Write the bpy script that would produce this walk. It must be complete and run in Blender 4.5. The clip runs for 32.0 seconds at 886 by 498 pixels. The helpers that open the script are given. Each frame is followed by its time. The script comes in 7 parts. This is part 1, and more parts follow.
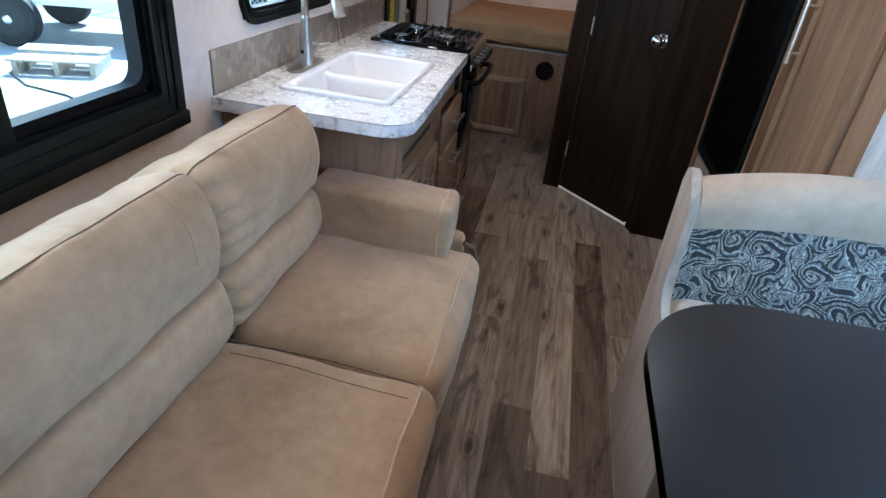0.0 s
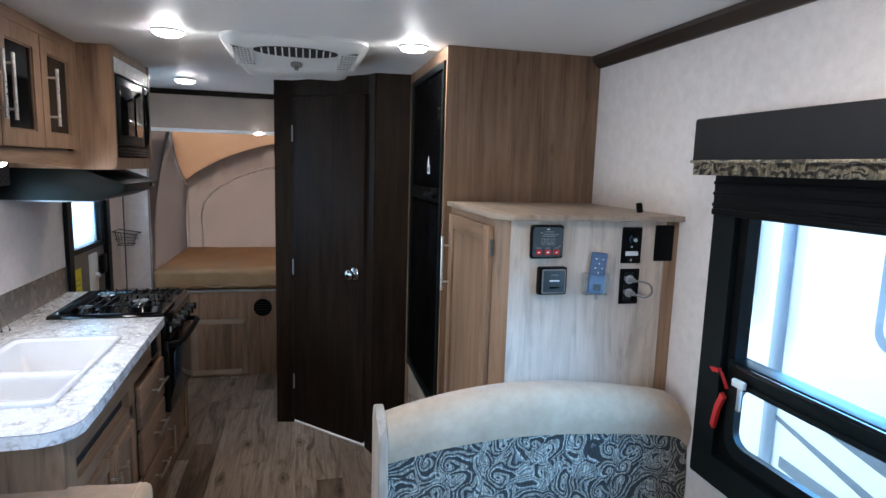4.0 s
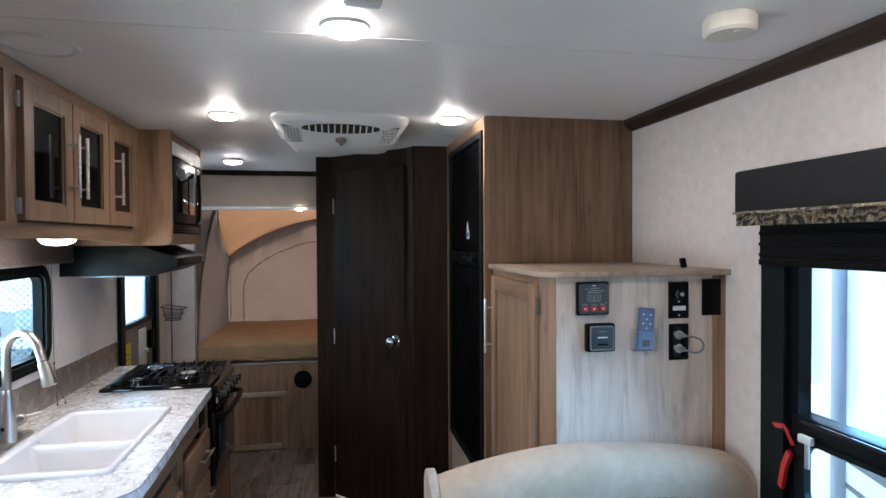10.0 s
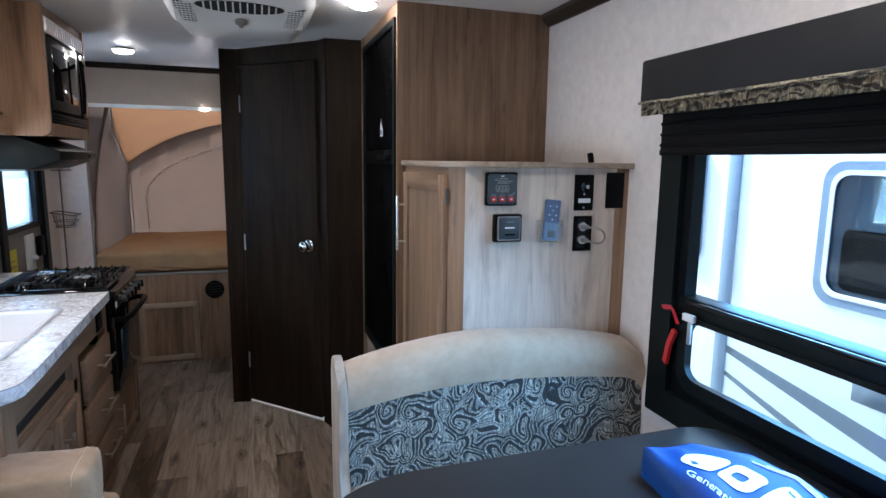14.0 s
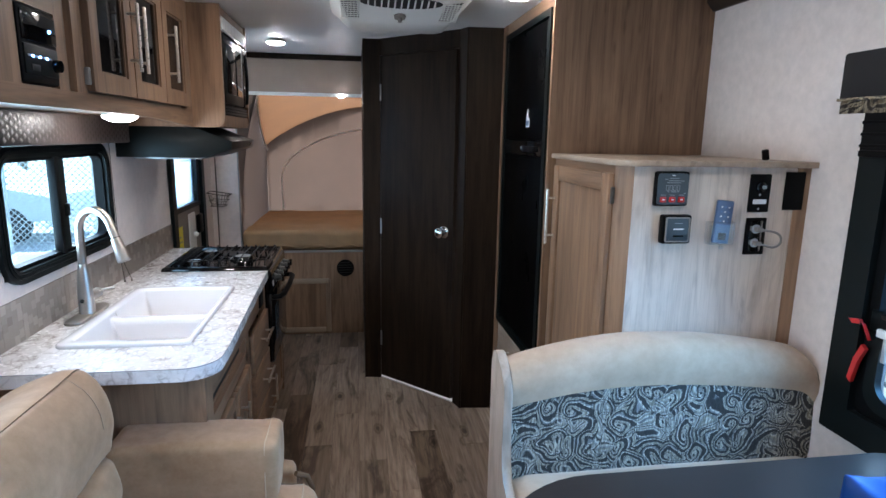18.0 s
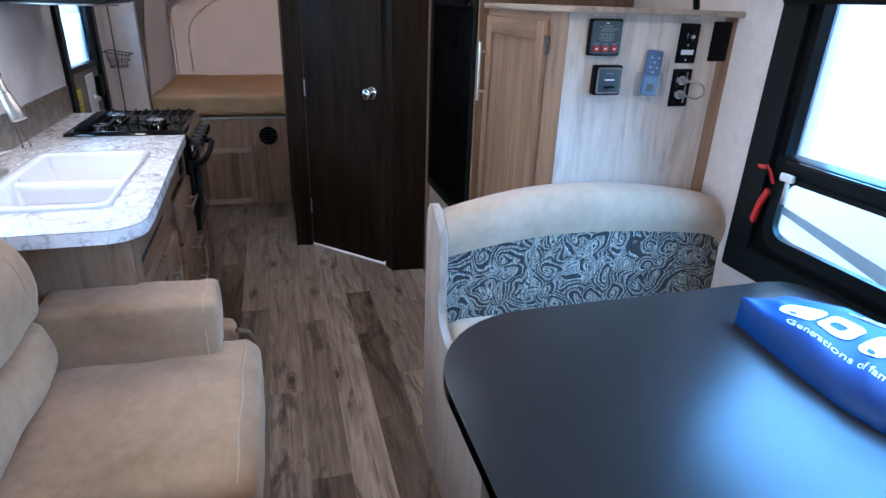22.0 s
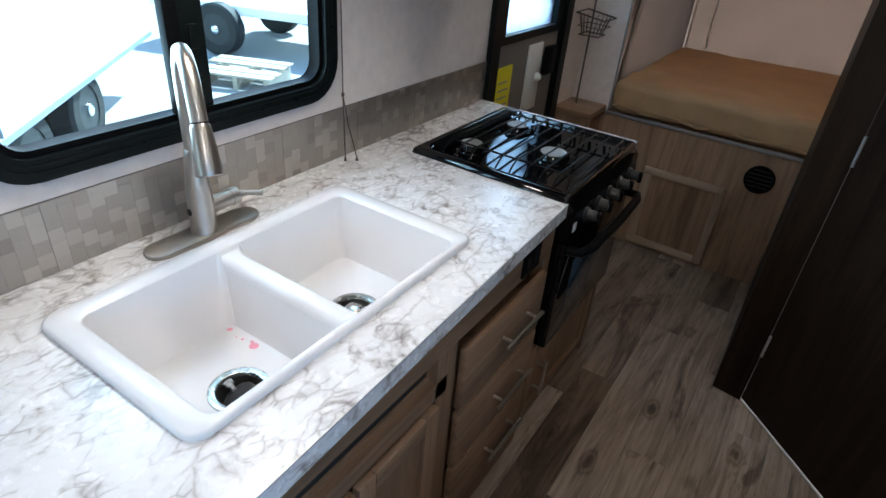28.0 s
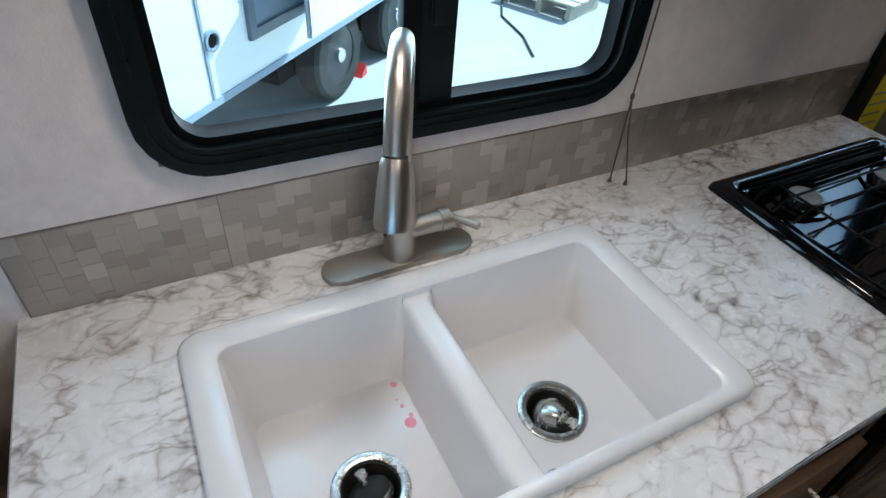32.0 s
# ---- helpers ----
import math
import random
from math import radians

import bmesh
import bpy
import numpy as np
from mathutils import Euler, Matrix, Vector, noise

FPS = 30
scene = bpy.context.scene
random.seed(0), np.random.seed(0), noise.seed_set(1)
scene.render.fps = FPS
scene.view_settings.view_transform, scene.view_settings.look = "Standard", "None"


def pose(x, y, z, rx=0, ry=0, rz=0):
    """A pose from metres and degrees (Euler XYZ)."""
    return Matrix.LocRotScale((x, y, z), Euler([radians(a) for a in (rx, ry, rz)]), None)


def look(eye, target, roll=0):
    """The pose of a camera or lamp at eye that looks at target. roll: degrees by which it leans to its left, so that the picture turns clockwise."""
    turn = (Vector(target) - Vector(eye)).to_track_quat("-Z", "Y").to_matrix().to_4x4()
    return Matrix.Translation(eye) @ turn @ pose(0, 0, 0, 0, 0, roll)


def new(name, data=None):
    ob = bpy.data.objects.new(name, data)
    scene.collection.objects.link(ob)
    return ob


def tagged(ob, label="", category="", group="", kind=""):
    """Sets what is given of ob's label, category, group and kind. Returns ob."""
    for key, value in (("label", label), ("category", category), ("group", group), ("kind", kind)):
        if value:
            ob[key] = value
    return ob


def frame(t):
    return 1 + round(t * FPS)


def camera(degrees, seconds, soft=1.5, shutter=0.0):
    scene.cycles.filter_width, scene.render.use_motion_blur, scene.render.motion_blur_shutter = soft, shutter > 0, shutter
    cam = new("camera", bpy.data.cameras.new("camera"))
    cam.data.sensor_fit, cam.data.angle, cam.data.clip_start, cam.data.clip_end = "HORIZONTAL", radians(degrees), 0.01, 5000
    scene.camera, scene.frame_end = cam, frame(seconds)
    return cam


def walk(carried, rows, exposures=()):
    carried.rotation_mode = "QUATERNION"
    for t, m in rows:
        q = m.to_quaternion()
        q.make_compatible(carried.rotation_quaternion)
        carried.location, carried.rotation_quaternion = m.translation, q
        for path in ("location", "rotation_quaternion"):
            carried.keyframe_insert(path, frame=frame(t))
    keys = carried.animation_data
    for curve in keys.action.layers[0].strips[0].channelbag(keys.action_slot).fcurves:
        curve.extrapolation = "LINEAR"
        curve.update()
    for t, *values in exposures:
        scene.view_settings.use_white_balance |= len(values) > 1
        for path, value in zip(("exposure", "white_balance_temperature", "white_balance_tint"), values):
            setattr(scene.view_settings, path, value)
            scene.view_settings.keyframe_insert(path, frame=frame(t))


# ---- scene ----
from mathutils.bvhtree import BVHTree

cam = camera(74.9, 32.0)
EXPOSURE = [(0.0, 2.46, 6250, 12), (1.0, 2.58, 6100, 12), (2.0, 2.70, 5750, 11), (3.0, 2.66, 5700, 11), (4.0, 2.58, 6050, 10), (9.0, 2.45, 6450, 12), (13.0, 2.42, 6250, 13), (16.0, 2.44, 5950, 12), (17.0, 2.56, 6150, 12), (18.0, 2.56, 6150, 12), (20.0, 2.62, 5600, 13), (23.0, 2.68, 5550, 14), (24.5, 2.65, 6050, 12), (26.5, 2.68, 6250, 9), (27.6, 2.36, 6300, 8), (29.0, 2.04, 6300, 8), (30.0, 1.82, 6300, 10), (31.0, 1.64, 6400, 10), (32.0, 1.56, 6500, 9)]
PATH = [
    (0, (-0.152, 0.093, 1.408), (-0.425, 1.807, 0.414), 6.3),
    (0.5, (-0.113, 0.079, 1.435), (-0.34, 1.819, 0.476), 5.9),
    (1, (-0.097, 0.08, 1.448), (-0.278, 1.834, 0.504), 5.1),
    (1.5, (-0.069, 0.064, 1.458), (-0.131, 1.858, 0.577), 3.9),
    (2, (-0.06, 0.063, 1.456), (-0.067, 1.877, 0.614), 3.4),
    (2.5, (-0.056, 0.071, 1.447), (0.009, 1.907, 0.656), 2.8),
    (3, (-0.054, 0.065, 1.45), (0.163, 1.96, 0.85), 2.5),
    (3.5, (0.013, 0.076, 1.566), (0.391, 2.003, 1.186), 2.0),
    (4, (0.041, 0.072, 1.576), (0.512, 1.996, 1.295), 1.7),
    (4.5, (0.033, 0.099, 1.563), (0.544, 2.014, 1.292), 1.4),
    (6.5, (-0.03, 0.052, 1.582), (0.429, 1.993, 1.439), -0.4),
    (7, (-0.043, 0.03, 1.594), (0.386, 1.98, 1.487), -0.6),
    (7.5, (-0.043, 0.044, 1.588), (0.361, 2.002, 1.51), -0.7),
    (8, (-0.048, 0.044, 1.591), (0.332, 2.007, 1.543), -0.7),
    (8.5, (-0.055, 0.032, 1.588), (0.304, 1.999, 1.577), -0.6),
    (9, (-0.054, 0.028, 1.594), (0.286, 1.999, 1.606), -0.4),
    (9.5, (-0.044, 0.025, 1.575), (0.306, 1.994, 1.57), -0.3),
    (10, (-0.011, 0.045, 1.543), (0.358, 2.01, 1.509), -0.3),
    (10.5, (-0.014, 0.05, 1.537), (0.375, 2.011, 1.478), -0.1),
    (11, (-0.011, 0.056, 1.518), (0.402, 2.011, 1.429), -0.1),
    (11.5, (-0.005, 0.059, 1.506), (0.441, 2.005, 1.387), 0.1),
    (12, (0.017, 0.06, 1.5), (0.509, 1.992, 1.348), 0.4),
    (12.5, (0.029, 0.052, 1.481), (0.562, 1.97, 1.291), 0.6),
    (13, (0.042, 0.063, 1.461), (0.61, 1.967, 1.238), 0.8),
    (13.5, (0.044, 0.059, 1.451), (0.647, 1.949, 1.194), 0.9),
    (15.5, (0.029, 0.075, 1.429), (0.631, 1.94, 1.031), 0.3),
    (16, (-0.039, 0.064, 1.474), (0.483, 1.959, 1.104), -0.1),
    (16.5, (-0.089, 0.038, 1.521), (0.367, 1.955, 1.18), -0.1),
    (17, (-0.104, 0.041, 1.512), (0.272, 1.976, 1.174), 0.5),
    (17.5, (-0.182, 0.081, 1.498), (0.122, 2.026, 1.148), 0.9),
    (18, (-0.153, 0.101, 1.501), (0.138, 2.042, 1.118), 1.0),
    (18.5, (-0.126, 0.092, 1.499), (0.306, 1.974, 0.978), 1.1),
    (19, (-0.054, 0.069, 1.456), (0.554, 1.855, 0.792), 1.2),
    (19.5, (-0.057, 0.063, 1.444), (0.616, 1.8, 0.715), 1.5),
    (20, (-0.056, 0.058, 1.444), (0.64, 1.774, 0.688), 1.5),
    (20.5, (-0.056, 0.059, 1.442), (0.627, 1.777, 0.68), 1.5),
    (21, (-0.1, 0.066, 1.458), (0.532, 1.803, 0.695), 1.7),
    (21.5, (-0.163, 0.077, 1.459), (0.408, 1.831, 0.686), 1.9),
    (22, (-0.176, 0.09, 1.442), (0.341, 1.855, 0.655), 2.0),
    (22.5, (-0.167, 0.101, 1.436), (0.297, 1.872, 0.631), 2.3),
    (23, (-0.185, 0.145, 1.417), (0.206, 1.922, 0.587), 2.8),
    (23.5, (-0.164, 0.307, 1.377), (0.125, 2.096, 0.531), 2.5),
    (24, (-0.104, 0.549, 1.343), (0.079, 2.359, 0.511), 1.7),
    (24.5, (-0.019, 0.599, 1.439), (0.1, 2.421, 0.623), 0.5),
    (25, (-0.068, 0.733, 1.463), (-0.011, 2.57, 0.674), 0.4),
    (25.5, (-0.211, 0.977, 1.472), (-0.344, 2.822, 0.711), -0.4),
    (26, (-0.161, 1.124, 1.466), (-0.433, 2.954, 0.704), -0.8),
    (26.5, (-0.137, 1.24, 1.473), (-0.527, 3.037, 0.686), -0.3),
    (28.5, (-0.202, 1.771, 1.481), (-1.176, 3.12, 0.372), 6.5),
    (29, (-0.341, 1.894, 1.477), (-1.381, 3.149, 0.318), 7.1),
    (29.5, (-0.348, 1.931, 1.476), (-1.542, 2.954, 0.24), 5.8),
    (30, (-0.23, 2.021, 1.483), (-1.501, 2.923, 0.229), 5.1),
    (30.5, (-0.231, 2.013, 1.487), (-1.527, 2.866, 0.224), 4.9),
    (31, (-0.351, 1.963, 1.471), (-1.648, 2.784, 0.19), 5.0),
    (31.5, (-0.41, 1.969, 1.466), (-1.717, 2.758, 0.174), 5.0),
    (32, (-0.46, 1.942, 1.482), (-1.778, 2.702, 0.184), 5.0),
]
walk(cam, [(t, look(eye, target, roll)) for t, eye, target, roll in PATH], EXPOSURE)


# ---- world, sun, exposure ----
LAMP = 0.8
world = bpy.data.worlds.new("sky")
scene.world = world
world.use_nodes = True
wn = world.node_tree.nodes
sky = wn.new("ShaderNodeTexSky")
sky.sky_type, sky.sun_disc = "NISHITA", False
sky.sun_elevation, sky.sun_rotation = radians(49), radians(351)
world.node_tree.links.new(sky.outputs[0], wn["Background"].inputs[0])
wn["Background"].inputs[1].default_value = 0.15
sun = new("sun", bpy.data.lights.new("sun", "SUN"))
sun.data.energy, sun.data.angle, sun.data.color = 5.0, radians(0.5), (1.0, 0.95, 0.88)
sun.matrix_world = look((-0.10, 0.65, 0.75), (0, 0, 0))


def window_light(x, y, z, wide, high, power, out, color=(0.84, 0.92, 1.0), dip=0.25, spread=180):
    """Skylight coming in through a window's opening."""
    li = new("window_light", bpy.data.lights.new("window_light", "AREA"))
    li.data.shape, li.data.size, li.data.size_y = "RECTANGLE", wide, high
    li.data.energy, li.data.color = power, color
    li.data.spread = radians(spread)
    li.matrix_world = look((x, y, z), (x + out, y, z - dip))


window_light(1.262, 0.90, 1.15, 0.86, 0.62, 4.5, -1, (0.22, 0.56, 1.0), 0.8, 125)
window_light(-1.232, 0.79, 1.25, 1.20, 0.56, 2.8, 1, dip=0.12)
window_light(-1.232, 2.30, 1.245, 0.66, 0.30, 1.3, 1, dip=-0.1)
window_light(-1.190, 3.83, 1.38, 0.42, 0.62, 0.5, 1, (0.35, 0.68, 1.0))


# ---- materials ----
def shader(name):
    m = bpy.data.materials.new(name)
    m.use_nodes = True
    t = m.node_tree
    return m, t, t.nodes["Principled BSDF"]


def node(t, kind, operation="", blend_type="", feature="", **sets):
    n = t.nodes.new("ShaderNode" + kind)
    if operation:
        n.operation = operation
    if blend_type:
        n.blend_type = blend_type
    if feature:
        n.feature = feature
    for k, v in sets.items():
        n.inputs[k].default_value = v
    return n


def coords(t, scale=(1, 1, 1), jitter=True):
    """Object coordinates at real size, shifted at random from piece to piece."""
    c = node(t, "TexCoord")
    mp = node(t, "Mapping")
    mp.inputs["Scale"].default_value = scale
    if jitter:
        info = node(t, "ObjectInfo")
        add = node(t, "VectorMath", operation="MULTIPLY_ADD")
        add.inputs[1].default_value = (7.3, 5.1, 3.7)
        t.links.new(info.outputs["Random"], add.inputs[0])
        t.links.new(c.outputs["Object"], add.inputs[2])
        t.links.new(add.outputs[0], mp.inputs[0])
    else:
        t.links.new(c.outputs["Object"], mp.inputs[0])
    return mp.outputs[0]


def ramp(t, fac, stops):
    r = node(t, "ValToRGB")
    els = r.color_ramp.elements
    while len(els) < len(stops):
        els.new(0.5)
    for e, (p, c) in zip(els, stops):
        e.position, e.color = p, (*c, 1)
    t.links.new(fac, r.inputs[0])
    return r.outputs[0]


def blend(t, fac, a, b, kind="MIX"):
    m = node(t, "MixRGB", blend_type=kind)
    for s, v in ((0, fac), (1, a), (2, b)):
        if isinstance(v, (int, float)):
            m.inputs[s].default_value = v
        elif isinstance(v, tuple):
            m.inputs[s].default_value = (*v, 1)
        else:
            t.links.new(v, m.inputs[s])
    return m.outputs[0]


def noise_at(t, vec, scale, detail=4, rough=0.55, distort=0.0):
    n = node(t, "TexNoise", Scale=scale, Detail=detail, Roughness=rough, Distortion=distort)
    t.links.new(vec, n.inputs["Vector"])
    return n.outputs["Fac"]


def bumped(t, b, height, strength, dist=0.002):
    n = node(t, "Bump", Strength=strength, Distance=dist)
    t.links.new(height, n.inputs["Height"])
    t.links.new(n.outputs[0], b.inputs["Normal"])


def plain(name, color, rough=0.5, metal=0.0, var=0.12, scale=6.0, bump=0.15, fine=180.0, coat=0.0, spec=0.5, patchy=0.15):
    """A surface with broad and fine variation in tone and gloss."""
    m, t, b = shader(name)
    v = coords(t)
    big, small = noise_at(t, v, scale), noise_at(t, v, fine, 3)
    lo, hi = tuple(c * (1 - var) for c in color), tuple(min(1, c * (1 + var)) for c in color)
    col = ramp(t, big, [(0.3, lo), (0.7, hi)])
    col = blend(t, 0.35 * min(1, var * 4), col, ramp(t, small, [(0.3, lo), (0.7, hi)]), "MIX")
    t.links.new(col, b.inputs["Base Color"])
    r = ramp(t, big, [(0.25, (rough * (1 - patchy),) * 3), (0.75, (min(1, rough * (1 + patchy)),) * 3)])
    t.links.new(r, b.inputs["Roughness"])
    b.inputs["Metallic"].default_value = metal
    b.inputs["Coat Weight"].default_value = coat
    b.inputs["Specular IOR Level"].default_value = spec
    if bump:
        bumped(t, b, small, bump)
    return m


def wood(name, dark, light, rough=0.45, axis="z", streak=1.0, spec=0.4, figure=1.0, run=1.5):
    """Printed wood grain along one axis: broad figure, cathedral bands, streaks and fine pores."""
    m, t, b = shader(name)
    k = {"x": 0, "y": 1, "z": 2}[axis]
    s1, s2, s3, s4 = [5.0 * figure] * 3, [46.0] * 3, [210.0] * 3, [15.0 * figure] * 3
    s1[k], s2[k], s3[k], s4[k] = 0.6 * run, 1.4 * run, 5.0, 0.8 * run
    a = noise_at(t, coords(t, s1), 1.0, 5, 0.6, 0.9)
    c = noise_at(t, coords(t, s2), 1.0, 5, 0.65, 0.3)
    d = noise_at(t, coords(t, s3), 1.0, 3)
    e = noise_at(t, coords(t, s4), 1.0, 4, 0.6, 1.6)
    mid = tuple((x + y) / 2 for x, y in zip(dark, light))
    deep = tuple(x * 0.62 for x in dark)
    col = ramp(t, a, [(0.34, dark), (0.5, mid), (0.64, light)])
    col = blend(t, 0.42, col, ramp(t, e, [(0.36, deep), (0.48, mid), (0.62, light)]), "MIX")
    col = blend(t, 0.30 * streak, col, ramp(t, c, [(0.36, deep), (0.5, mid), (0.62, light)]), "MIX")
    flecks = node(t, "TexVoronoi", Scale=1.0)
    f1 = [17.0] * 3
    f1[k] = 5.0
    t.links.new(coords(t, f1), flecks.inputs["Vector"])
    col = blend(t, 0.5 * streak, col, ramp(t, flecks.outputs["Distance"], [(0.05, (0.42, 0.36, 0.32)), (0.17, (1, 1, 1))]), "MULTIPLY")
    pores = ramp(t, d, [(0.34, (0.66, 0.61, 0.58)), (0.47, (1, 1, 1))])
    col = blend(t, 0.6 * streak, col, pores, "MULTIPLY")
    t.links.new(col, b.inputs["Base Color"])
    t.links.new(ramp(t, c, [(0.2, (rough * 0.85,) * 3), (0.8, (rough * 1.2,) * 3)]), b.inputs["Roughness"])
    b.inputs["Specular IOR Level"].default_value = spec
    bumped(t, b, d, 0.12, 0.001)
    return m


def planks(name):
    """Weathered floor boards: grain along y, cathedral figure, dark knots, tone by piece."""
    m, t, b = shader(name)
    info = node(t, "ObjectInfo")
    fig = noise_at(t, coords(t, (9, 1.3, 9)), 1.0, 5, 0.58, 1.8)
    cath = noise_at(t, coords(t, (15, 1.5, 15)), 1.0, 4, 0.55, 2.2)
    grain = noise_at(t, coords(t, (75, 3.2, 75)), 1.0, 4, 0.6)
    col = ramp(t, fig, [(0.32, (0.115, 0.083, 0.063)), (0.43, (0.25, 0.198, 0.160)), (0.52, (0.40, 0.335, 0.283)), (0.58, (0.27, 0.215, 0.176)), (0.68, (0.44, 0.372, 0.318))])
    col = blend(t, 0.40, col, ramp(t, cath, [(0.36, (0.10, 0.073, 0.055)), (0.47, (0.30, 0.243, 0.20)), (0.60, (0.43, 0.365, 0.312))]))
    col = blend(t, 0.34, col, ramp(t, grain, [(0.38, (0.10, 0.075, 0.058)), (0.50, (0.30, 0.243, 0.20)), (0.60, (0.44, 0.372, 0.318))]))
    vor = node(t, "TexVoronoi", Scale=1.0)
    t.links.new(coords(t, (7.6, 3.4, 7.6)), vor.inputs["Vector"])
    wob = node(t, "Math", operation="MULTIPLY_ADD")
    wob.inputs[1].default_value = 0.22
    t.links.new(cath, wob.inputs[0])
    t.links.new(vor.outputs["Distance"], wob.inputs[2])
    knot = ramp(t, wob.outputs[0], [(0.17, (0.10, 0.075, 0.058)), (0.215, (0.36, 0.30, 0.255)), (0.25, (0.85, 0.82, 0.79)), (0.285, (0.52, 0.47, 0.43)), (0.345, (1, 1, 1))])
    col = blend(t, 0.9, col, knot, "MULTIPLY")
    smut = noise_at(t, coords(t, (6.0, 1.6, 6.0)), 1.0, 5, 0.65, 1.2)
    col = blend(t, 0.9, col, ramp(t, smut, [(0.36, (0.34, 0.305, 0.28)), (0.45, (1, 1, 1))]), "MULTIPLY")
    tone = ramp(t, info.outputs["Alpha"], [(0.0, (0.36, 0.295, 0.238)), (0.30, (0.57, 0.51, 0.455)), (0.55, (0.82, 0.775, 0.725)), (1.0, (1.20, 1.16, 1.11))])
    col = blend(t, 1.0, col, tone, "MULTIPLY")
    t.links.new(col, b.inputs["Base Color"])
    t.links.new(ramp(t, grain, [(0.2, (0.36,) * 3), (0.8, (0.52,) * 3)]), b.inputs["Roughness"])
    b.inputs["Specular IOR Level"].default_value = 0.35
    bumped(t, b, grain, 0.25, 0.001)
    return m


def marble(name):
    """White laminate: pale pebbles, soft grey drifts between them and broken brown-grey veins."""
    m, t, b = shader(name)
    v = coords(t, (1, 1, 1), False)
    warp = node(t, "TexNoise", Scale=11.0, Detail=3.0, Roughness=0.5)
    t.links.new(v, warp.inputs["Vector"])
    add = node(t, "VectorMath", operation="MULTIPLY_ADD")
    add.inputs[1].default_value = (0.055, 0.055, 0.055)
    t.links.new(warp.outputs["Color"], add.inputs[0])
    t.links.new(v, add.inputs[2])
    turn = node(t, "Mapping")
    turn.inputs["Rotation"].default_value = (0, 0, radians(-38))
    turn.inputs["Scale"].default_value = (1.0, 0.5, 1.0)
    t.links.new(add.outputs[0], turn.inputs[0])
    thick = noise_at(t, v, 17.0, 4, 0.6)
    patch = noise_at(t, v, 5.5, 3, 0.55, 0.4)
    fine = noise_at(t, v, 42.0, 5, 0.7, 0.5)
    cloud = noise_at(t, turn.outputs[0], 17.0, 5, 0.68, 0.6)
    col = ramp(t, cloud, [(0.28, (0.60, 0.575, 0.57)), (0.37, (0.72, 0.705, 0.70)), (0.45, (0.80, 0.79, 0.79)), (0.7, (0.84, 0.83, 0.835))])
    # pebbles with shaded rims
    for size, keep in ((20.0, 0.95), (43.0, 0.75)):
        seam = node(t, "TexVoronoi", feature="DISTANCE_TO_EDGE", Scale=size)
        t.links.new(turn.outputs[0], seam.inputs["Vector"])
        rough = node(t, "Math", operation="MULTIPLY_ADD")
        rough.inputs[1].default_value = 0.06
        t.links.new(fine, rough.inputs[0])
        t.links.new(seam.outputs["Distance"], rough.inputs[2])
        wide = node(t, "Math", operation="MULTIPLY")
        t.links.new(rough.outputs[0], wide.inputs[0])
        t.links.new(ramp(t, thick, [(0.36, (1.0,) * 3), (0.50, (0.72,) * 3), (0.66, (0.40,) * 3)]), wide.inputs[1])
        rim = ramp(t, wide.outputs[0], [(0.016, (0.50, 0.47, 0.455)), (0.030, (0.70, 0.675, 0.665)), (0.058, (0.89, 0.88, 0.88)), (0.11, (1, 1, 1))])
        gate = ramp(t, patch if size < 40 else thick, [(0.45, (0.08 * keep,) * 3), (0.57, (keep,) * 3)])
        col = blend(t, gate, col, blend(t, 1.0, col, rim, "MULTIPLY"))
    # broken veins drifting across
    drift = noise_at(t, turn.outputs[0], 9.0, 3, 0.5, 0.8)
    vein = ramp(t, drift, [(0.455, (1, 1, 1)), (0.484, (0.78, 0.75, 0.74)), (0.497, (0.46, 0.42, 0.40)), (0.506, (0.60, 0.56, 0.54)), (0.535, (1, 1, 1))])
    col = blend(t, ramp(t, thick, [(0.44, (0.0,) * 3), (0.58, (0.85,) * 3)]), col, blend(t, 1.0, col, vein, "MULTIPLY"))
    t.links.new(col, b.inputs["Base Color"])
    t.links.new(ramp(t, noise_at(t, v, 60.0, 3), [(0.3, (0.20,) * 3), (0.7, (0.30,) * 3)]), b.inputs["Roughness"])
    bumped(t, b, noise_at(t, v, 130.0, 3), 0.10, 0.001)
    return m


def suede(name, dark, light, axis_scale=(1, 1, 1)):
    """Microsuede with brushed nap: soft light and dark drifts and a fuzzy sheen."""
    m, t, b = shader(name)
    v = coords(t, axis_scale)
    big, mid, fine = noise_at(t, v, 3.2, 3, 0.55, 0.8), noise_at(t, v, 30.0, 6, 0.7), noise_at(t, v, 260.0, 3)
    midc = tuple((x + y) / 2 for x, y in zip(dark, light))
    col = ramp(t, big, [(0.3, dark), (0.5, midc), (0.7, light)])
    col = blend(t, 0.34, col, ramp(t, mid, [(0.36, dark), (0.64, light)]))
    t.links.new(col, b.inputs["Base Color"])
    b.inputs["Roughness"].default_value = 0.92
    b.inputs["Sheen Weight"].default_value = 0.25
    b.inputs["Specular IOR Level"].default_value = 0.2
    bumped(t, b, fine, 0.18, 0.001)
    return m


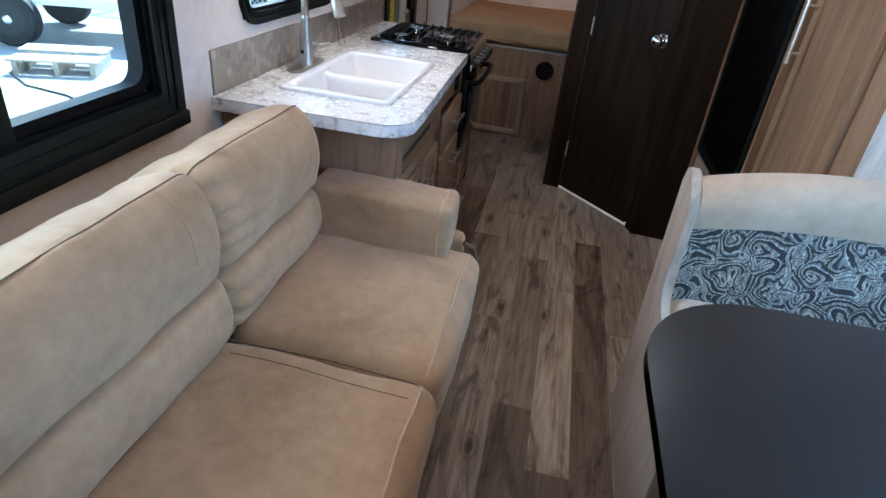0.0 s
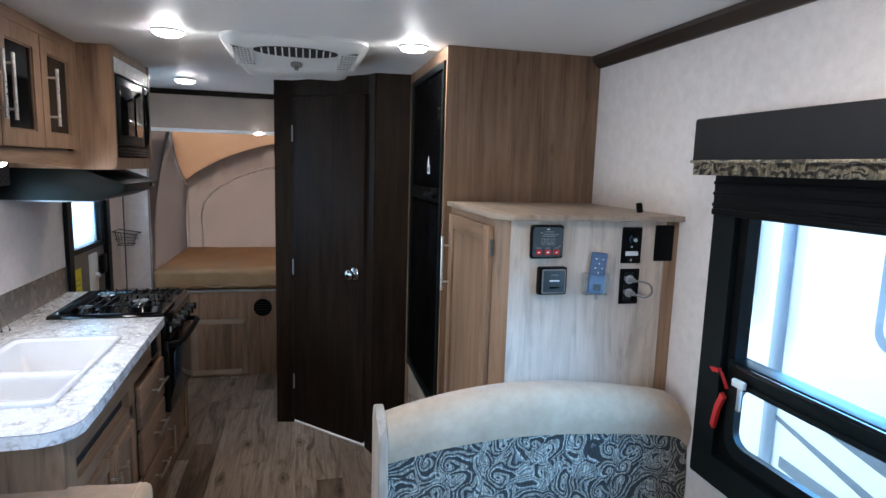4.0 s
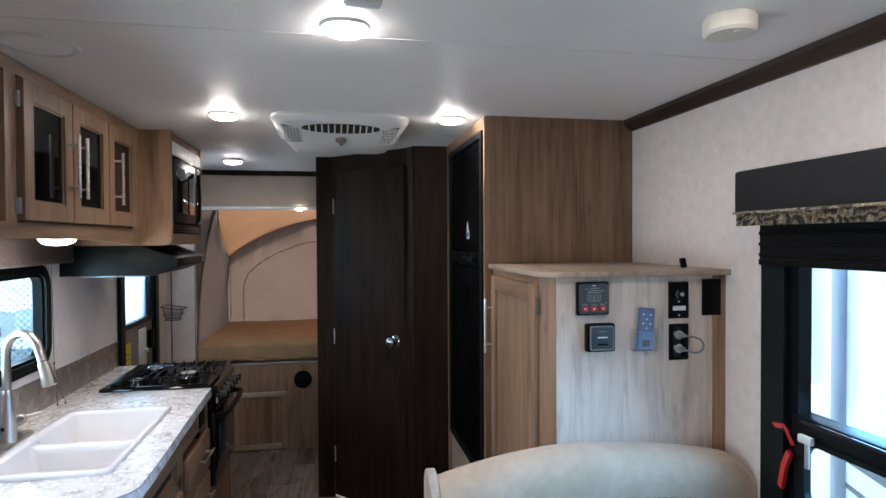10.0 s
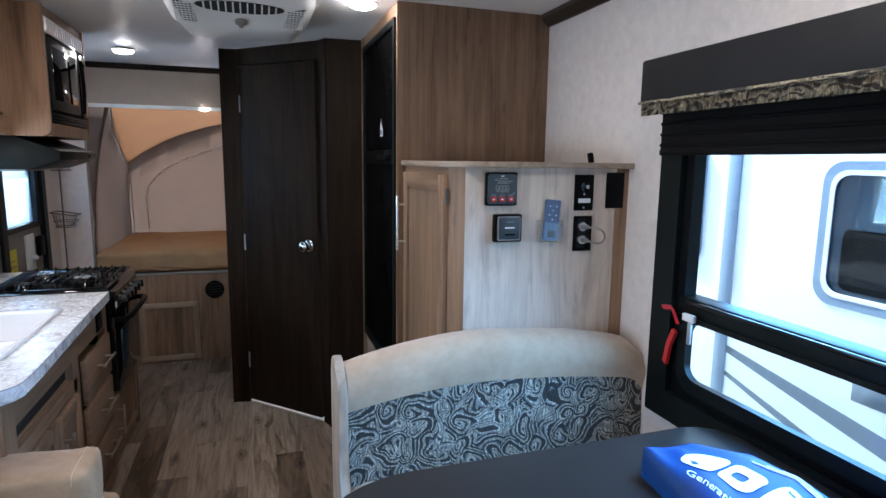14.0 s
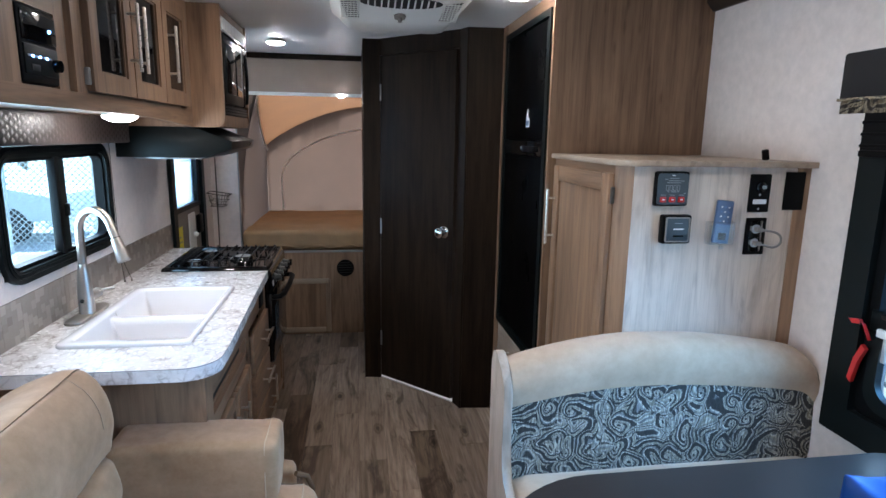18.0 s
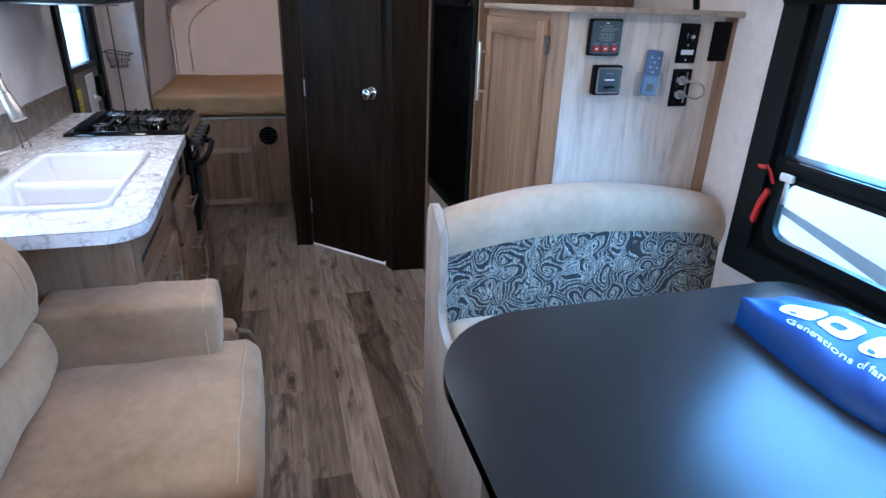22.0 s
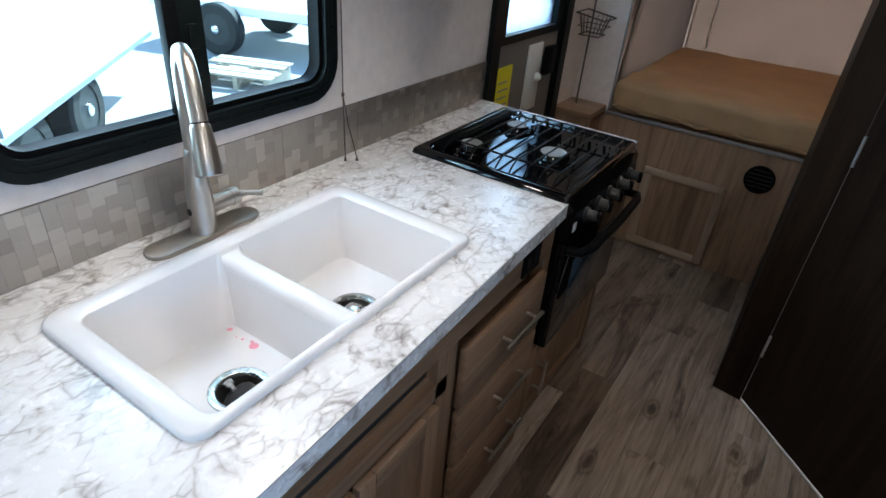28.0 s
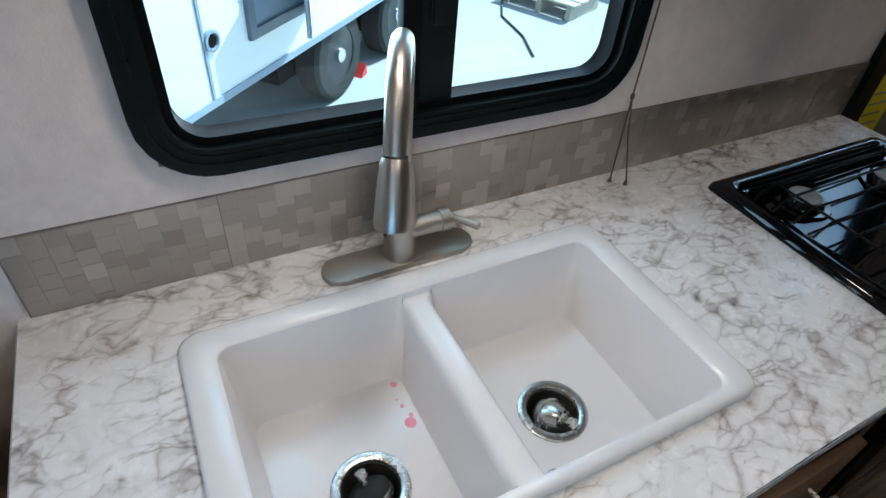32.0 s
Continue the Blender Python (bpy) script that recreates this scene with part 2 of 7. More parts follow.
def paisley(name, dark, ivory, blue, tan, scale=9.0, turns=2.7):
    """Woven jacquard: teardrop scrolls curling round their own centres, outlined with jagged stitches."""
    m, t, b = shader(name)
    parts = node(t, "SeparateXYZ")
    t.links.new(coords(t, (1, 1, 1), False), parts.inputs[0])
    flat = node(t, "CombineXYZ")
    t.links.new(parts.outputs[0], flat.inputs[0])
    t.links.new(parts.outputs[1], flat.inputs[2])
    t.links.new(parts.outputs[2], flat.inputs[1])
    bent = flat.outputs[0]
    for size, amount, detail in ((0.8 * scale, 1.25 / scale, 1.0), (26.0 * scale, 0.085 / scale, 1.0)):
        warp = node(t, "TexNoise", Scale=size, Detail=detail)
        t.links.new(bent, warp.inputs["Vector"])
        add = node(t, "VectorMath", operation="MULTIPLY_ADD")
        add.inputs[1].default_value = (amount, amount, 0.0)
        t.links.new(warp.outputs["Color"], add.inputs[0])
        t.links.new(bent, add.inputs[2])
        bent = add.outputs[0]
    cell = node(t, "TexVoronoi", Scale=scale, Randomness=0.95)
    cell.voronoi_dimensions = "2D"
    t.links.new(bent, cell.inputs["Vector"])
    away = node(t, "VectorMath", operation="SUBTRACT")
    t.links.new(bent, away.inputs[0])
    t.links.new(cell.outputs["Position"], away.inputs[1])
    xy = node(t, "SeparateXYZ")
    t.links.new(away.outputs[0], xy.inputs[0])
    angle = node(t, "Math", operation="ARCTAN2")
    t.links.new(xy.outputs[1], angle.inputs[0])
    t.links.new(xy.outputs[0], angle.inputs[1])
    tone = node(t, "SeparateXYZ")
    t.links.new(cell.outputs["Color"], tone.inputs[0])
    spun = node(t, "Math", operation="MULTIPLY_ADD")
    spun.inputs[1].default_value = 6.283
    t.links.new(tone.outputs[0], spun.inputs[0])
    t.links.new(angle.outputs[0], spun.inputs[2])
    drop = node(t, "Math", operation="COSINE")
    t.links.new(spun.outputs[0], drop.inputs[0])
    pull = node(t, "Math", operation="MULTIPLY_ADD")
    pull.inputs[1].default_value, pull.inputs[2].default_value = 0.32, 1.0
    t.links.new(drop.outputs[0], pull.inputs[0])
    rad = node(t, "Math", operation="MULTIPLY")
    t.links.new(cell.outputs["Distance"], rad.inputs[0])
    t.links.new(pull.outputs[0], rad.inputs[1])
    coil = node(t, "Math", operation="MULTIPLY")
    coil.inputs[1].default_value = turns
    t.links.new(rad.outputs[0], coil.inputs[0])
    swirl = node(t, "Math", operation="MULTIPLY_ADD")
    swirl.inputs[1].default_value = 1 / 6.2832
    t.links.new(angle.outputs[0], swirl.inputs[0])
    t.links.new(coil.outputs[0], swirl.inputs[2])
    frac = node(t, "Math", operation="FRACT")
    t.links.new(swirl.outputs[0], frac.inputs[0])
    mix = tuple((p + q) / 2 for p, q in zip(blue, dark))
    band = ramp(t, frac.outputs[0], [(0.0, dark), (0.20, dark), (0.23, ivory), (0.28, ivory), (0.30, blue), (0.40, blue), (0.43, dark), (0.56, dark), (0.59, mix), (0.62, ivory), (0.65, tan), (0.77, tan), (0.80, ivory), (0.84, mix), (0.88, dark)])
    core = ramp(t, rad.outputs[0], [(0.0, dark), (0.05, dark), (0.065, ivory), (0.10, tan), (0.125, ivory), (0.14, dark)])
    inner = node(t, "Math", operation="LESS_THAN")
    inner.inputs[1].default_value = 0.15
    t.links.new(rad.outputs[0], inner.inputs[0])
    col = blend(t, inner.outputs[0], band, core)
    leaf = node(t, "TexVoronoi", feature="DISTANCE_TO_EDGE", Scale=1.7 * scale)
    leaf.voronoi_dimensions = "2D"
    t.links.new(bent, leaf.inputs["Vector"])
    frond = ramp(t, leaf.outputs["Distance"], [(0.02, dark), (0.07, ivory), (0.13, blue), (0.24, tan), (0.30, ivory), (0.36, blue), (0.44, dark)])
    pick = ramp(t, noise_at(t, bent, 1.1 * scale, 1), [(0.56, (0, 0, 0)), (0.58, (1, 1, 1))])
    col = blend(t, pick, col, frond)
    hatch = noise_at(t, coords(t, (260, 260, 40), False), 1.0, 2)
    col = blend(t, 0.6, col, ramp(t, hatch, [(0.38, (0.30, 0.30, 0.31)), (0.50, (1.0, 1.0, 1.0)), (0.62, (1.7, 1.7, 1.6))]), "MULTIPLY")
    thread = noise_at(t, coords(t, (900, 900, 900), False), 1.0, 2)
    col = blend(t, 0.5, col, ramp(t, thread, [(0.3, (0.5, 0.5, 0.5)), (0.7, (1.3, 1.3, 1.3))]), "MULTIPLY")
    t.links.new(col, b.inputs["Base Color"])
    b.inputs["Roughness"].default_value = 0.85
    b.inputs["Sheen Weight"].default_value = 0.1
    bumped(t, b, thread, 0.3, 0.001)
    return m


def brushed(name, color, rough, along):
    """Brushed metal with fine scratches along one axis."""
    m, t, b = shader(name)
    s = [320.0] * 3
    s["xyz".index(along)] = 6.0
    f = noise_at(t, coords(t, tuple(s)), 1.0, 3)
    g = noise_at(t, coords(t), 12.0, 3)
    t.links.new(ramp(t, g, [(0.3, tuple(c * 0.9 for c in color)), (0.7, color)]), b.inputs["Base Color"])
    t.links.new(ramp(t, f, [(0.2, (rough * 0.92,) * 3), (0.8, (rough * 1.08,) * 3)]), b.inputs["Roughness"])
    b.inputs["Metallic"].default_value = 1.0
    return m


def tile_metal(name):
    """Stainless mosaic: a random tone on each piece paints the sheen of differing brushing."""
    m, t, b = shader(name)
    info = node(t, "ObjectInfo")
    geo = node(t, "NewGeometry")
    both = node(t, "Math", operation="ADD")
    t.links.new(info.outputs["Random"], both.inputs[0])
    t.links.new(geo.outputs["Random Per Island"], both.inputs[1])
    fr = node(t, "Math", operation="FRACT")
    t.links.new(both.outputs[0], fr.inputs[0])
    f = noise_at(t, coords(t, (300, 300, 14)), 1.0, 3)
    t.links.new(ramp(t, fr.outputs[0], [(0.0, (0.33, 0.29, 0.25)), (0.06, (0.385, 0.34, 0.298)), (0.12, (0.41, 0.365, 0.32)), (0.76, (0.42, 0.375, 0.33)), (0.80, (0.50, 0.455, 0.405)), (1.0, (0.54, 0.495, 0.445))]), b.inputs["Base Color"])
    t.links.new(ramp(t, f, [(0.2, (0.34,) * 3), (0.8, (0.5,) * 3)]), b.inputs["Roughness"])
    b.inputs["Metallic"].default_value = 0.8
    bumped(t, b, f, 0.1, 0.0005)
    return m


def glass(name, tint=(1, 1, 1), rough=0.0, alpha=0.12):
    """Thin pane: see-through, with a sharp reflection."""
    m, t, b = shader(name)
    out = t.nodes["Material Output"]
    tr = node(t, "BsdfTransparent")
    tr.inputs[0].default_value = (*tint, 1)
    gl = node(t, "BsdfGlossy")
    gl.inputs["Roughness"].default_value = rough
    lw = node(t, "LayerWeight")
    lw.inputs["Blend"].default_value = 0.5
    edge = node(t, "Math", operation="POWER")
    edge.inputs[1].default_value = 4.0
    t.links.new(lw.outputs["Facing"], edge.inputs[0])
    amount = node(t, "Math", operation="MULTIPLY_ADD")
    amount.inputs[1].default_value, amount.inputs[2].default_value = 0.7, 0.04
    t.links.new(edge.outputs[0], amount.inputs[0])
    mix = node(t, "MixShader")
    t.links.new(amount.outputs[0], mix.inputs[0])
    t.links.new(tr.outputs[0], mix.inputs[1])
    t.links.new(gl.outputs[0], mix.inputs[2])
    t.links.new(mix.outputs[0], out.inputs[0])
    return m


def glow(name, color, strength):
    m, t, b = shader(name)
    b.inputs["Base Color"].default_value = (*color, 1)
    b.inputs["Emission Color"].default_value = (*color, 1)
    b.inputs["Emission Strength"].default_value = strength
    return m


WALL = plain("wall_paper", (0.68, 0.605, 0.565), 0.75, var=0.075, scale=34, bump=0.35, fine=300)
CEIL = plain("ceiling_vinyl", (0.83, 0.82, 0.80), 0.42, var=0.03, scale=3, bump=0.08, fine=300)
OAK = wood("oak_laminate", (0.135, 0.078, 0.046), (0.340, 0.206, 0.125), streak=0.7)
OAK_Y = wood("oak_laminate_lengthwise", (0.135, 0.078, 0.046), (0.340, 0.206, 0.125), axis="y", streak=0.7)
OAK_X = wood("oak_laminate_across", (0.135, 0.078, 0.046), (0.340, 0.206, 0.125), axis="x", streak=0.7)
OAK_MID = wood("oak_bed_front", (0.175, 0.108, 0.066), (0.40, 0.262, 0.170), streak=0.6, spec=0.3)
RAIL_X = wood("pale_door_rail", (0.33, 0.245, 0.170), (0.50, 0.39, 0.29), axis="x", streak=0.5)
RAIL_Z = wood("pale_door_stile", (0.24, 0.165, 0.110), (0.42, 0.31, 0.22), streak=0.5)
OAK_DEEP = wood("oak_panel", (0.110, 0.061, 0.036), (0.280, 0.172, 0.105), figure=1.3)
ASH = wood("pale_ash_laminate", (0.48, 0.395, 0.325), (0.72, 0.62, 0.53), streak=0.5, figure=0.9, run=3.0)
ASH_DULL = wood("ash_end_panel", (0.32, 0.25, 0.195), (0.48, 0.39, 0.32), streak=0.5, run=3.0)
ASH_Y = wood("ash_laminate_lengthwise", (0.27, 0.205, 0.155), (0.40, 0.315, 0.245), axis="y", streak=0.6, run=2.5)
ESPRESSO = wood("espresso_laminate", (0.0052, 0.0032, 0.0021), (0.027, 0.0170, 0.0108), 0.5, spec=0.10)
ESPRESSO_Y = wood("espresso_trim", (0.020, 0.0135, 0.0095), (0.050, 0.035, 0.026), 0.42, axis="y")
PLANK = planks("weathered_plank")
JOINT = plain("dull_steel_joint", (0.24, 0.21, 0.18), 0.5, metal=0.6, var=0.2)
UNDER = plain("dark_joint", (0.05, 0.04, 0.033), 0.8)
MARBLE = marble("marbled_laminate")
SUEDE = suede("tan_suede", (0.312, 0.183, 0.098), (0.51, 0.327, 0.198))
SUEDE_PALE = suede("pale_suede", (0.375, 0.268, 0.184), (0.53, 0.398, 0.288))
PIPING_PALE = plain("pale_stitching", (0.50, 0.37, 0.25), 0.9)
SHADE = plain("black_shade_cloth", (0.0035, 0.0035, 0.004), 0.7, var=0.15, bump=0.2, fine=350, spec=0.12)
PIPING = plain("stitching", (0.17, 0.105, 0.060), 0.9)
PAISLEY = paisley("paisley_weave", (0.020, 0.020, 0.020), (0.43, 0.41, 0.36), (0.145, 0.150, 0.152), (0.20, 0.185, 0.145), 13.0)
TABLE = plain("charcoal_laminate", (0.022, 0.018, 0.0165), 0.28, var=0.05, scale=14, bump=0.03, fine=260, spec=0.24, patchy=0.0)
# blue put into the gloss stands in for the window's glare on the table
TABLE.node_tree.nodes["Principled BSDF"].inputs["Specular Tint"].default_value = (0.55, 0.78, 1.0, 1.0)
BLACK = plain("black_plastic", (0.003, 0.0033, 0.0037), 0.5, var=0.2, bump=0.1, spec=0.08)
BLACK_SATIN = plain("black_frame", (0.004, 0.0062, 0.0064), 0.40, var=0.2, bump=0.05, spec=0.16)
BLACK_GLOSS = plain("black_enamel", (0.003, 0.003, 0.0035), 0.06, var=0.2, bump=0.0, spec=0.45)
FRIDGE = plain("black_fridge_panel", (0.0012, 0.0012, 0.0014), 0.3, var=0.2, bump=0.03, fine=60, spec=0.03)
KNOB = plain("black_knob_plastic", (0.02, 0.021, 0.022), 0.3, var=0.15, bump=0.05, spec=0.5)
IRON = plain("black_iron", (0.005, 0.005, 0.005), 0.42, var=0.3, bump=0.1, spec=0.2)
CHROME = plain("chrome", (0.75, 0.75, 0.76), 0.08, metal=1.0, var=0.03, bump=0)
NICKEL = brushed("brushed_nickel", (0.49, 0.455, 0.41), 0.36, "z")
NICKEL_PLATE = brushed("brushed_nickel_plate", (0.47, 0.435, 0.39), 0.44, "y")
NICKEL_Y = brushed("brushed_nickel_bar", (0.74, 0.71, 0.66), 0.28, "y")
ALU = plain("burner_aluminium", (0.34, 0.34, 0.34), 0.42, metal=0.15, var=0.15, bump=0.1)
SINK = plain("white_sink", (0.74, 0.725, 0.73), 0.16, var=0.03, scale=5, bump=0.0)
WHITE = plain("white_plastic", (0.72, 0.72, 0.70), 0.4, var=0.04, bump=0.05)
CREAM = plain("cream_plastic", (0.70, 0.67, 0.58), 0.45, var=0.04, bump=0.05)
DARK_SLOT = plain("dark_slot", (0.012, 0.012, 0.012), 0.7)
RED = plain("red_plastic", (0.50, 0.022, 0.02), 0.35, var=0.06, bump=0)
YELLOW = plain("yellow_sticker", (0.75, 0.66, 0.02), 0.5, var=0.05, bump=0)
BLUE_BAG = plain("blue_vinyl_bag", (0.0015, 0.038, 0.18), 0.48, var=0.12, scale=9, bump=0.06, fine=70, spec=0.3)
PRINT_WHITE = plain("white_print", (0.80, 0.82, 0.84), 0.45, var=0.03, bump=0)
PAPER = plain("white_label", (0.72, 0.73, 0.74), 0.6, var=0.03, bump=0)
GREY_PRINT = plain("grey_print", (0.25, 0.27, 0.29), 0.5, var=0.03, bump=0)
REMOTE = plain("blue_grey_remote", (0.075, 0.125, 0.235), 0.32, var=0.08, bump=0.05)
REMOTE_SCREEN = plain("remote_screen", (0.14, 0.24, 0.42), 0.25, var=0.05, bump=0)
PANEL_FACE = plain("slate_panel_face", (0.036, 0.050, 0.058), 0.4, var=0.1, bump=0.05)
CLEAR = glass("clear_plastic", (0.92, 0.94, 0.96), 0.05)
PANE = glass("window_pane", (0.78, 0.93, 1.0))
PANE_TINT = glass("tinted_window_pane", (0.72, 0.90, 0.97))
FROST = plain("frosted_pane", (0.62, 0.82, 1.0), 0.6, var=0.03, bump=0.05)
FROST.node_tree.nodes["Principled BSDF"].inputs["Transmission Weight"].default_value = 0.92
# tan-brown puts the dim light above the bed opening into the colour
HEADER_DIM = plain("dim_header_tan", (0.36, 0.28, 0.225), 0.6, var=0.08, scale=8, bump=0.15, fine=300)
CANVAS = plain("grey_canvas", (0.205, 0.171, 0.150), 0.85, var=0.07, scale=5, bump=0.2, fine=300)
CANVAS_TAN = plain("tan_canvas", (0.30, 0.208, 0.140), 0.85, var=0.08, scale=4, bump=0.2, fine=300)
MATTRESS = plain("tan_mattress_cover", (0.36, 0.225, 0.115), 0.9, var=0.16, scale=7, bump=0.3, fine=300)
CORNICE = plain("charcoal_vinyl", (0.008, 0.008, 0.0095), 0.6, var=0.15, bump=0.25, fine=350, spec=0.3)
PLEAT = paisley("paisley_trim_fabric", (0.045, 0.034, 0.026), (0.42, 0.36, 0.25), (0.30, 0.25, 0.18), (0.22, 0.17, 0.11), 17.0, 1.5)
VALANCE = plain("brown_embossed_leather", (0.050, 0.037, 0.033), 0.42, var=0.2, bump=0.1)
CORD = plain("brown_cord", (0.10, 0.08, 0.07), 0.8)
TILE = tile_metal("steel_mosaic")
GREY_PANEL = plain("grey_door_panel", (0.20, 0.185, 0.17), 0.55, var=0.1)
PINK = plain("pink_soap", (0.80, 0.32, 0.42), 0.4, var=0.1, bump=0)
LAMP_GLOW = glow("lamp_lens", (1.0, 0.94, 0.87), 18.0)
LED_BLUE = glow("blue_led", (0.15, 0.4, 1.0), 6.0)
CONCRETE = plain("sunlit_concrete", (0.30, 0.30, 0.297), 0.85, var=0.12, scale=0.8, bump=0.3, fine=40)
TRAILER_WHITE = plain("white_trailer_skin", (0.80, 0.80, 0.80), 0.35, var=0.03, scale=1, bump=0.02)
TRAILER_GREY = plain("grey_decal", (0.13, 0.15, 0.18), 0.4, var=0.05, bump=0)
TRAILER_TRIM = plain("pale_trim", (0.22, 0.27, 0.34), 0.4, var=0.05, bump=0)
DARK_GLASS = plain("dark_tinted_glass", (0.035, 0.055, 0.075), 0.06, var=0.1, bump=0)
RUBBER = plain("tyre_rubber", (0.012, 0.012, 0.0125), 0.75, var=0.2, bump=0.3)
WHEEL_BLACK = plain("black_steel_wheel", (0.010, 0.012, 0.015), 0.4, var=0.2, bump=0.05)
STEEL = plain("galvanised_steel", (0.45, 0.46, 0.47), 0.4, metal=0.8, var=0.1)
DRAIN = plain("worn_drain_steel", (0.50, 0.50, 0.48), 0.26, metal=0.9, var=0.10, scale=60, bump=0.05)
WELL = plain("drain_well_steel", (0.10, 0.10, 0.09), 0.4, metal=0.7, var=0.3, scale=60, bump=0.2)
DULL = plain("dull_steel", (0.16, 0.15, 0.13), 0.45, metal=0.8, var=0.3, scale=60, bump=0.2)
CAR_PAINT = plain("silver_car_paint", (0.50, 0.53, 0.56), 0.25, var=0.03, bump=0, coat=0.5)
TIMBER = wood("grey_timber", (0.33, 0.29, 0.24), (0.52, 0.46, 0.38), 0.7, axis="x")
LEAF = plain("leaf_green", (0.055, 0.10, 0.035), 0.6, var=0.4)
BARK = plain("bark", (0.12, 0.09, 0.06), 0.85, var=0.3)


# ---- building tools ----
def finish(bm, name, material, sharp=40):
    bmesh.ops.recalc_face_normals(bm, faces=bm.faces)
    for f in bm.faces:
        f.smooth = True
    for e in bm.edges:
        if len(e.link_faces) == 2 and e.calc_face_angle(0) > radians(sharp):
            e.smooth = False
    me = bpy.data.meshes.new(name)
    bm.to_mesh(me)
    bm.free()
    me.materials.append(material)
    return me


def part(name, bm, material, parent, label="", sharp=40):
    """Links a bmesh as one mesh under a thing or under a part."""
    ob = new(name, finish(bm, name, material, sharp))
    ob.parent = parent
    return tagged(ob, label)


def solo(name, bm, material, label, category, kind="", group="", sharp=40):
    return tagged(new(name, finish(bm, name, material, sharp)), label, category, group, kind)


def thing(name, label, category, at=(0, 0, 0), turn=0.0, group="", kind=""):
    ob = new(name)
    ob.empty_display_size = 0.05
    ob.matrix_basis = pose(*at, 0, 0, turn)
    return tagged(ob, label, category, group, kind)


def bevel(bm, verts, r, seg=2):
    edges = {e for v in verts for e in v.link_edges}
    bmesh.ops.bevel(bm, geom=list(edges), offset=r, segments=seg, affect="EDGES", profile=0.5, clamp_overlap=True)


def box(x0, x1, y0, y1, z0, z1, r=0.0, seg=2, bm=None):
    bm = bm or bmesh.new()
    vs = [bm.verts.new((x, y, z)) for x in (x0, x1) for y in (y0, y1) for z in (z0, z1)]
    for a in ((0, 1, 3, 2), (4, 6, 7, 5), (0, 4, 5, 1), (2, 3, 7, 6), (0, 2, 6, 4), (1, 5, 7, 3)):
        bm.faces.new([vs[i] for i in a])
    if r:
        bevel(bm, vs, r, seg)
    return bm


def put(bm, m):
    bmesh.ops.transform(bm, matrix=m, verts=bm.verts)
    return bm


def prism(pts, lo, hi, axis="z", r=0.0, bm=None):
    """A flat outline drawn out along an axis: z takes (x, y), y takes (x, z), x takes (y, z)."""
    bm = bm or bmesh.new()
    place = {"z": lambda a, b, c: (a, b, c), "y": lambda a, b, c: (a, c, b), "x": lambda a, b, c: (c, a, b)}[axis]
    low = [bm.verts.new(place(a, b, lo)) for a, b in pts]
    high = [bm.verts.new(place(a, b, hi)) for a, b in pts]
    n = len(pts)
    bm.faces.new(low)
    bm.faces.new(high)
    for i in range(n):
        bm.faces.new((low[i], low[(i + 1) % n], high[(i + 1) % n], high[i]))
    if r:
        caps = {e for e in bm.edges if (e.verts[0] in low) == (e.verts[1] in low)}
        bmesh.ops.bevel(bm, geom=list(caps), offset=r, segments=2, affect="EDGES", profile=0.5)
    return bm


def rounded(x0, x1, y0, y1, r, n=6, corners=(1, 1, 1, 1)):
    """A rectangle's outline with rounded corners: (x0,y0), (x1,y0), (x1,y1), (x0,y1)."""
    out = []
    for k, (cx, cy, a) in enumerate(((x0 + r, y0 + r, 180), (x1 - r, y0 + r, 270), (x1 - r, y1 - r, 0), (x0 + r, y1 - r, 90))):
        if corners[k]:
            out += [(cx + r * math.cos(radians(a + 90 * i / n)), cy + r * math.sin(radians(a + 90 * i / n))) for i in range(n + 1)]
        else:
            out.append(((x0, y0), (x1, y0), (x1, y1), (x0, y1))[k])
    return out


def ring(outer, inner, lo, hi, axis="z", r=0.0, bm=None):
    """A frame between two outlines of as many points."""
    bm = bm or bmesh.new()
    place = {"z": lambda a, b, c: (a, b, c), "y": lambda a, b, c: (a, c, b), "x": lambda a, b, c: (c, a, b)}[axis]
    rows = [[bm.verts.new(place(a, b, c)) for a, b in pts] for pts, c in ((outer, lo), (outer, hi), (inner, hi), (inner, lo))]
    n = len(outer)
    for k in range(4):
        p, q = rows[k], rows[(k + 1) % 4]
        for i in range(n):
            bm.faces.new((p[i], p[(i + 1) % n], q[(i + 1) % n], q[i]))
    return bm


def tube(pts, r, n=10, bm=None, closed=False):
    """A round bar along a path; r may be one radius or one a point."""
    bm = bm or bmesh.new()
    pts = [Vector(p) for p in pts]
    rs = r if isinstance(r, (list, tuple)) else [r] * len(pts)
    m = len(pts)
    up, rows = None, []
    for i, p in enumerate(pts):
        a = pts[i - 1] if i or closed else p
        b = pts[(i + 1) % m] if i < m - 1 or closed else p
        d = (b - a).normalized()
        if up is None:
            up = d.orthogonal().normalized()
        up = (up - d * up.dot(d)).normalized()
        side = d.cross(up)
        rows.append([bm.verts.new(p + rs[i] * (math.cos(2 * math.pi * k / n) * up + math.sin(2 * math.pi * k / n) * side)) for k in range(n)])
    for i in range(m if closed else m - 1):
        p, q = rows[i], rows[(i + 1) % m]
        for k in range(n):
            bm.faces.new((p[k], p[(k + 1) % n], q[(k + 1) % n], q[k]))
    if not closed:
        bm.faces.new(rows[0])
        bm.faces.new(rows[-1])
    return bm


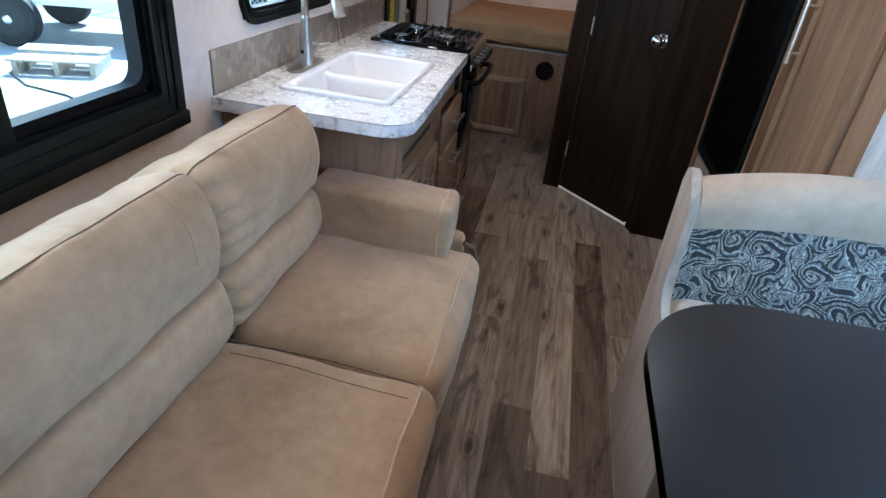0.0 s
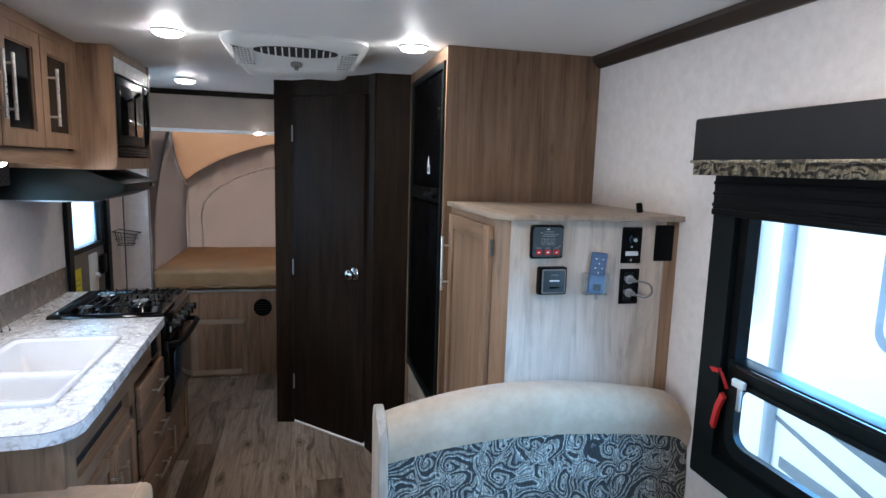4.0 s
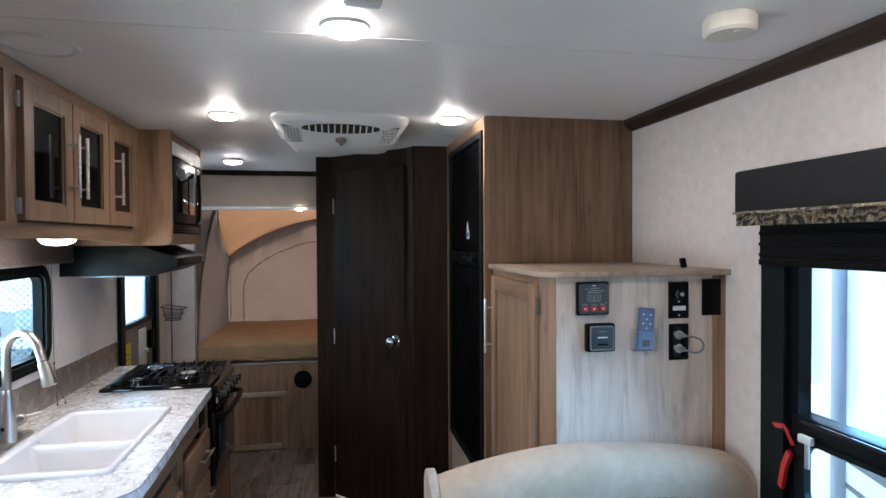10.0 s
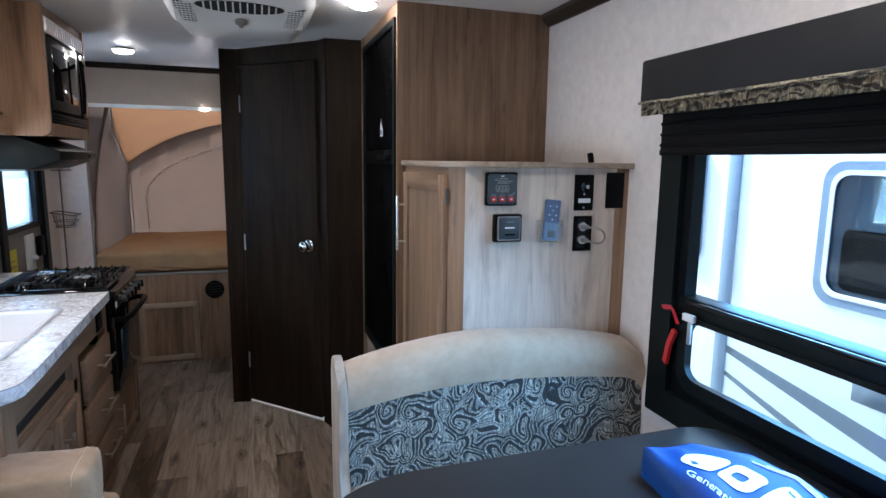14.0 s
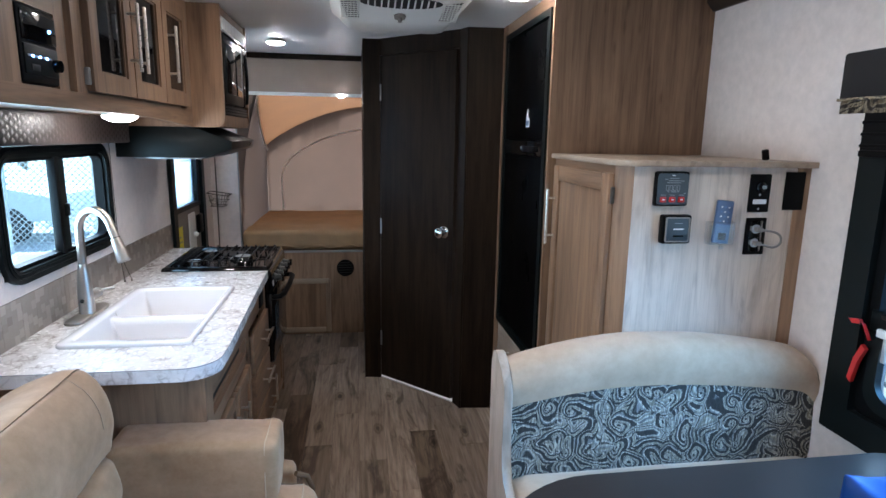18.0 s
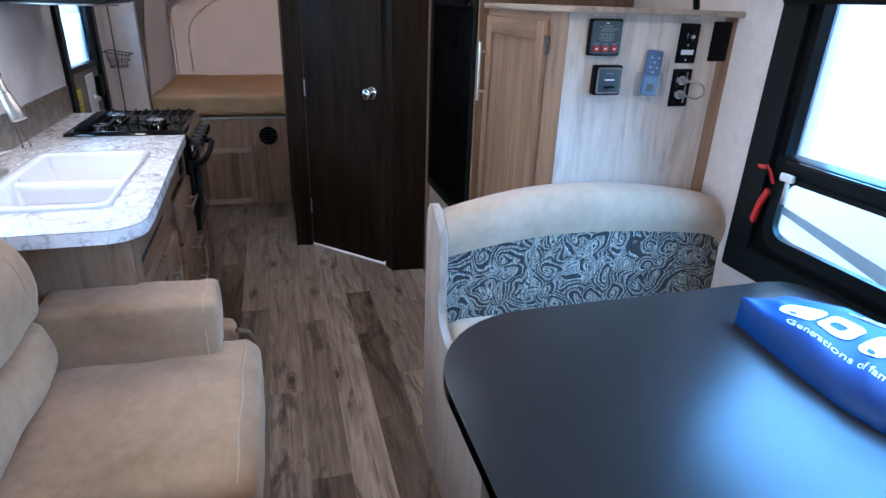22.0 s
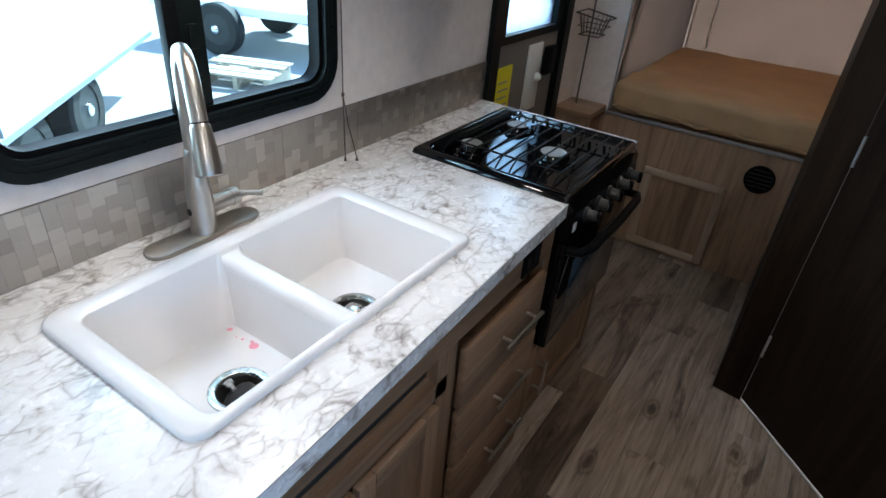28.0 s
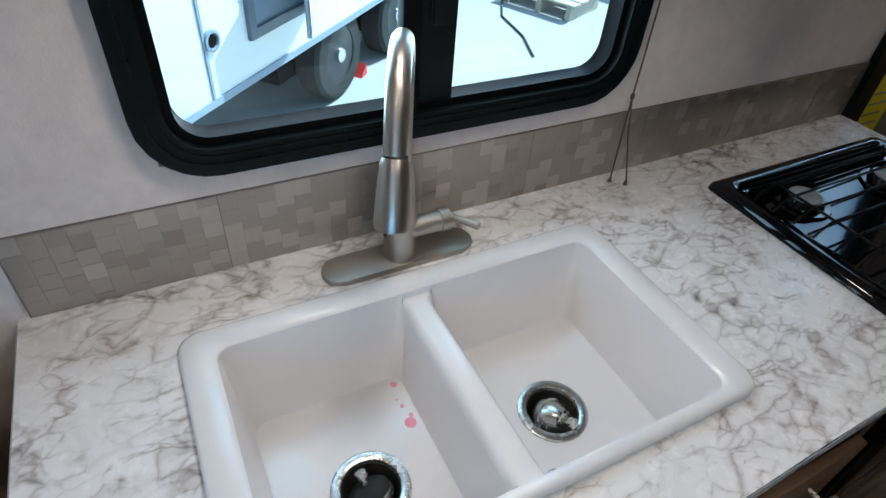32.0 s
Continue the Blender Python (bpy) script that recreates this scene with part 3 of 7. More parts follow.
def lathe(profile, n=24, at=None, bm=None, caps=True):
    """A profile of (radius, height) turned about z, then set at a pose."""
    bm = bm or bmesh.new()
    rows = []
    for rad, z in profile:
        if rad < 1e-6:
            rows.append([bm.verts.new((0, 0, z))])
        else:
            rows.append([bm.verts.new((rad * math.cos(2 * math.pi * k / n), rad * math.sin(2 * math.pi * k / n), z)) for k in range(n)])
    for p, q in zip(rows, rows[1:]):
        for k in range(n):
            a, b = (p[k % len(p)], p[(k + 1) % len(p)]), (q[(k + 1) % len(q)], q[k % len(q)])
            vs = list(dict.fromkeys((*a, *b)))
            if len(vs) > 2:
                bm.faces.new(vs)
    for row in (rows[0], rows[-1]):
        if len(row) > 2 and caps:
            bm.faces.new(row)
    if at is not None:
        bmesh.ops.transform(bm, matrix=at, verts=[v for row in rows for v in row])
    return bm


def pillow(sx, sy, sz, r, puff=(0, 0, 0), n=12, lumps=0.0, seed=0):
    """A stuffed block centred on the origin: rounded edges, bulging faces, uneven stuffing."""
    bm = bmesh.new()
    bmesh.ops.create_cube(bm, size=2)
    bmesh.ops.subdivide_edges(bm, edges=bm.edges[:], cuts=n, use_grid_fill=True)
    half = Vector((sx / 2, sy / 2, sz / 2))
    for v in bm.verts:
        u = v.co.copy()
        p = Vector([math.copysign(abs(c) ** 0.75, c) * h for c, h in zip(u, half)])
        core = Vector([max(-h + r, min(h - r, c)) for c, h in zip(p, half)])
        d = p - core
        p = core + d.normalized() * r if d.length > 1e-9 else p
        for k in range(3):
            if puff[k] and abs(u[k]) > 0.98:
                i, j = (k + 1) % 3, (k + 2) % 3
                p[k] += math.copysign(puff[k], u[k]) * (1 - u[i] ** 2) * (1 - u[j] ** 2)
        if lumps:
            w = noise.noise_vector(p * 7 + Vector((seed * 3.1, seed * 1.7, 0)))
            w2 = noise.noise_vector(p * 22 + Vector((seed, 4.0, seed)))
            p += w * lumps + w2 * lumps * 0.35
        v.co = p
    return bm


def words(text, size, m, depth=0.0006):
    """Raised lettering in the built-in font, as a bmesh."""
    cu = bpy.data.curves.new("lettering", "FONT")
    cu.body, cu.size, cu.extrude, cu.align_x, cu.align_y = text, size, depth, "CENTER", "CENTER"
    cu.resolution_u = 3
    tmp = new("lettering", cu)
    me = bpy.data.meshes.new_from_object(tmp.evaluated_get(bpy.context.evaluated_depsgraph_get()))
    bpy.data.objects.remove(tmp)
    bpy.data.curves.remove(cu)
    bm = bmesh.new()
    bm.from_mesh(me)
    bpy.data.meshes.remove(me)
    return put(bm, m)


def bar_handle(parent, a, b, out, r=0.0055, mat=None, stand=0.030):
    """A bar pull between two points, standing off along out, on two posts."""
    a, b, out = Vector(a), Vector(b), Vector(out).normalized()
    lift = out * stand
    d = (b - a) * 0.16
    h = part("handle", tube([a + lift, b + lift], r, 10), mat or NICKEL_Y, parent, "brushed nickel bar pull")
    for p in (a + d, b - d):
        part("post", tube([p, p + lift], r * 0.8, 8), mat or NICKEL_Y, h)
    return h


def shaker(name, parent, plane, a0, a1, z0, z1, face, out, mat_v, mat_h, rail=0.05, thick=0.018, panel=None):
    """A framed door or drawer front. plane: "x" or "y", the axis that it faces; out: +1 or -1 along it."""
    def slab(u0, u1, w0, w1, d0, d1, r):
        lo, hi = sorted((face + out * d0, face + out * d1))
        return box(lo, hi, u0, u1, w0, w1, r) if plane == "x" else box(u0, u1, lo, hi, w0, w1, r)
    door = part(name, slab(a0 + rail * 0.8, a1 - rail * 0.8, z0 + rail * 0.8, z1 - rail * 0.8, 0.0, thick * 0.5, 0), panel or mat_v, parent)
    part("stile", slab(a0, a0 + rail, z0, z1, 0, thick, 0.003), mat_v, door)
    part("stile", slab(a1 - rail, a1, z0, z1, 0, thick, 0.003), mat_v, door)
    part("rail", slab(a0 + rail, a1 - rail, z0, z0 + rail, 0, thick, 0.003), mat_h, door)
    part("rail", slab(a0 + rail, a1 - rail, z1 - rail, z1, 0, thick, 0.003), mat_h, door)
    return door


def wall_with_holes(name, axis, lo, hi, a0, a1, z0, z1, holes, material, label):
    """A wall of some thickness along x or y with openings cut through it: strips round each hole."""
    bm = bmesh.new()
    cuts_a = sorted({a0, a1, *[h[0] for h in holes], *[h[1] for h in holes]})
    cuts_z = sorted({z0, z1, *[h[2] for h in holes], *[h[3] for h in holes]})
    solid = [[not any(h[0] <= (p + q) / 2 <= h[1] and h[2] <= (s + u) / 2 <= h[3] for h in holes) for s, u in zip(cuts_z, cuts_z[1:])] for p, q in zip(cuts_a, cuts_a[1:])]
    at = {}

    def vert(i, k, side):
        key = (i, k, side)
        if key not in at:
            d = hi if side else lo
            at[key] = bm.verts.new((d, cuts_a[i], cuts_z[k]) if axis == "x" else (cuts_a[i], d, cuts_z[k]))
        return at[key]

    na, nz = len(cuts_a) - 1, len(cuts_z) - 1
    full = lambda i, k: 0 <= i < na and 0 <= k < nz and solid[i][k]
    for i in range(na):
        for k in range(nz):
            if not solid[i][k]:
                continue
            for side in (0, 1):
                bm.faces.new((vert(i, k, side), vert(i + 1, k, side), vert(i + 1, k + 1, side), vert(i, k + 1, side)))
            for other, p, q in (((i - 1, k), (i, k), (i, k + 1)), ((i + 1, k), (i + 1, k), (i + 1, k + 1)), ((i, k - 1), (i, k), (i + 1, k)), ((i, k + 1), (i, k + 1), (i + 1, k + 1))):
                if not full(*other):
                    bm.faces.new((vert(*p, 0), vert(*q, 0), vert(*q, 1), vert(*p, 1)))
    return solo(name, bm, material, label, "wall", "structure")


# ---- the shell of the trailer ----
LX, RX, CZ, REAR, FRONT = -1.185, 1.22, 2.035, 4.44, -1.6
wall_with_holes("wall_left", "x", LX - 0.05, LX, FRONT, REAR, 0, CZ, [(0.16, 1.425, 0.945, 1.56), (1.925, 2.685, 1.050, 1.432), (3.50, 4.165, 0.02, 1.86)], WALL, "beige papered side wall with window and door openings")
wall_with_holes("wall_right", "x", RX, RX + 0.05, FRONT, REAR, 0, CZ, [(0.40, 1.44, 0.74, 1.66)], WALL, "beige papered side wall with a dinette window opening")
wall_with_holes("wall_front", "y", FRONT - 0.05, FRONT, LX - 0.05, RX + 0.05, 0, CZ, [], WALL, "plain beige end wall")
wall_with_holes("wall_rear", "y", REAR, REAR + 0.06, LX - 0.05, RX + 0.05, 0, CZ, [(-1.0, 1.0, 0.635, 1.777)], WALL, "beige rear wall with the fold-out bed opening")
solo("ceiling", box(LX - 0.05, RX + 0.05, FRONT - 0.05, 3.50, CZ, CZ + 0.05), CEIL, "smooth white vinyl ceiling with a thin seam", "ceiling", "structure")
solo("ceiling_rear", box(LX - 0.05, RX + 0.05, 3.50, REAR + 0.06, CZ + 0.012, CZ + 0.05), CEIL, "white ceiling over the rear bed entrance", "ceiling", "structure")
solo("trim_seam", box(-1.15, 1.17, 1.469, 1.475, CZ - 0.0012, CZ + 0.002), WHITE, "thin pale ceiling seam bead", "trim", "structure")
bm = prism([(RX, CZ), (RX, CZ - 0.046), (RX - 0.012, CZ - 0.046), (RX - 0.040, CZ - 0.016), (RX - 0.040, CZ)], FRONT, 2.285, "y")
solo("trim_right", bm, ESPRESSO_Y, "dark brown cove moulding along the ceiling edge", "trim", "structure")
solo("trim_rear", box(LX, RX, REAR - 0.022, REAR, CZ - 0.024, CZ + 0.012), ESPRESSO, "dark brown ceiling moulding above the bed opening", "trim", "structure")
# added sheet over the header wall that carries its dimness as colour
solo("trim_header", box(LX + 0.01, -0.117, REAR - 0.006, REAR - 0.0005, 1.787, CZ - 0.024), HEADER_DIM, "rear wall header above the bed opening, its dimness painted tan", "trim", "structure")
solo("trim_bed_track", box(-1.0, 1.0, REAR - 0.014, REAR, 1.762, 1.786, 0.003), WHITE, "white metal canvas track across the bed opening", "trim", "structure")
floor = solo("floor", box(LX - 0.05, RX + 0.05, FRONT - 0.05, REAR + 0.06, -0.06, -0.004), UNDER, "weathered grey-brown wood plank floor", "floor", "structure")

# bathroom: corner closet in dark laminate with a diagonal door
J0, J1, D0, D1, P0, P1 = (-0.115, 3.565), (-0.017, 3.550), (-0.017, 3.550), (0.372, 3.148), (0.402, 3.078), (0.60, 3.062)


def upright(a, b, z0, z1, back=0.03, r=0.002):
    """A standing panel between two points of the plan, with its thickness behind it."""
    a, b = Vector((*a, 0)), Vector((*b, 0))
    d = (b - a).normalized()
    nrm = Vector((-d.y, d.x, 0)) * back
    return prism([(a.x, a.y), (b.x, b.y), (b.x + nrm.x, b.y + nrm.y), (a.x + nrm.x, a.y + nrm.y)], z0, z1)


bath = thing("wall_bathroom", "dark espresso laminate bathroom enclosure", "bathroom wall", kind="structure")
part("jamb", upright(J0, J1, 0, CZ), ESPRESSO, bath)
part("jamb", upright(D1, P0, 0, CZ, 0.035), ESPRESSO, bath)
part("side_panel", upright(P0, P1, 0, CZ), ESPRESSO, bath)
part("side_panel", box(-0.115, -0.085, 3.572, REAR, 0, CZ), ESPRESSO, bath)
# unseen panel, added to keep the bathroom lamp off the tent canvas
part("back_panel", box(-0.085, RX, REAR - 0.030, REAR - 0.002, 0, CZ), ESPRESSO, bath)
part("header", upright(D0, D1, 1.945, CZ, 0.035), ESPRESSO, bath)
part("corner_bead", tube([(*P0, 0.0), (*P0, CZ)], 0.006, 8), ESPRESSO, bath)
part("shower_pan", prism([(-0.012, 3.553), (0.368, 3.156), (0.60, 3.10), (1.20, 3.10), (1.20, 4.40), (-0.08, 4.40)], 0.0, 0.006), WHITE, bath, "white bathroom floor showing under the door")
bath_lamp = new("bathroom_lamp", bpy.data.lights.new("bathroom_lamp", "POINT"))
bath_lamp.data.energy, bath_lamp.data.color, bath_lamp.data.shadow_soft_size = LAMP * 4, (0.95, 0.97, 1.0), 0.05
bath_lamp.location = (0.52, 3.68, 0.75)
dv = (Vector((*D1, 0)) - Vector((*D0, 0)))
dd = dv.normalized()
dn = Vector((dd.y, -dd.x, 0))
door = thing("door_1", "dark espresso bathroom door, closed, with a chrome knob", "door", kind="structure")
q0, q1 = Vector((*D0, 0)) + dd * 0.012 + dn * 0.010, Vector((*D1, 0)) - dd * 0.008 + dn * 0.010
part("door_leaf", upright((q0.x, q0.y), (q1.x, q1.y), 0.026, 1.94, 0.028), ESPRESSO, door)
s0, s1 = q1 - dd * 0.035 + dn * 0.006, q1 + dn * 0.006
part("edge_strip", upright((s0.x, s0.y), (s1.x, s1.y), 0.03, 1.94, 0.006), ESPRESSO, door)
for z in (0.27, 0.97, 1.74):
    p = q0 + dn * 0.003 + dd * 0.004
    part("hinge", tube([(p.x, p.y, z - 0.045), (p.x, p.y, z + 0.045)], 0.0045, 8), STEEL, door, "slim steel hinge")
kn = q0 + dd * (dv.length - 0.085)
axis = Matrix(((dd.x, 0, dn.x, kn.x), (dd.y, 0, dn.y, kn.y), (0, 1, 0, 0.985), (0, 0, 0, 1)))
knob = part("knob", lathe([(0.012, 0.0), (0.012, 0.022), (0.020, 0.028), (0.0285, 0.040), (0.0275, 0.052), (0.018, 0.060), (0, 0.062)], 24, axis), CHROME, door, "polished chrome knob")
part("rosette", lathe([(0.034, 0.0), (0.033, 0.004), (0.026, 0.009), (0.013, 0.011), (0, 0.011)], 28, axis), CHROME, knob)


# ---- windows ----
def rounded_window(name, x, out, y0, y1, z0, z1, rim, r, mulls, label, deep=0.03):
    """A black framed window in a side wall; out points into the room."""
    w = thing(name, label, "window", kind="structure")
    lo, hi = sorted((x - out * 0.036, x + out * deep))
    f = part("window_frame", ring(rounded(y0, y1, z0, z1, r), rounded(y0 + rim, y1 - rim, z0 + rim, z1 - rim, max(0.02, r - rim)), lo, hi, "x"), BLACK_SATIN, w)
    lo2, hi2 = sorted((x - out * 0.03, x + out * (deep - 0.012)))
    part("inner_bead", ring(rounded(y0 + rim * 0.9, y1 - rim * 0.9, z0 + rim * 0.9, z1 - rim * 0.9, max(0.02, r - rim * 0.9)), rounded(y0 + rim + 0.012, y1 - rim - 0.012, z0 + rim + 0.012, z1 - rim - 0.012, max(0.015, r - rim - 0.012)), lo2, hi2, "x"), BLACK, f)
    for q, d in ((rim * 0.38, 0.004), (rim * 0.70, 0.003)):
        lo3, hi3 = sorted((x + out * (deep - 0.002), x + out * (deep + d)))
        part("ridge", ring(rounded(y0 + q, y1 - q, z0 + q, z1 - q, max(0.01, r - q)), rounded(y0 + q + 0.004, y1 - q - 0.004, z0 + q + 0.004, z1 - q - 0.004, max(0.008, r - q - 0.004)), lo3, hi3, "x"), BLACK_SATIN, f)
    for m0, m1, k0, k1 in mulls:
        part("mullion", box(lo2, hi2 - 0.004, m0, m1, k0, k1, 0.003), BLACK_SATIN, w)
    pane = part("pane", box(x - out * 0.032 - 0.002, x - out * 0.032 + 0.002, y0 + rim, y1 - rim, z0 + rim, z1 - rim), PANE_TINT, w, "clear window glass")
    pane.visible_shadow = False
    return w


w1 = rounded_window("window_1", LX, 1, 1.905, 2.705, 1.030, 1.452, 0.040, 0.095, [(2.29, 2.352, 1.068, 1.415)], "black-framed sliding window above the kitchen sink", 0.016)
for y, z in ((2.05, 1.047), (2.18, 1.047), (2.46, 1.048), (2.56, 1.05), (1.923, 1.2), (2.688, 1.2)):
    part("screw", lathe([(0.004, 0), (0.003, 0.002), (0, 0.0025)], 8, pose(LX + 0.016, y, z, 0, 90)), BLACK_GLOSS, w1)
part("sash_rail", box(LX - 0.01, LX + 0.012, 2.262, 2.292, 1.07, 1.41, 0.003), BLACK, w1)
part("latch", box(LX + 0.008, LX + 0.020, 2.304, 2.326, 1.20, 1.245, 0.004), BLACK_SATIN, w1)
w2 = rounded_window("window_2", LX, 1, 0.06, 1.522, 0.840, 1.66, 0.09, 0.012, [(0.955, 0.995, 0.93, 1.57)], "wide black-framed window behind the sofa", 0.035)
part("inner_frame", ring(rounded(0.16, 1.425, 0.945, 1.56, 0.05), rounded(0.185, 1.40, 0.97, 1.535, 0.045), LX - 0.03, LX + 0.012, "x"), BLACK, w2)
part("ledge", box(LX + 0.002, LX + 0.048, 0.06, 1.522, 0.832, 0.872, 0.006), BLACK_SATIN, w2)

w3 = thing("window_3", "tall black-framed dinette window with a drop-open lower pane", "window", kind="structure")
part("window_frame", ring(rounded(0.33, 1.497, 0.69, 1.70, 0.006), rounded(0.43, 1.412, 0.775, 1.62, 0.006), RX - 0.036, RX + 0.004, "x"), BLACK_SATIN, w3)
part("inner_frame", ring(rounded(0.425, 1.41, 0.77, 1.63, 0.03), rounded(0.470, 1.380, 0.815, 1.60, 0.03), RX - 0.018, RX + 0.022, "x"), BLACK, w3)
part("transom", box(RX - 0.022, RX + 0.04, 0.44, 1.40, 1.012, 1.070, 0.006), BLACK_SATIN, w3)
part("transom_lip", box(RX - 0.032, RX - 0.020, 0.47, 1.36, 1.054, 1.066, 0.003), BLACK_GLOSS, w3)
part("lower_sash", ring(rounded(0.462, 1.385, 0.80, 1.018, 0.06), rounded(0.495, 1.352, 0.838, 1.004, 0.045), RX - 0.026, RX - 0.006, "x"), BLACK_SATIN, w3)
for z0, z1 in ((1.06, 1.62), (0.82, 1.02)):
    p = part("pane", box(RX + 0.016, RX + 0.020, 0.46, 1.39, z0, z1), PANE, w3, "clear window glass")
    p.visible_shadow = False
for pts in (((1.436, 1.026), (1.404, 1.032), (1.380, 0.995)), ((1.384, 0.968), (1.402, 0.925), (1.414, 0.864))):
    part("pull_tab", prism([(y - 0.007, z - 0.004) for y, z in pts] + [(y + 0.006, z + 0.006) for y, z in reversed(pts)], RX - 0.046, RX - 0.034, "x"), RED, w3, "red emergency release handle")
part("latch", box(RX - 0.044, RX - 0.030, 1.312, 1.356, 1.008, 1.030, 0.004), WHITE, w3, "small white latch")
part("latch_pin", box(RX - 0.042, RX - 0.034, 1.322, 1.334, 0.945, 1.010, 0.002), STEEL, w3)

# roller shade and cornice above the dinette window
sh = thing("roller_shade", "black roller shade drawn partly down", "shade")
part("shade_cloth", box(RX - 0.056, RX - 0.052, 0.36, 1.478, 1.475, 1.70), SHADE, sh)
for k in range(4):
    part("fold", tube([(RX - 0.056, 0.36, 1.495 + k * 0.030), (RX - 0.056, 1.478, 1.495 + k * 0.030)], 0.005, 8), SHADE, sh)
part("hem_bar", box(RX - 0.062, RX - 0.050, 0.36, 1.478, 1.466, 1.484, 0.004), BLACK, sh)
co = thing("window_cornice", "charcoal vinyl window cornice with a gathered beige fabric edge", "cornice")
part("box_front", box(RX - 0.125, RX - 0.001, 0.28, 1.496, 1.606, 1.728, 0.008), CORNICE, co)
part("piping", tube([(RX - 0.126, 0.28, 1.611), (RX - 0.126, 1.496, 1.611)], 0.004, 8), PLEAT, co)
bm = bmesh.new()
random.seed(5)
y, folds = 0.282, []
while y < 1.494:
    folds.append([bm.verts.new((RX - 0.119 - 0.005 * (0.5 + 0.5 * math.sin(y * 310 + 2 * math.sin(y * 61))) * f, y, z)) for f, z in ((0.2, 1.609), (0.9, 1.594), (1.3, 1.575))])
    y += 0.0035
for p, q in zip(folds, folds[1:]):
    for k in range(2):
        bm.faces.new((p[k], q[k], q[k + 1], p[k + 1]))
bmesh.ops.solidify(bm, geom=bm.faces[:], thickness=0.003)
part("gathered_trim", bm, PLEAT, co, "gathered beige patterned fabric edge", sharp=60)

# entry door in the left wall
ed = thing("door_2", "black-framed entry door with a frosted window", "door", kind="structure")
part("door_frame", ring([(3.485, 0.0), (4.18, 0.0), (4.18, 1.90), (3.485, 1.90)], [(3.545, 0.04), (4.12, 0.04), (4.12, 1.85), (3.545, 1.85)], LX - 0.048, LX + 0.022, "x"), BLACK_SATIN, ed)
part("door_panel", box(LX - 0.030, LX - 0.008, 3.545, 4.12, 0.04, 1.045), GREY_PANEL, ed, "grey lower door panel")
part("upper_panel", box(LX - 0.030, LX - 0.008, 3.545, 4.12, 1.72, 1.85), GREY_PANEL, ed)
part("window_surround", ring([(3.55, 1.03), (4.115, 1.03), (4.115, 1.74), (3.55, 1.74)], [(3.605, 1.06), (4.055, 1.06), (4.055, 1.71), (3.605, 1.71)], LX - 0.040, LX + 0.004, "x"), BLACK_SATIN, ed)
p = part("pane", box(LX - 0.026, LX - 0.022, 3.60, 4.06, 1.05, 1.72), FROST, ed, "frosted door glass")
part("sticker", box(LX - 0.0075, LX - 0.0065, 3.60, 3.72, 0.76, 0.945), YELLOW, ed, "yellow warning sticker")
for k in range(4):
    part("print_line", box(LX - 0.0064, LX - 0.0060, 3.615, 3.70 - 0.01 * (k % 2), 0.79 + k * 0.03, 0.796 + k * 0.03), GREY_PRINT, ed)
part("lock_plate", box(LX - 0.008, LX + 0.004, 3.84, 3.97, 0.72, 1.00, 0.01), WHITE, ed, "white latch plate")
part("lock_knob", lathe([(0.02, 0), (0.019, 0.010), (0.011, 0.022), (0, 0.026)], 18, pose(LX + 0.004, 3.93, 0.86, 0, 90)), WHITE, ed)
part("lock_lever", box(LX + 0.004, LX + 0.03, 3.97, 4.06, 0.86, 0.98, 0.01), BLACK, ed, "black latch lever")

# ---- fold-out bed at the rear ----
bb = thing("storage_platform", "oak-fronted bed platform with a storage door and round vent", "platform")
bm = box(LX, -0.116, REAR - 0.018, REAR, 0.0, 0.63)
part("front_panel", bm, OAK_MID, bb)
part("top_board", box(LX, -0.116, REAR - 0.022, REAR + 0.9, 0.632, 0.645), OAK_X, bb)
part("end_ledge", box(LX, -1.0, REAR - 0.24, REAR - 0.02, 0.645, 0.675, 0.004), OAK_X, bb)
part("end_ledge_front", box(LX, -1.0, REAR - 0.24, REAR - 0.22, 0.0, 0.645), OAK, bb)
dr = part("storage_door", box(-0.735, -0.36, REAR - 0.026, REAR - 0.018, 0.02, 0.425), OAK_MID, bb)
part("rail", box(-0.74, -0.37, REAR - 0.036, REAR - 0.026, 0.398, 0.436, 0.004), RAIL_X, dr)
part("rail", box(-0.74, -0.40, REAR - 0.036, REAR - 0.026, 0.018, 0.056, 0.004), RAIL_X, dr)
part("stile", box(-0.395, -0.36, REAR - 0.036, REAR - 0.026, 0.018, 0.43, 0.004), RAIL_Z, dr)
part("stile", box(-0.74, -0.70, REAR - 0.036, REAR - 0.026, 0.05, 0.40, 0.004), RAIL_Z, dr)
vt = part("vent", lathe([(0.064, 0.0), (0.064, 0.008), (0.056, 0.010), (0.054, 0.002), (0, 0.002)], 36, pose(-0.248, REAR - 0.019, 0.513, 90)), BLACK, bb, "round black floor-heat vent")
for k in range(5):
    part("louvre", box(-0.298 + 0.0, -0.198, REAR - 0.026, REAR - 0.021, 0.475 + k * 0.019, 0.479 + k * 0.019), DARK_SLOT, vt)
part("piano_hinge", box(-1.0, -0.116, REAR - 0.024, REAR - 0.016, 0.634, 0.650, 0.002), STEEL, bb)
mt = thing("mattress", "tan fabric-covered mattress on the fold-out bed", "mattress", at=(0.0, REAR + 0.58, 0.645))
cover = part("cover", put(pillow(1.98, 1.20, 0.150, 0.042, (0.0, 0.0, 0.010), 30, 0.010, 3), pose(0, 0, 0.081)), MATTRESS, mt, "", 70)
random.seed(8)
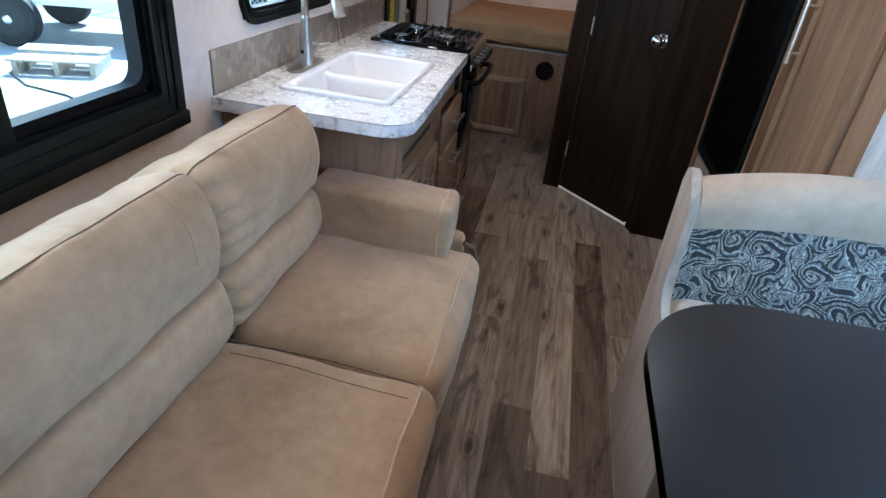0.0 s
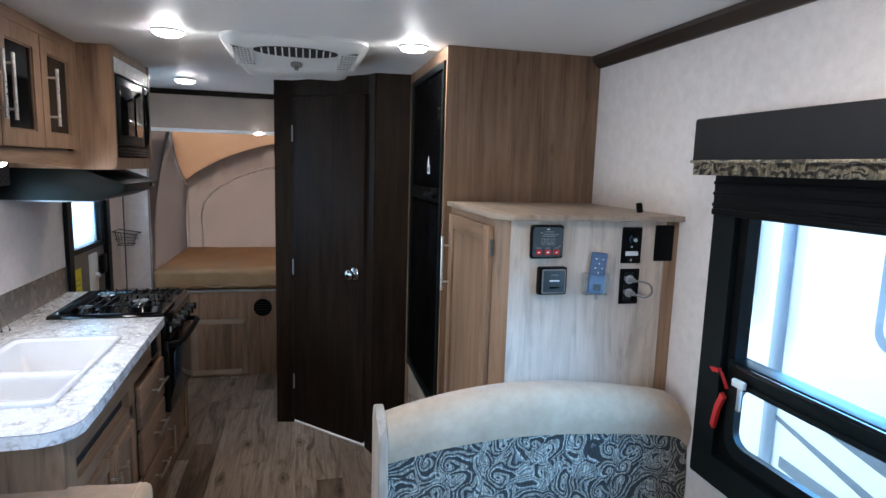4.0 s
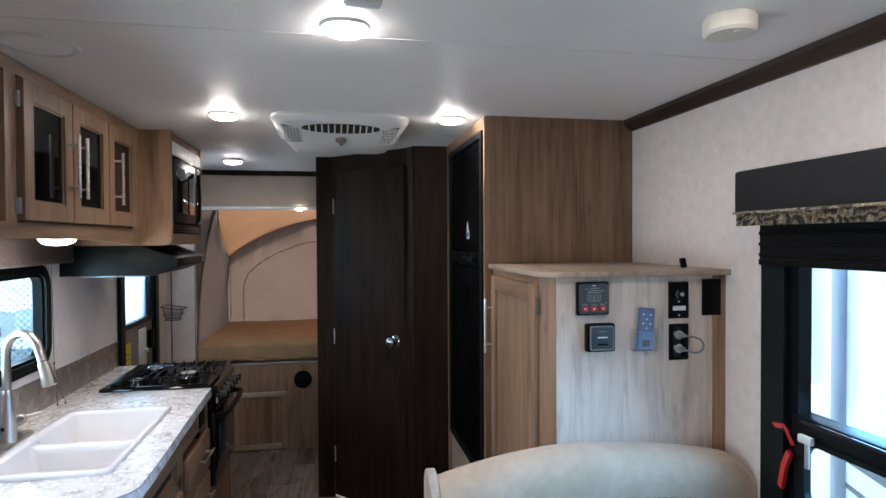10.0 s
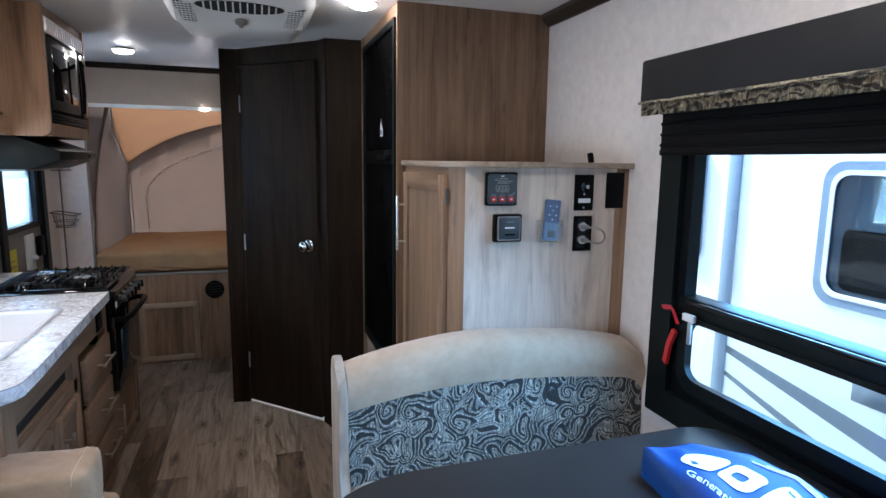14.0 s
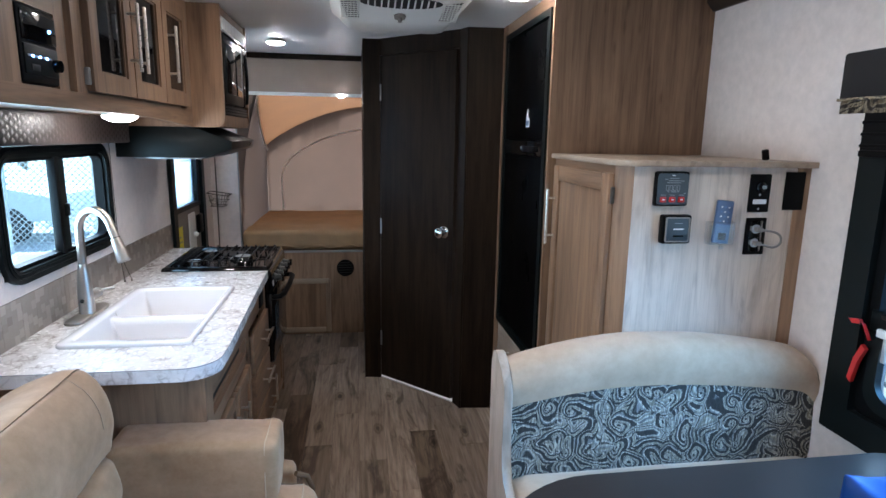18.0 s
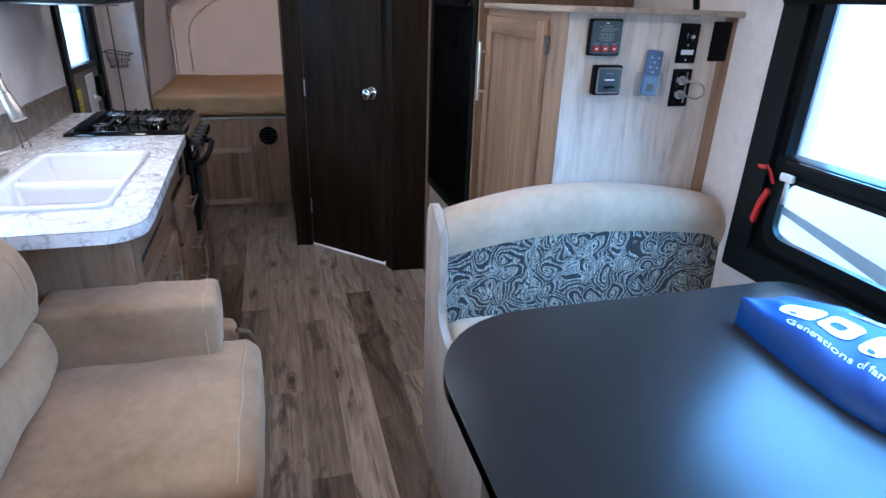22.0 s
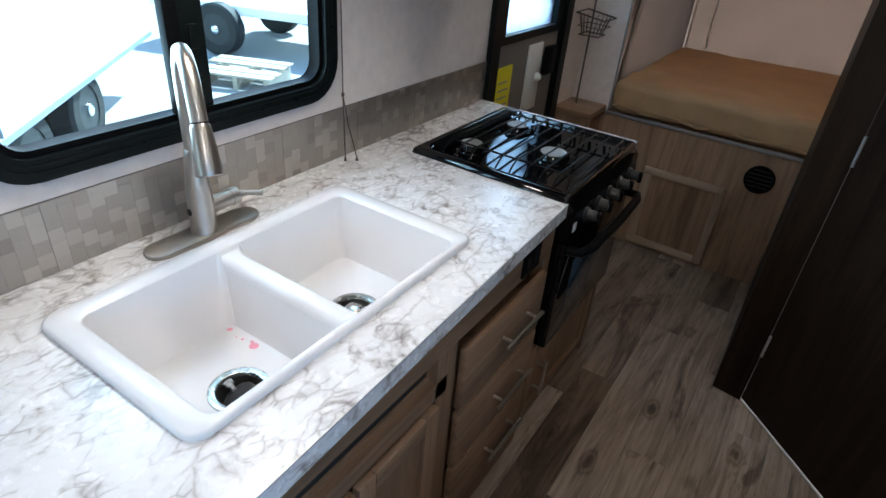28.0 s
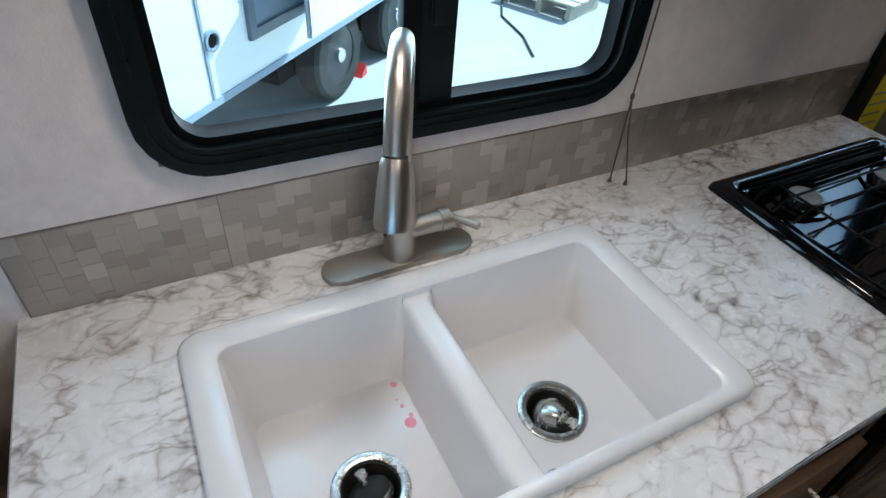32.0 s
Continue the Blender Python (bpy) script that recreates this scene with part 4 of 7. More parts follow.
edge = [(-0.97 + k * 0.02, -0.598 + 0.004 * math.sin(k * 0.9), 0.034 + 0.010 * math.sin(k * 0.55) + random.uniform(-0.004, 0.004)) for k in range(98)]
part("gathered_hem", tube(edge, 0.007, 6), MATTRESS, cover, "puckered elastic hem")
solo("bed_support", box(-1.0, 1.0, REAR + 0.06, REAR + 1.2, 0.60, 0.645), ALU, "fold-out bed platform board", "platform")

tent = thing("bed_tent", "grey and tan canvas tent over the fold-out bed", "tent", kind="structure")
YE, XL = REAR + 1.18, -0.965


def sheet(rows, name, mat, label=""):
    bm = bmesh.new()
    vs = [[bm.verts.new(p) for p in row] for row in rows]
    for a, b in zip(vs, vs[1:]):
        for k in range(len(a) - 1):
            bm.faces.new((a[k], a[k + 1], b[k + 1], b[k]))
    bmesh.ops.solidify(bm, geom=bm.faces[:], thickness=0.004)
    return part(name, bm, mat, tent, label, 60)


def sag(y):
    return 0.012 * math.sin(9 * y) + 0.006 * math.sin(23 * y)


def eave(s):
    """Height of the side seam from the opening (0) to the far corner (1)."""
    return 1.79 - 0.43 * s + 0.02 * math.sin(s * 3.1)


def rim(s):
    """How far the eave stands in from the side, largest at the opening."""
    return XL - 0.04 * (1 - s) + 0.15 * (1 - s) ** 1.6


sheet([[(XL - 0.04 * (1 - s) + (rim(s) - XL + 0.04 * (1 - s)) * z ** 2.5 + sag(s + z * 0.5) * 0.5, REAR + 0.055 + s * 1.125, z * (eave(s) + 0.04) + (1 - z) * 0.60) for z in (0, 0.2, 0.4, 0.6, 0.8, 1.0)] for s in [k / 10 for k in range(11)]], "side_wall", CANVAS)


def arch(x):
    u = min(1.0, max(0.0, x - XL) / 1.05)
    return 1.36 + 0.40 * math.sin(u * math.pi / 2) ** 0.8


xs = [XL - 0.06 + k * 0.07 for k in range(32)]
sheet([[(x, YE + 0.02 * math.sin(4 * x + z), 0.60 + (arch(x) + 0.04 - 0.60) * z) for x in xs] for z in (0, 0.25, 0.5, 0.75, 1.0)], "end_wall", CANVAS)
sheet([[(max(rim(s), XL - 0.04 * (1 - s) + (x - XL) * (1 + 0.02 * (1 - s))) + 0.001 * k, REAR + 0.04 + s * 1.19, (1 - s) * (1.79 + 0.05 * math.sin(math.pi * max(0, x - XL) / 2)) + s * arch(x) + 0.02 * math.sin(s * 3.1)) for k, x in enumerate(xs)] for s in [k / 8 for k in range(9)]], "roof", CANVAS_TAN, "tan canvas tent roof")
sheet([[(0.98, REAR + 0.03, 0.6), (0.98, REAR + 0.06, 1.85)], [(0.98, YE + 0.03, 0.6), (0.98, YE + 0.03, 1.85)]], "side_wall", CANVAS)
arc = [(-0.83, 0.82), (-0.835, 1.0), (-0.835, 1.10), (-0.81, 1.20), (-0.75, 1.28), (-0.65, 1.36), (-0.5, 1.44), (-0.3, 1.51), (-0.1, 1.55), (0.2, 1.57)]
part("zip_seam", tube([(x, YE - 0.032, z) for x, z in arc], 0.0075, 6), PRINT_WHITE, tent, "pale piped zip seam")
part("eave_seam", tube([(rim(s) + 0.006, REAR + 0.06 + s * 1.12, eave(s) - 0.008) for s in [k / 8 for k in range(9)]], 0.0075, 6), PRINT_WHITE, tent)
part("corner_seam", tube([(XL + 0.014, YE - 0.012, 0.68), (XL + 0.014, YE - 0.012, 1.35)], 0.004, 6), CANVAS, tent)
part("edge_pole", tube([(-0.998, REAR + 0.01, 0.66), (-0.998, REAR + 0.01, 1.77)], 0.006, 8), GREY_PRINT, tent)

sheet([[(-1.04, REAR + 0.060, 0.62 + 1.18 * z), (XL - 0.03 + (rim(0) - XL + 0.04) * z ** 2.5, REAR + 0.066, 0.62 + 1.18 * z)] for z in [k / 10 for k in range(11)]], "front_flap", CANVAS)

# caddy pole with wire baskets beside the bed
cd = thing("basket_pole", "brown pole with wire corner baskets beside the bed", "caddy", at=(-1.125, 4.33, 0))
part("pole", tube([(0, 0, 0.676), (0, 0, 2.03)], 0.0045, 8), CORD, cd)


def basket(parent, z):
    b = part("basket", tube([(0.085, -0.075, z), (-0.050, -0.080, z + 0.02), (-0.055, 0.075, z + 0.02), (0.085, 0.070, z)], 0.0036, 6, None, True), CORD, parent, "brown wire basket")
    part("hoop", tube([(0.055, -0.045, z - 0.075), (-0.035, -0.045, z - 0.075), (-0.035, 0.05, z - 0.075), (0.055, 0.05, z - 0.075)], 0.003, 6, None, True), CORD, b)
    part("hoop", tube([(0.070, -0.060, z - 0.038), (-0.042, -0.062, z - 0.035), (-0.045, 0.062, z - 0.035), (0.070, 0.060, z - 0.038)], 0.002, 6, None, True), CORD, b)
    for k in range(18):
        a = 2 * math.pi * k / 18
        c, s = math.cos(a), math.sin(a)
        part("wire", tube([(0.012 + 0.068 * c, 0.074 * s, z + 0.004), (0.008 + 0.045 * c, 0.047 * s, z - 0.075)], 0.0016, 4), CORD, b)
    return b


basket(cd, 1.07)
basket(cd, 1.43)


# ---- kitchen ----
FX = -0.597  # face of the base cabinets
kc = thing("kitchen_cabinet", "oak laminate kitchen base cabinet with doors, drawers and an open slot", "cabinet")
part("end_panel", box(LX, FX, 1.752, 1.770, 0.0, 0.815, 0.002), OAK, kc)
part("body", box(LX, FX - 0.03, 1.770, 2.878, 0.07, 0.625), OAK, kc)
part("back_rail", box(LX, LX + 0.02, 1.770, 2.878, 0.625, 0.812), OAK, kc)
part("toe_board", box(FX - 0.07, FX - 0.05, 1.770, 2.878, 0.0, 0.07), BLACK, kc)
part("corner_stile", box(FX - 0.03, FX, 1.770, 1.835, 0.0, 0.815), OAK, kc)
part("top_rail", box(FX - 0.03, FX, 1.835, 2.878, 0.712, 0.815), OAK_Y, kc)
part("middle_rail", box(FX - 0.03, FX, 1.835, 2.40, 0.60, 0.645), OAK_Y, kc)
part("stile", box(FX - 0.03, FX, 2.36, 2.43, 0.0, 0.712), OAK, kc)
part("stile", box(FX - 0.03, FX, 2.838, 2.878, 0.0, 0.712), OAK, kc)
part("bottom_rail", box(FX - 0.03, FX, 1.835, 2.838, 0.0, 0.06), OAK_Y, kc)
# near-black sheet close behind the face stands in for the slot's inner shade
part("slot_back", box(FX - 0.029, FX - 0.026, 1.835, 2.36, 0.645, 0.712), DARK_SLOT, kc, "near-black slot back, painted as the shade of an open slot")
part("slot_lip", box(FX - 0.026, FX - 0.020, 1.835, 2.36, 0.645, 0.651), OAK_Y, kc)
for y0, y1, hy in ((1.850, 2.098, 2.062), (2.106, 2.352, 2.142)):
    d = shaker("door", kc, "x", y0, y1, 0.065, 0.60, FX, 1, OAK, OAK_Y, 0.045)
    bar_handle(d, (FX + 0.018, hy, 0.40), (FX + 0.018, hy, 0.54), (1, 0, 0))
for z0, z1 in ((0.512, 0.686), (0.318, 0.496), (0.120, 0.302)):
    d = part("drawer_front", box(FX, FX + 0.019, 2.44, 2.832, z0, z1, 0.004), OAK_Y, kc)
    bar_handle(d, (FX + 0.019, 2.585, z1 - 0.075), (FX + 0.019, 2.765, z1 - 0.075), (1, 0, 0))
sk = part("outlet", box(FX - 0.001, FX + 0.006, 2.700, 2.790, 0.722, 0.795, 0.003), BLACK, kc, "black wall outlet")
for y in (2.724, 2.766):
    part("socket", box(FX + 0.0055, FX + 0.0068, y - 0.009, y + 0.009, 0.744, 0.774, 0.002), DARK_SLOT, sk)
uc = thing("oven_cabinet", "oak laminate cabinet door below the oven", "cabinet")
part("body", box(LX, FX - 0.02, 2.882, 3.435, 0.0, 0.375), OAK, uc)
d = shaker("door", uc, "x", 2.895, 3.425, 0.05, 0.365, FX - 0.02, 1, OAK, OAK_Y, 0.045)
bar_handle(d, (FX - 0.002, 2.955, 0.16), (FX - 0.002, 2.955, 0.30), (1, 0, 0))
part("end_panel", box(LX, FX, 3.438, 3.456, 0.0, 0.815, 0.002), OAK, uc)

# worktop with a hole for the sink and a notch for the stove
SX0, SX1, SY0, SY1 = -1.060, -0.668, 1.886, 2.580
ct = thing("countertop", "white and grey marbled laminate kitchen countertop", "countertop")
Z0, Z1 = 0.815, 0.855


def dense(pts, n):
    """The outline of rounded() with its straight sides divided, too."""
    out = []
    for i, p in enumerate(pts):
        out.append(p)
        if i % (len(pts) // 4) == len(pts) // 4 - 1:
            q = pts[(i + 1) % len(pts)]
            out += [(p[0] + (q[0] - p[0]) * k / n, p[1] + (q[1] - p[1]) * k / n) for k in range(1, n)]
    return out


def slab(outline):
    return prism(outline, Z0, Z1, "z")


CF = -0.552
nose = [(CF - 0.10 + 0.10 * math.sin(radians(a)), 1.700 + 0.10 - 0.10 * math.cos(radians(a))) for a in range(0, 91, 10)]
part("top_near", slab([(LX, 1.700)] + nose + [(CF, SY0 + 0.02), (LX, SY0 + 0.02)]), MARBLE, ct)
part("top_front", slab([(SX1 - 0.02, SY0 + 0.02), (CF, SY0 + 0.02), (CF - 0.022, SY1 - 0.02), (SX1 - 0.02, SY1 - 0.02)]), MARBLE, ct)
part("top_back", slab([(LX, SY0 + 0.02), (SX0 + 0.02, SY0 + 0.02), (SX0 + 0.02, SY1 - 0.02), (LX, SY1 - 0.02)]), MARBLE, ct)
part("top_far", slab([(LX, SY1 - 0.02), (CF - 0.022, SY1 - 0.02), (CF - 0.030, 2.893), (LX, 2.893)]), MARBLE, ct)
part("top_behind_stove", slab([(LX, 2.893), (-1.055, 2.893), (-1.055, 3.41), (LX, 3.41)]), MARBLE, ct)
part("top_end", slab([(LX, 3.41), (CF - 0.04, 3.41), (CF - 0.04, 3.484), (LX, 3.484)]), MARBLE, ct)
edge = [(p[0] + 0.0012, p[1] - 0.0012, 0.0) for p in nose]
part("edge_line", tube([(x, y, Z1 - 0.001) for x, y, _ in [(LX + 0.01, 1.6995, 0)] + edge + [(CF + 0.0005, SY0, 0), (CF - 0.0295, 2.89, 0)]], 0.0012, 5), GREY_PRINT, ct)

# double sink
sn = thing("sink", "white double-bowl drop-in kitchen sink", "sink")
ZR = Z1 + 0.012
bowls = [(-1.022, -0.690, 1.930, 2.204), (-1.022, -0.690, 2.246, 2.538)]

rim_o = rounded(SX0, SX1, SY0, SY1, 0.030, 8)
rim_i = rounded(bowls[0][0], bowls[0][1], bowls[0][2], bowls[1][3], 0.022, 8)
bm = bmesh.new()
loops = []
for pts, z in ((rim_o, Z1 + 0.0005), (rim_o, ZR - 0.004), (rounded(SX0 + 0.005, SX1 - 0.005, SY0 + 0.005, SY1 - 0.005, 0.027, 8), ZR), (rounded(bowls[0][0] - 0.007, bowls[0][1] + 0.007, bowls[0][2] - 0.007, bowls[1][3] + 0.007, 0.027, 8), ZR), (rim_i, ZR - 0.007)):
    loops.append([bm.verts.new((x, y, z)) for x, y in pts])
for p, q in zip(loops, loops[1:]):
    for i in range(len(p)):
        bm.faces.new((p[i], p[(i + 1) % len(p)], q[(i + 1) % len(p)], q[i]))
part("rim", bm, SINK, sn, "", 60)
DEEP = 0.155
for (x0, x1, y0, y1), dy in zip(bowls, (2.074, 2.377)):
    bm = bmesh.new()
    rows = []
    for inset, z, r in ((0.0, ZR - 0.007, 0.008), (0.002, ZR - 0.020, 0.012), (0.0175, ZR - DEEP + 0.008, 0.022), (0.0195, ZR - DEEP + 0.0025, 0.021), (0.024, ZR - DEEP, 0.019)):
        out = dense(rounded(x0 + inset * 1.8, x1 - inset * 0.9, y0 + inset * 1.1, y1 - inset * 1.1, r, 6), 9)
        rows.append([bm.verts.new((x, y, min(z, ZR - 0.040) if abs(y - 2.225) < 0.0225 + inset * 1.1 else z)) for x, y in out])
    hole = []
    for v in rows[-1]:
        d = Vector((v.co.x + 0.828, v.co.y - dy, 0)).normalized() * 0.044
        hole.append(bm.verts.new((-0.828 + d.x, dy + d.y, ZR - DEEP)))
    rows.append(hole)
    for p, q in zip(rows, rows[1:]):
        for i in range(len(p)):
            bm.faces.new((p[i], p[(i + 1) % len(p)], q[(i + 1) % len(p)], q[i]))
    part("bowl", bm, SINK, sn, "", 32)
# the wall between the bowls dips below the rim and flares at both ends
bm = bmesh.new()
cols = []
for k in range(25):
    u = k / 24
    x = -1.030 + 0.352 * u
    flare = max(0.0, 1 - min(u, (1 - u) * 1.6) / 0.085) ** 2
    low = 0.022 - 0.008 * max(0.0, 1 - min(u, 1 - u) / 0.12) ** 2
    half, top = 0.0205 + 0.016 * flare, ZR - low
    prof = [(-half - 0.016, ZR - 0.15), (-half - 0.002, top - 0.012), (-half + 0.003, top - 0.003), (-half + 0.009, top), (half - 0.009, top), (half - 0.003, top - 0.003), (half + 0.002, top - 0.012), (half + 0.016, ZR - 0.15)]
    cols.append([bm.verts.new((x, 2.225 + a, z)) for a, z in prof])
for p, q in zip(cols, cols[1:]):
    for i in range(len(p)):
        bm.faces.new((p[i], p[(i + 1) % len(p)], q[(i + 1) % len(p)], q[i]))
bm.faces.new(cols[0])
bm.faces.new(cols[-1])
part("divider", bm, SINK, sn, "", 50)
for x, slope, out in ((-1.022, 1.8, -1), (-0.690, -0.9, 1)):
    wall = [(x + out * 0.0006 + slope * q, ZR - z) for q, z in ((0.0, 0.0065), (0.002, 0.020), (0.0175, 0.147))]
    part("divider_end", prism(wall + [(p + out * 0.006, z) for p, z in reversed(wall)], 2.150, 2.300, "y"), SINK, sn)
for y, tip, lift in ((2.074, -38, -0.020), (2.377, -128, -0.022)):
    at = pose(-0.828, y, ZR - DEEP + 0.0005)
    d = part("drain", lathe([(0.056, 0.0), (0.055, 0.003), (0.050, 0.0045), (0.042, 0.002), (0.0405, -0.004)], 40, at, None, False), DRAIN, sn, "worn steel drain ring")
    part("drain_well", lathe([(0.0425, 0.001), (0.041, -0.010), (0.038, -0.042), (0.030, -0.060), (0, -0.062)], 32, at, None, False), WELL, d, "dark steel drain well")
    st_ = at @ pose(0.0, 0.0, lift, 0, tip, 18)
    b = part("strainer", lathe([(0, -0.030), (0.017, -0.029), (0.0265, -0.016), (0.0295, -0.004)], 30, st_, None, False), DRAIN if tip < -90 else RUBBER, d, "strainer basket tipped in its well")
    part("band", lathe([(0.0295, -0.005), (0.0325, -0.004), (0.0325, 0.004), (0.0295, 0.005)], 30, st_, None, False), DRAIN, b, "steel rim band")
    part("stopper", lathe([(0.0310, 0.004), (0.0295, 0.011), (0.022, 0.017), (0.010, 0.0195), (0, 0.020)], 26, st_), RUBBER, b, "black rubber stopper")
    for k in range(9):
        a = k * 2 * math.pi / 9
        part("hole", lathe([(0.0027, 0.0), (0.0026, 0.0010), (0, 0.0010)], 8, st_ @ pose(0.0150 * math.cos(a), 0.0150 * math.sin(a), -0.0292, 180)), DARK_SLOT, b)
    part("strainer_stem", lathe([(0.0045, 0.0), (0.0045, 0.012), (0.009, 0.014), (0.0085, 0.022), (0.004, 0.024), (0, 0.024)], 14, st_ @ (pose(0.0, 0, 0.018) if tip > -90 else pose(0, 0, -0.029, 180))), DRAIN, d)
for (x, y, r) in ((-0.900, 2.166, 0.0095), (-0.912, 2.172, 0.004), (-0.932, 2.166, 0.0035), (-0.946, 2.163, 0.002), (-0.975, 2.170, 0.006)):
    part("soap_stain", lathe([(r, 0.0), (r * 0.7, 0.0008), (0, 0.001)], 12, pose(x, y, ZR - DEEP + 0.0002)), PINK, sn, "dried pink soap")

# pull-down faucet
fc = thing("faucet", "brushed nickel pull-down kitchen faucet with a side lever", "faucet", at=(-1.105, 2.234, Z1), turn=-27.0)
plate = [(0.030 * math.cos(radians(a)) , 0.100 + 0.030 * math.sin(radians(a))) for a in range(0, 181, 15)] + [(0.030 * math.cos(radians(a)), -0.100 + 0.030 * math.sin(radians(a))) for a in range(180, 361, 15)]
part("deck_plate", put(prism(plate, 0.0, 0.010, "z", 0.003), pose(0, 0, 0, 0, 0, 27.0)), NICKEL_PLATE, fc)
part("body", lathe([(0.027, 0.008), (0.026, 0.012), (0.0245, 0.09), (0.021, 0.13), (0.018, 0.165), (0.0155, 0.185), (0.0145, 0.186)], 28), NICKEL, fc)
path = [(0, 0, 0.18), (0, 0, 0.30)]
R = 0.075
path += [(R - R * math.cos(radians(a)), 0, 0.305 + R * math.sin(radians(a))) for a in range(0, 161, 10)]
dirn = Vector((0.018, 0, -0.045)).normalized()
path += [tuple(Vector(path[-1]) + dirn * 0.022), tuple(Vector(path[-1]) + dirn * 0.046)]
part("spout", tube(path, 0.0138, 18), NICKEL, fc)
hm = Matrix.Translation(Vector(path[-1])) @ dirn.to_track_quat("Z", "Y").to_matrix().to_4x4()
hd = part("spray_head", lathe([(0.0140, -0.002), (0.0150, 0.0), (0.0172, 0.006), (0.0176, 0.016), (0.0200, 0.040), (0.0222, 0.072), (0.0212, 0.080), (0.0165, 0.082), (0, 0.081)], 26, hm), NICKEL, fc)
part("collar", lathe([(0.0138, -0.004), (0.0146, -0.0035), (0.0146, -0.0015), (0.0138, -0.001)], 24, hm), DARK_SLOT, hd)
lv = part("lever_hub", lathe([(0.017, 0.0), (0.017, 0.052), (0.019, 0.054), (0.019, 0.070), (0.015, 0.072), (0, 0.072)], 22, pose(0.0, 0.012, 0.062, -90, 0, 27)), NICKEL_PLATE, fc)
part("lever", tube([(-0.030, 0.070, 0.066), (-0.018, 0.095, 0.070), (-0.002, 0.122, 0.072)], [0.0075, 0.0058, 0.0062], 12), NICKEL_PLATE, lv)
part("sensor", lathe([(0.0075, 0.0), (0.007, 0.002), (0, 0.002)], 16, pose(0.0085, -0.0232, 0.058, 0, 88, -70)), BLACK_GLOSS, fc, "small black sensor eye")

# slide-in gas stove
TX0, TX1, TY0, TY1 = -1.066, -0.578, 2.884, 3.428
st = thing("gas_stove", "black gas stove with three burners and wire grates", "stove")
bm = bmesh.new()
rows = []
for inset, z in ((0.0, 0.857), (0.003, 0.868), (0.012, 0.874), (0.026, 0.874), (0.040, 0.864), (0.06, 0.861)):
    rows.append([bm.verts.new((x, y, z)) for x, y in rounded(TX0 + inset, TX1 - inset * 0.5, TY0 + inset, TY1 - inset, 0.014, 4)])
for p, q in zip(rows, rows[1:]):
    for i in range(len(p)):
        bm.faces.new((p[i], p[(i + 1) % len(p)], q[(i + 1) % len(p)], q[i]))
bm.faces.new(rows[-1])
part("cooktop", bm, BLACK_GLOSS, st, "black enamel cooktop", 60)
part("body", box(-1.05, -0.605, 2.897, 3.406, 0.38, 0.856), BLACK, st)
part("control_panel", prism([(-0.606, 0.745), (-0.560, 0.745), (-0.566, 0.842), (-0.585, 0.864), (-0.606, 0.864)], 2.893, 3.412, "y"), BLACK_GLOSS, st)
ovd = part("oven_door", box(-0.606, -0.566, 2.898, 3.407, 0.385, 0.738, 0.008), BLACK_GLOSS, st, "black oven door")
part("oven_window", box(-0.567, -0.564, 2.985, 3.32, 0.47, 0.65, 0.002), DARK_GLASS, ovd)
part("oven_handle", tube([(-0.568, 2.912, 0.715), (-0.530, 2.922, 0.718), (-0.518, 2.96, 0.720), (-0.512, 3.15, 0.722), (-0.518, 3.345, 0.720), (-0.530, 3.385, 0.718), (-0.568, 3.395, 0.715)], 0.013, 12), BLACK, ovd, "curved black oven handle")
for k in range(5):
    y = 2.985 + k * 0.088
    kb = part("knob", lathe([(0.021, 0.0), (0.021, 0.006), (0.016, 0.009), (0.0145, 0.030), (0.011, 0.034), (0, 0.034)], 20, pose(-0.5625, y, 0.797, 0, 86)), KNOB, st)
    part("grip", box(-0.532, -0.519, y - 0.004, y + 0.004, 0.780, 0.814, 0.002), BLACK_GLOSS, kb)
part("badge", box(-0.5625, -0.560, 2.905, 2.925, 0.775, 0.80, 0.001), PAPER, st, "small white maker's mark")
burners = [(-0.945, 3.02, 0.036), (-0.925, 3.265, 0.036), (-0.735, 3.13, 0.044)]
for x, y, r in burners:
    b = part("burner", lathe([(r * 1.5, 0.8615), (r * 1.45, 0.866), (r * 1.1, 0.866), (r * 1.0, 0.876), (r * 0.95, 0.880)], 28, pose(x, y, 0)), BLACK_GLOSS, st)
    part("burner_cap", lathe([(r * 0.88, 0.870), (r * 0.90, 0.879), (r * 0.84, 0.882), (r * 0.78, 0.8805), (0, 0.8815)], 28, pose(x, y, 0)), ALU, b, "aluminium burner cap")
ZG = 0.893
for k in range(10):
    x = -0.985 + k * 0.0425
    part("grate_bar", tube([(x, 2.930, 0.868), (x, 2.945, ZG - 0.010), (x, 2.965, ZG), (x, 3.335, ZG), (x, 3.352, ZG - 0.008), (x, 3.362, 0.868)], 0.0026, 6), IRON, st)
for y in (2.985, 3.325):
    part("grate_rail", tube([(-0.99, y, ZG - 0.005), (-0.60, y, ZG - 0.005)], 0.0028, 6), IRON, st)
for k in range(8):
    x = -0.96 + k * 0.05
    part("grate_tip", box(x - 0.004, x + 0.004, 3.348, 3.358, 0.866, 0.895, 0.002), IRON, st)
bk = [(-1.03 + k * 0.012) for k in range(4)]
for x in bk:
    part("vent_ridge", box(x, x + 0.006, 2.93, 3.385, 0.871, 0.880, 0.002), BLACK, st)

# range hood, microwave and overhead cabinets
hood = thing("range_hood", "black range hood under the microwave", "range hood")
prof = [(LX, 1.388), (-0.815, 1.388), (-0.705, 1.428), (-0.700, 1.462), (-0.86, 1.522), (LX, 1.522)]
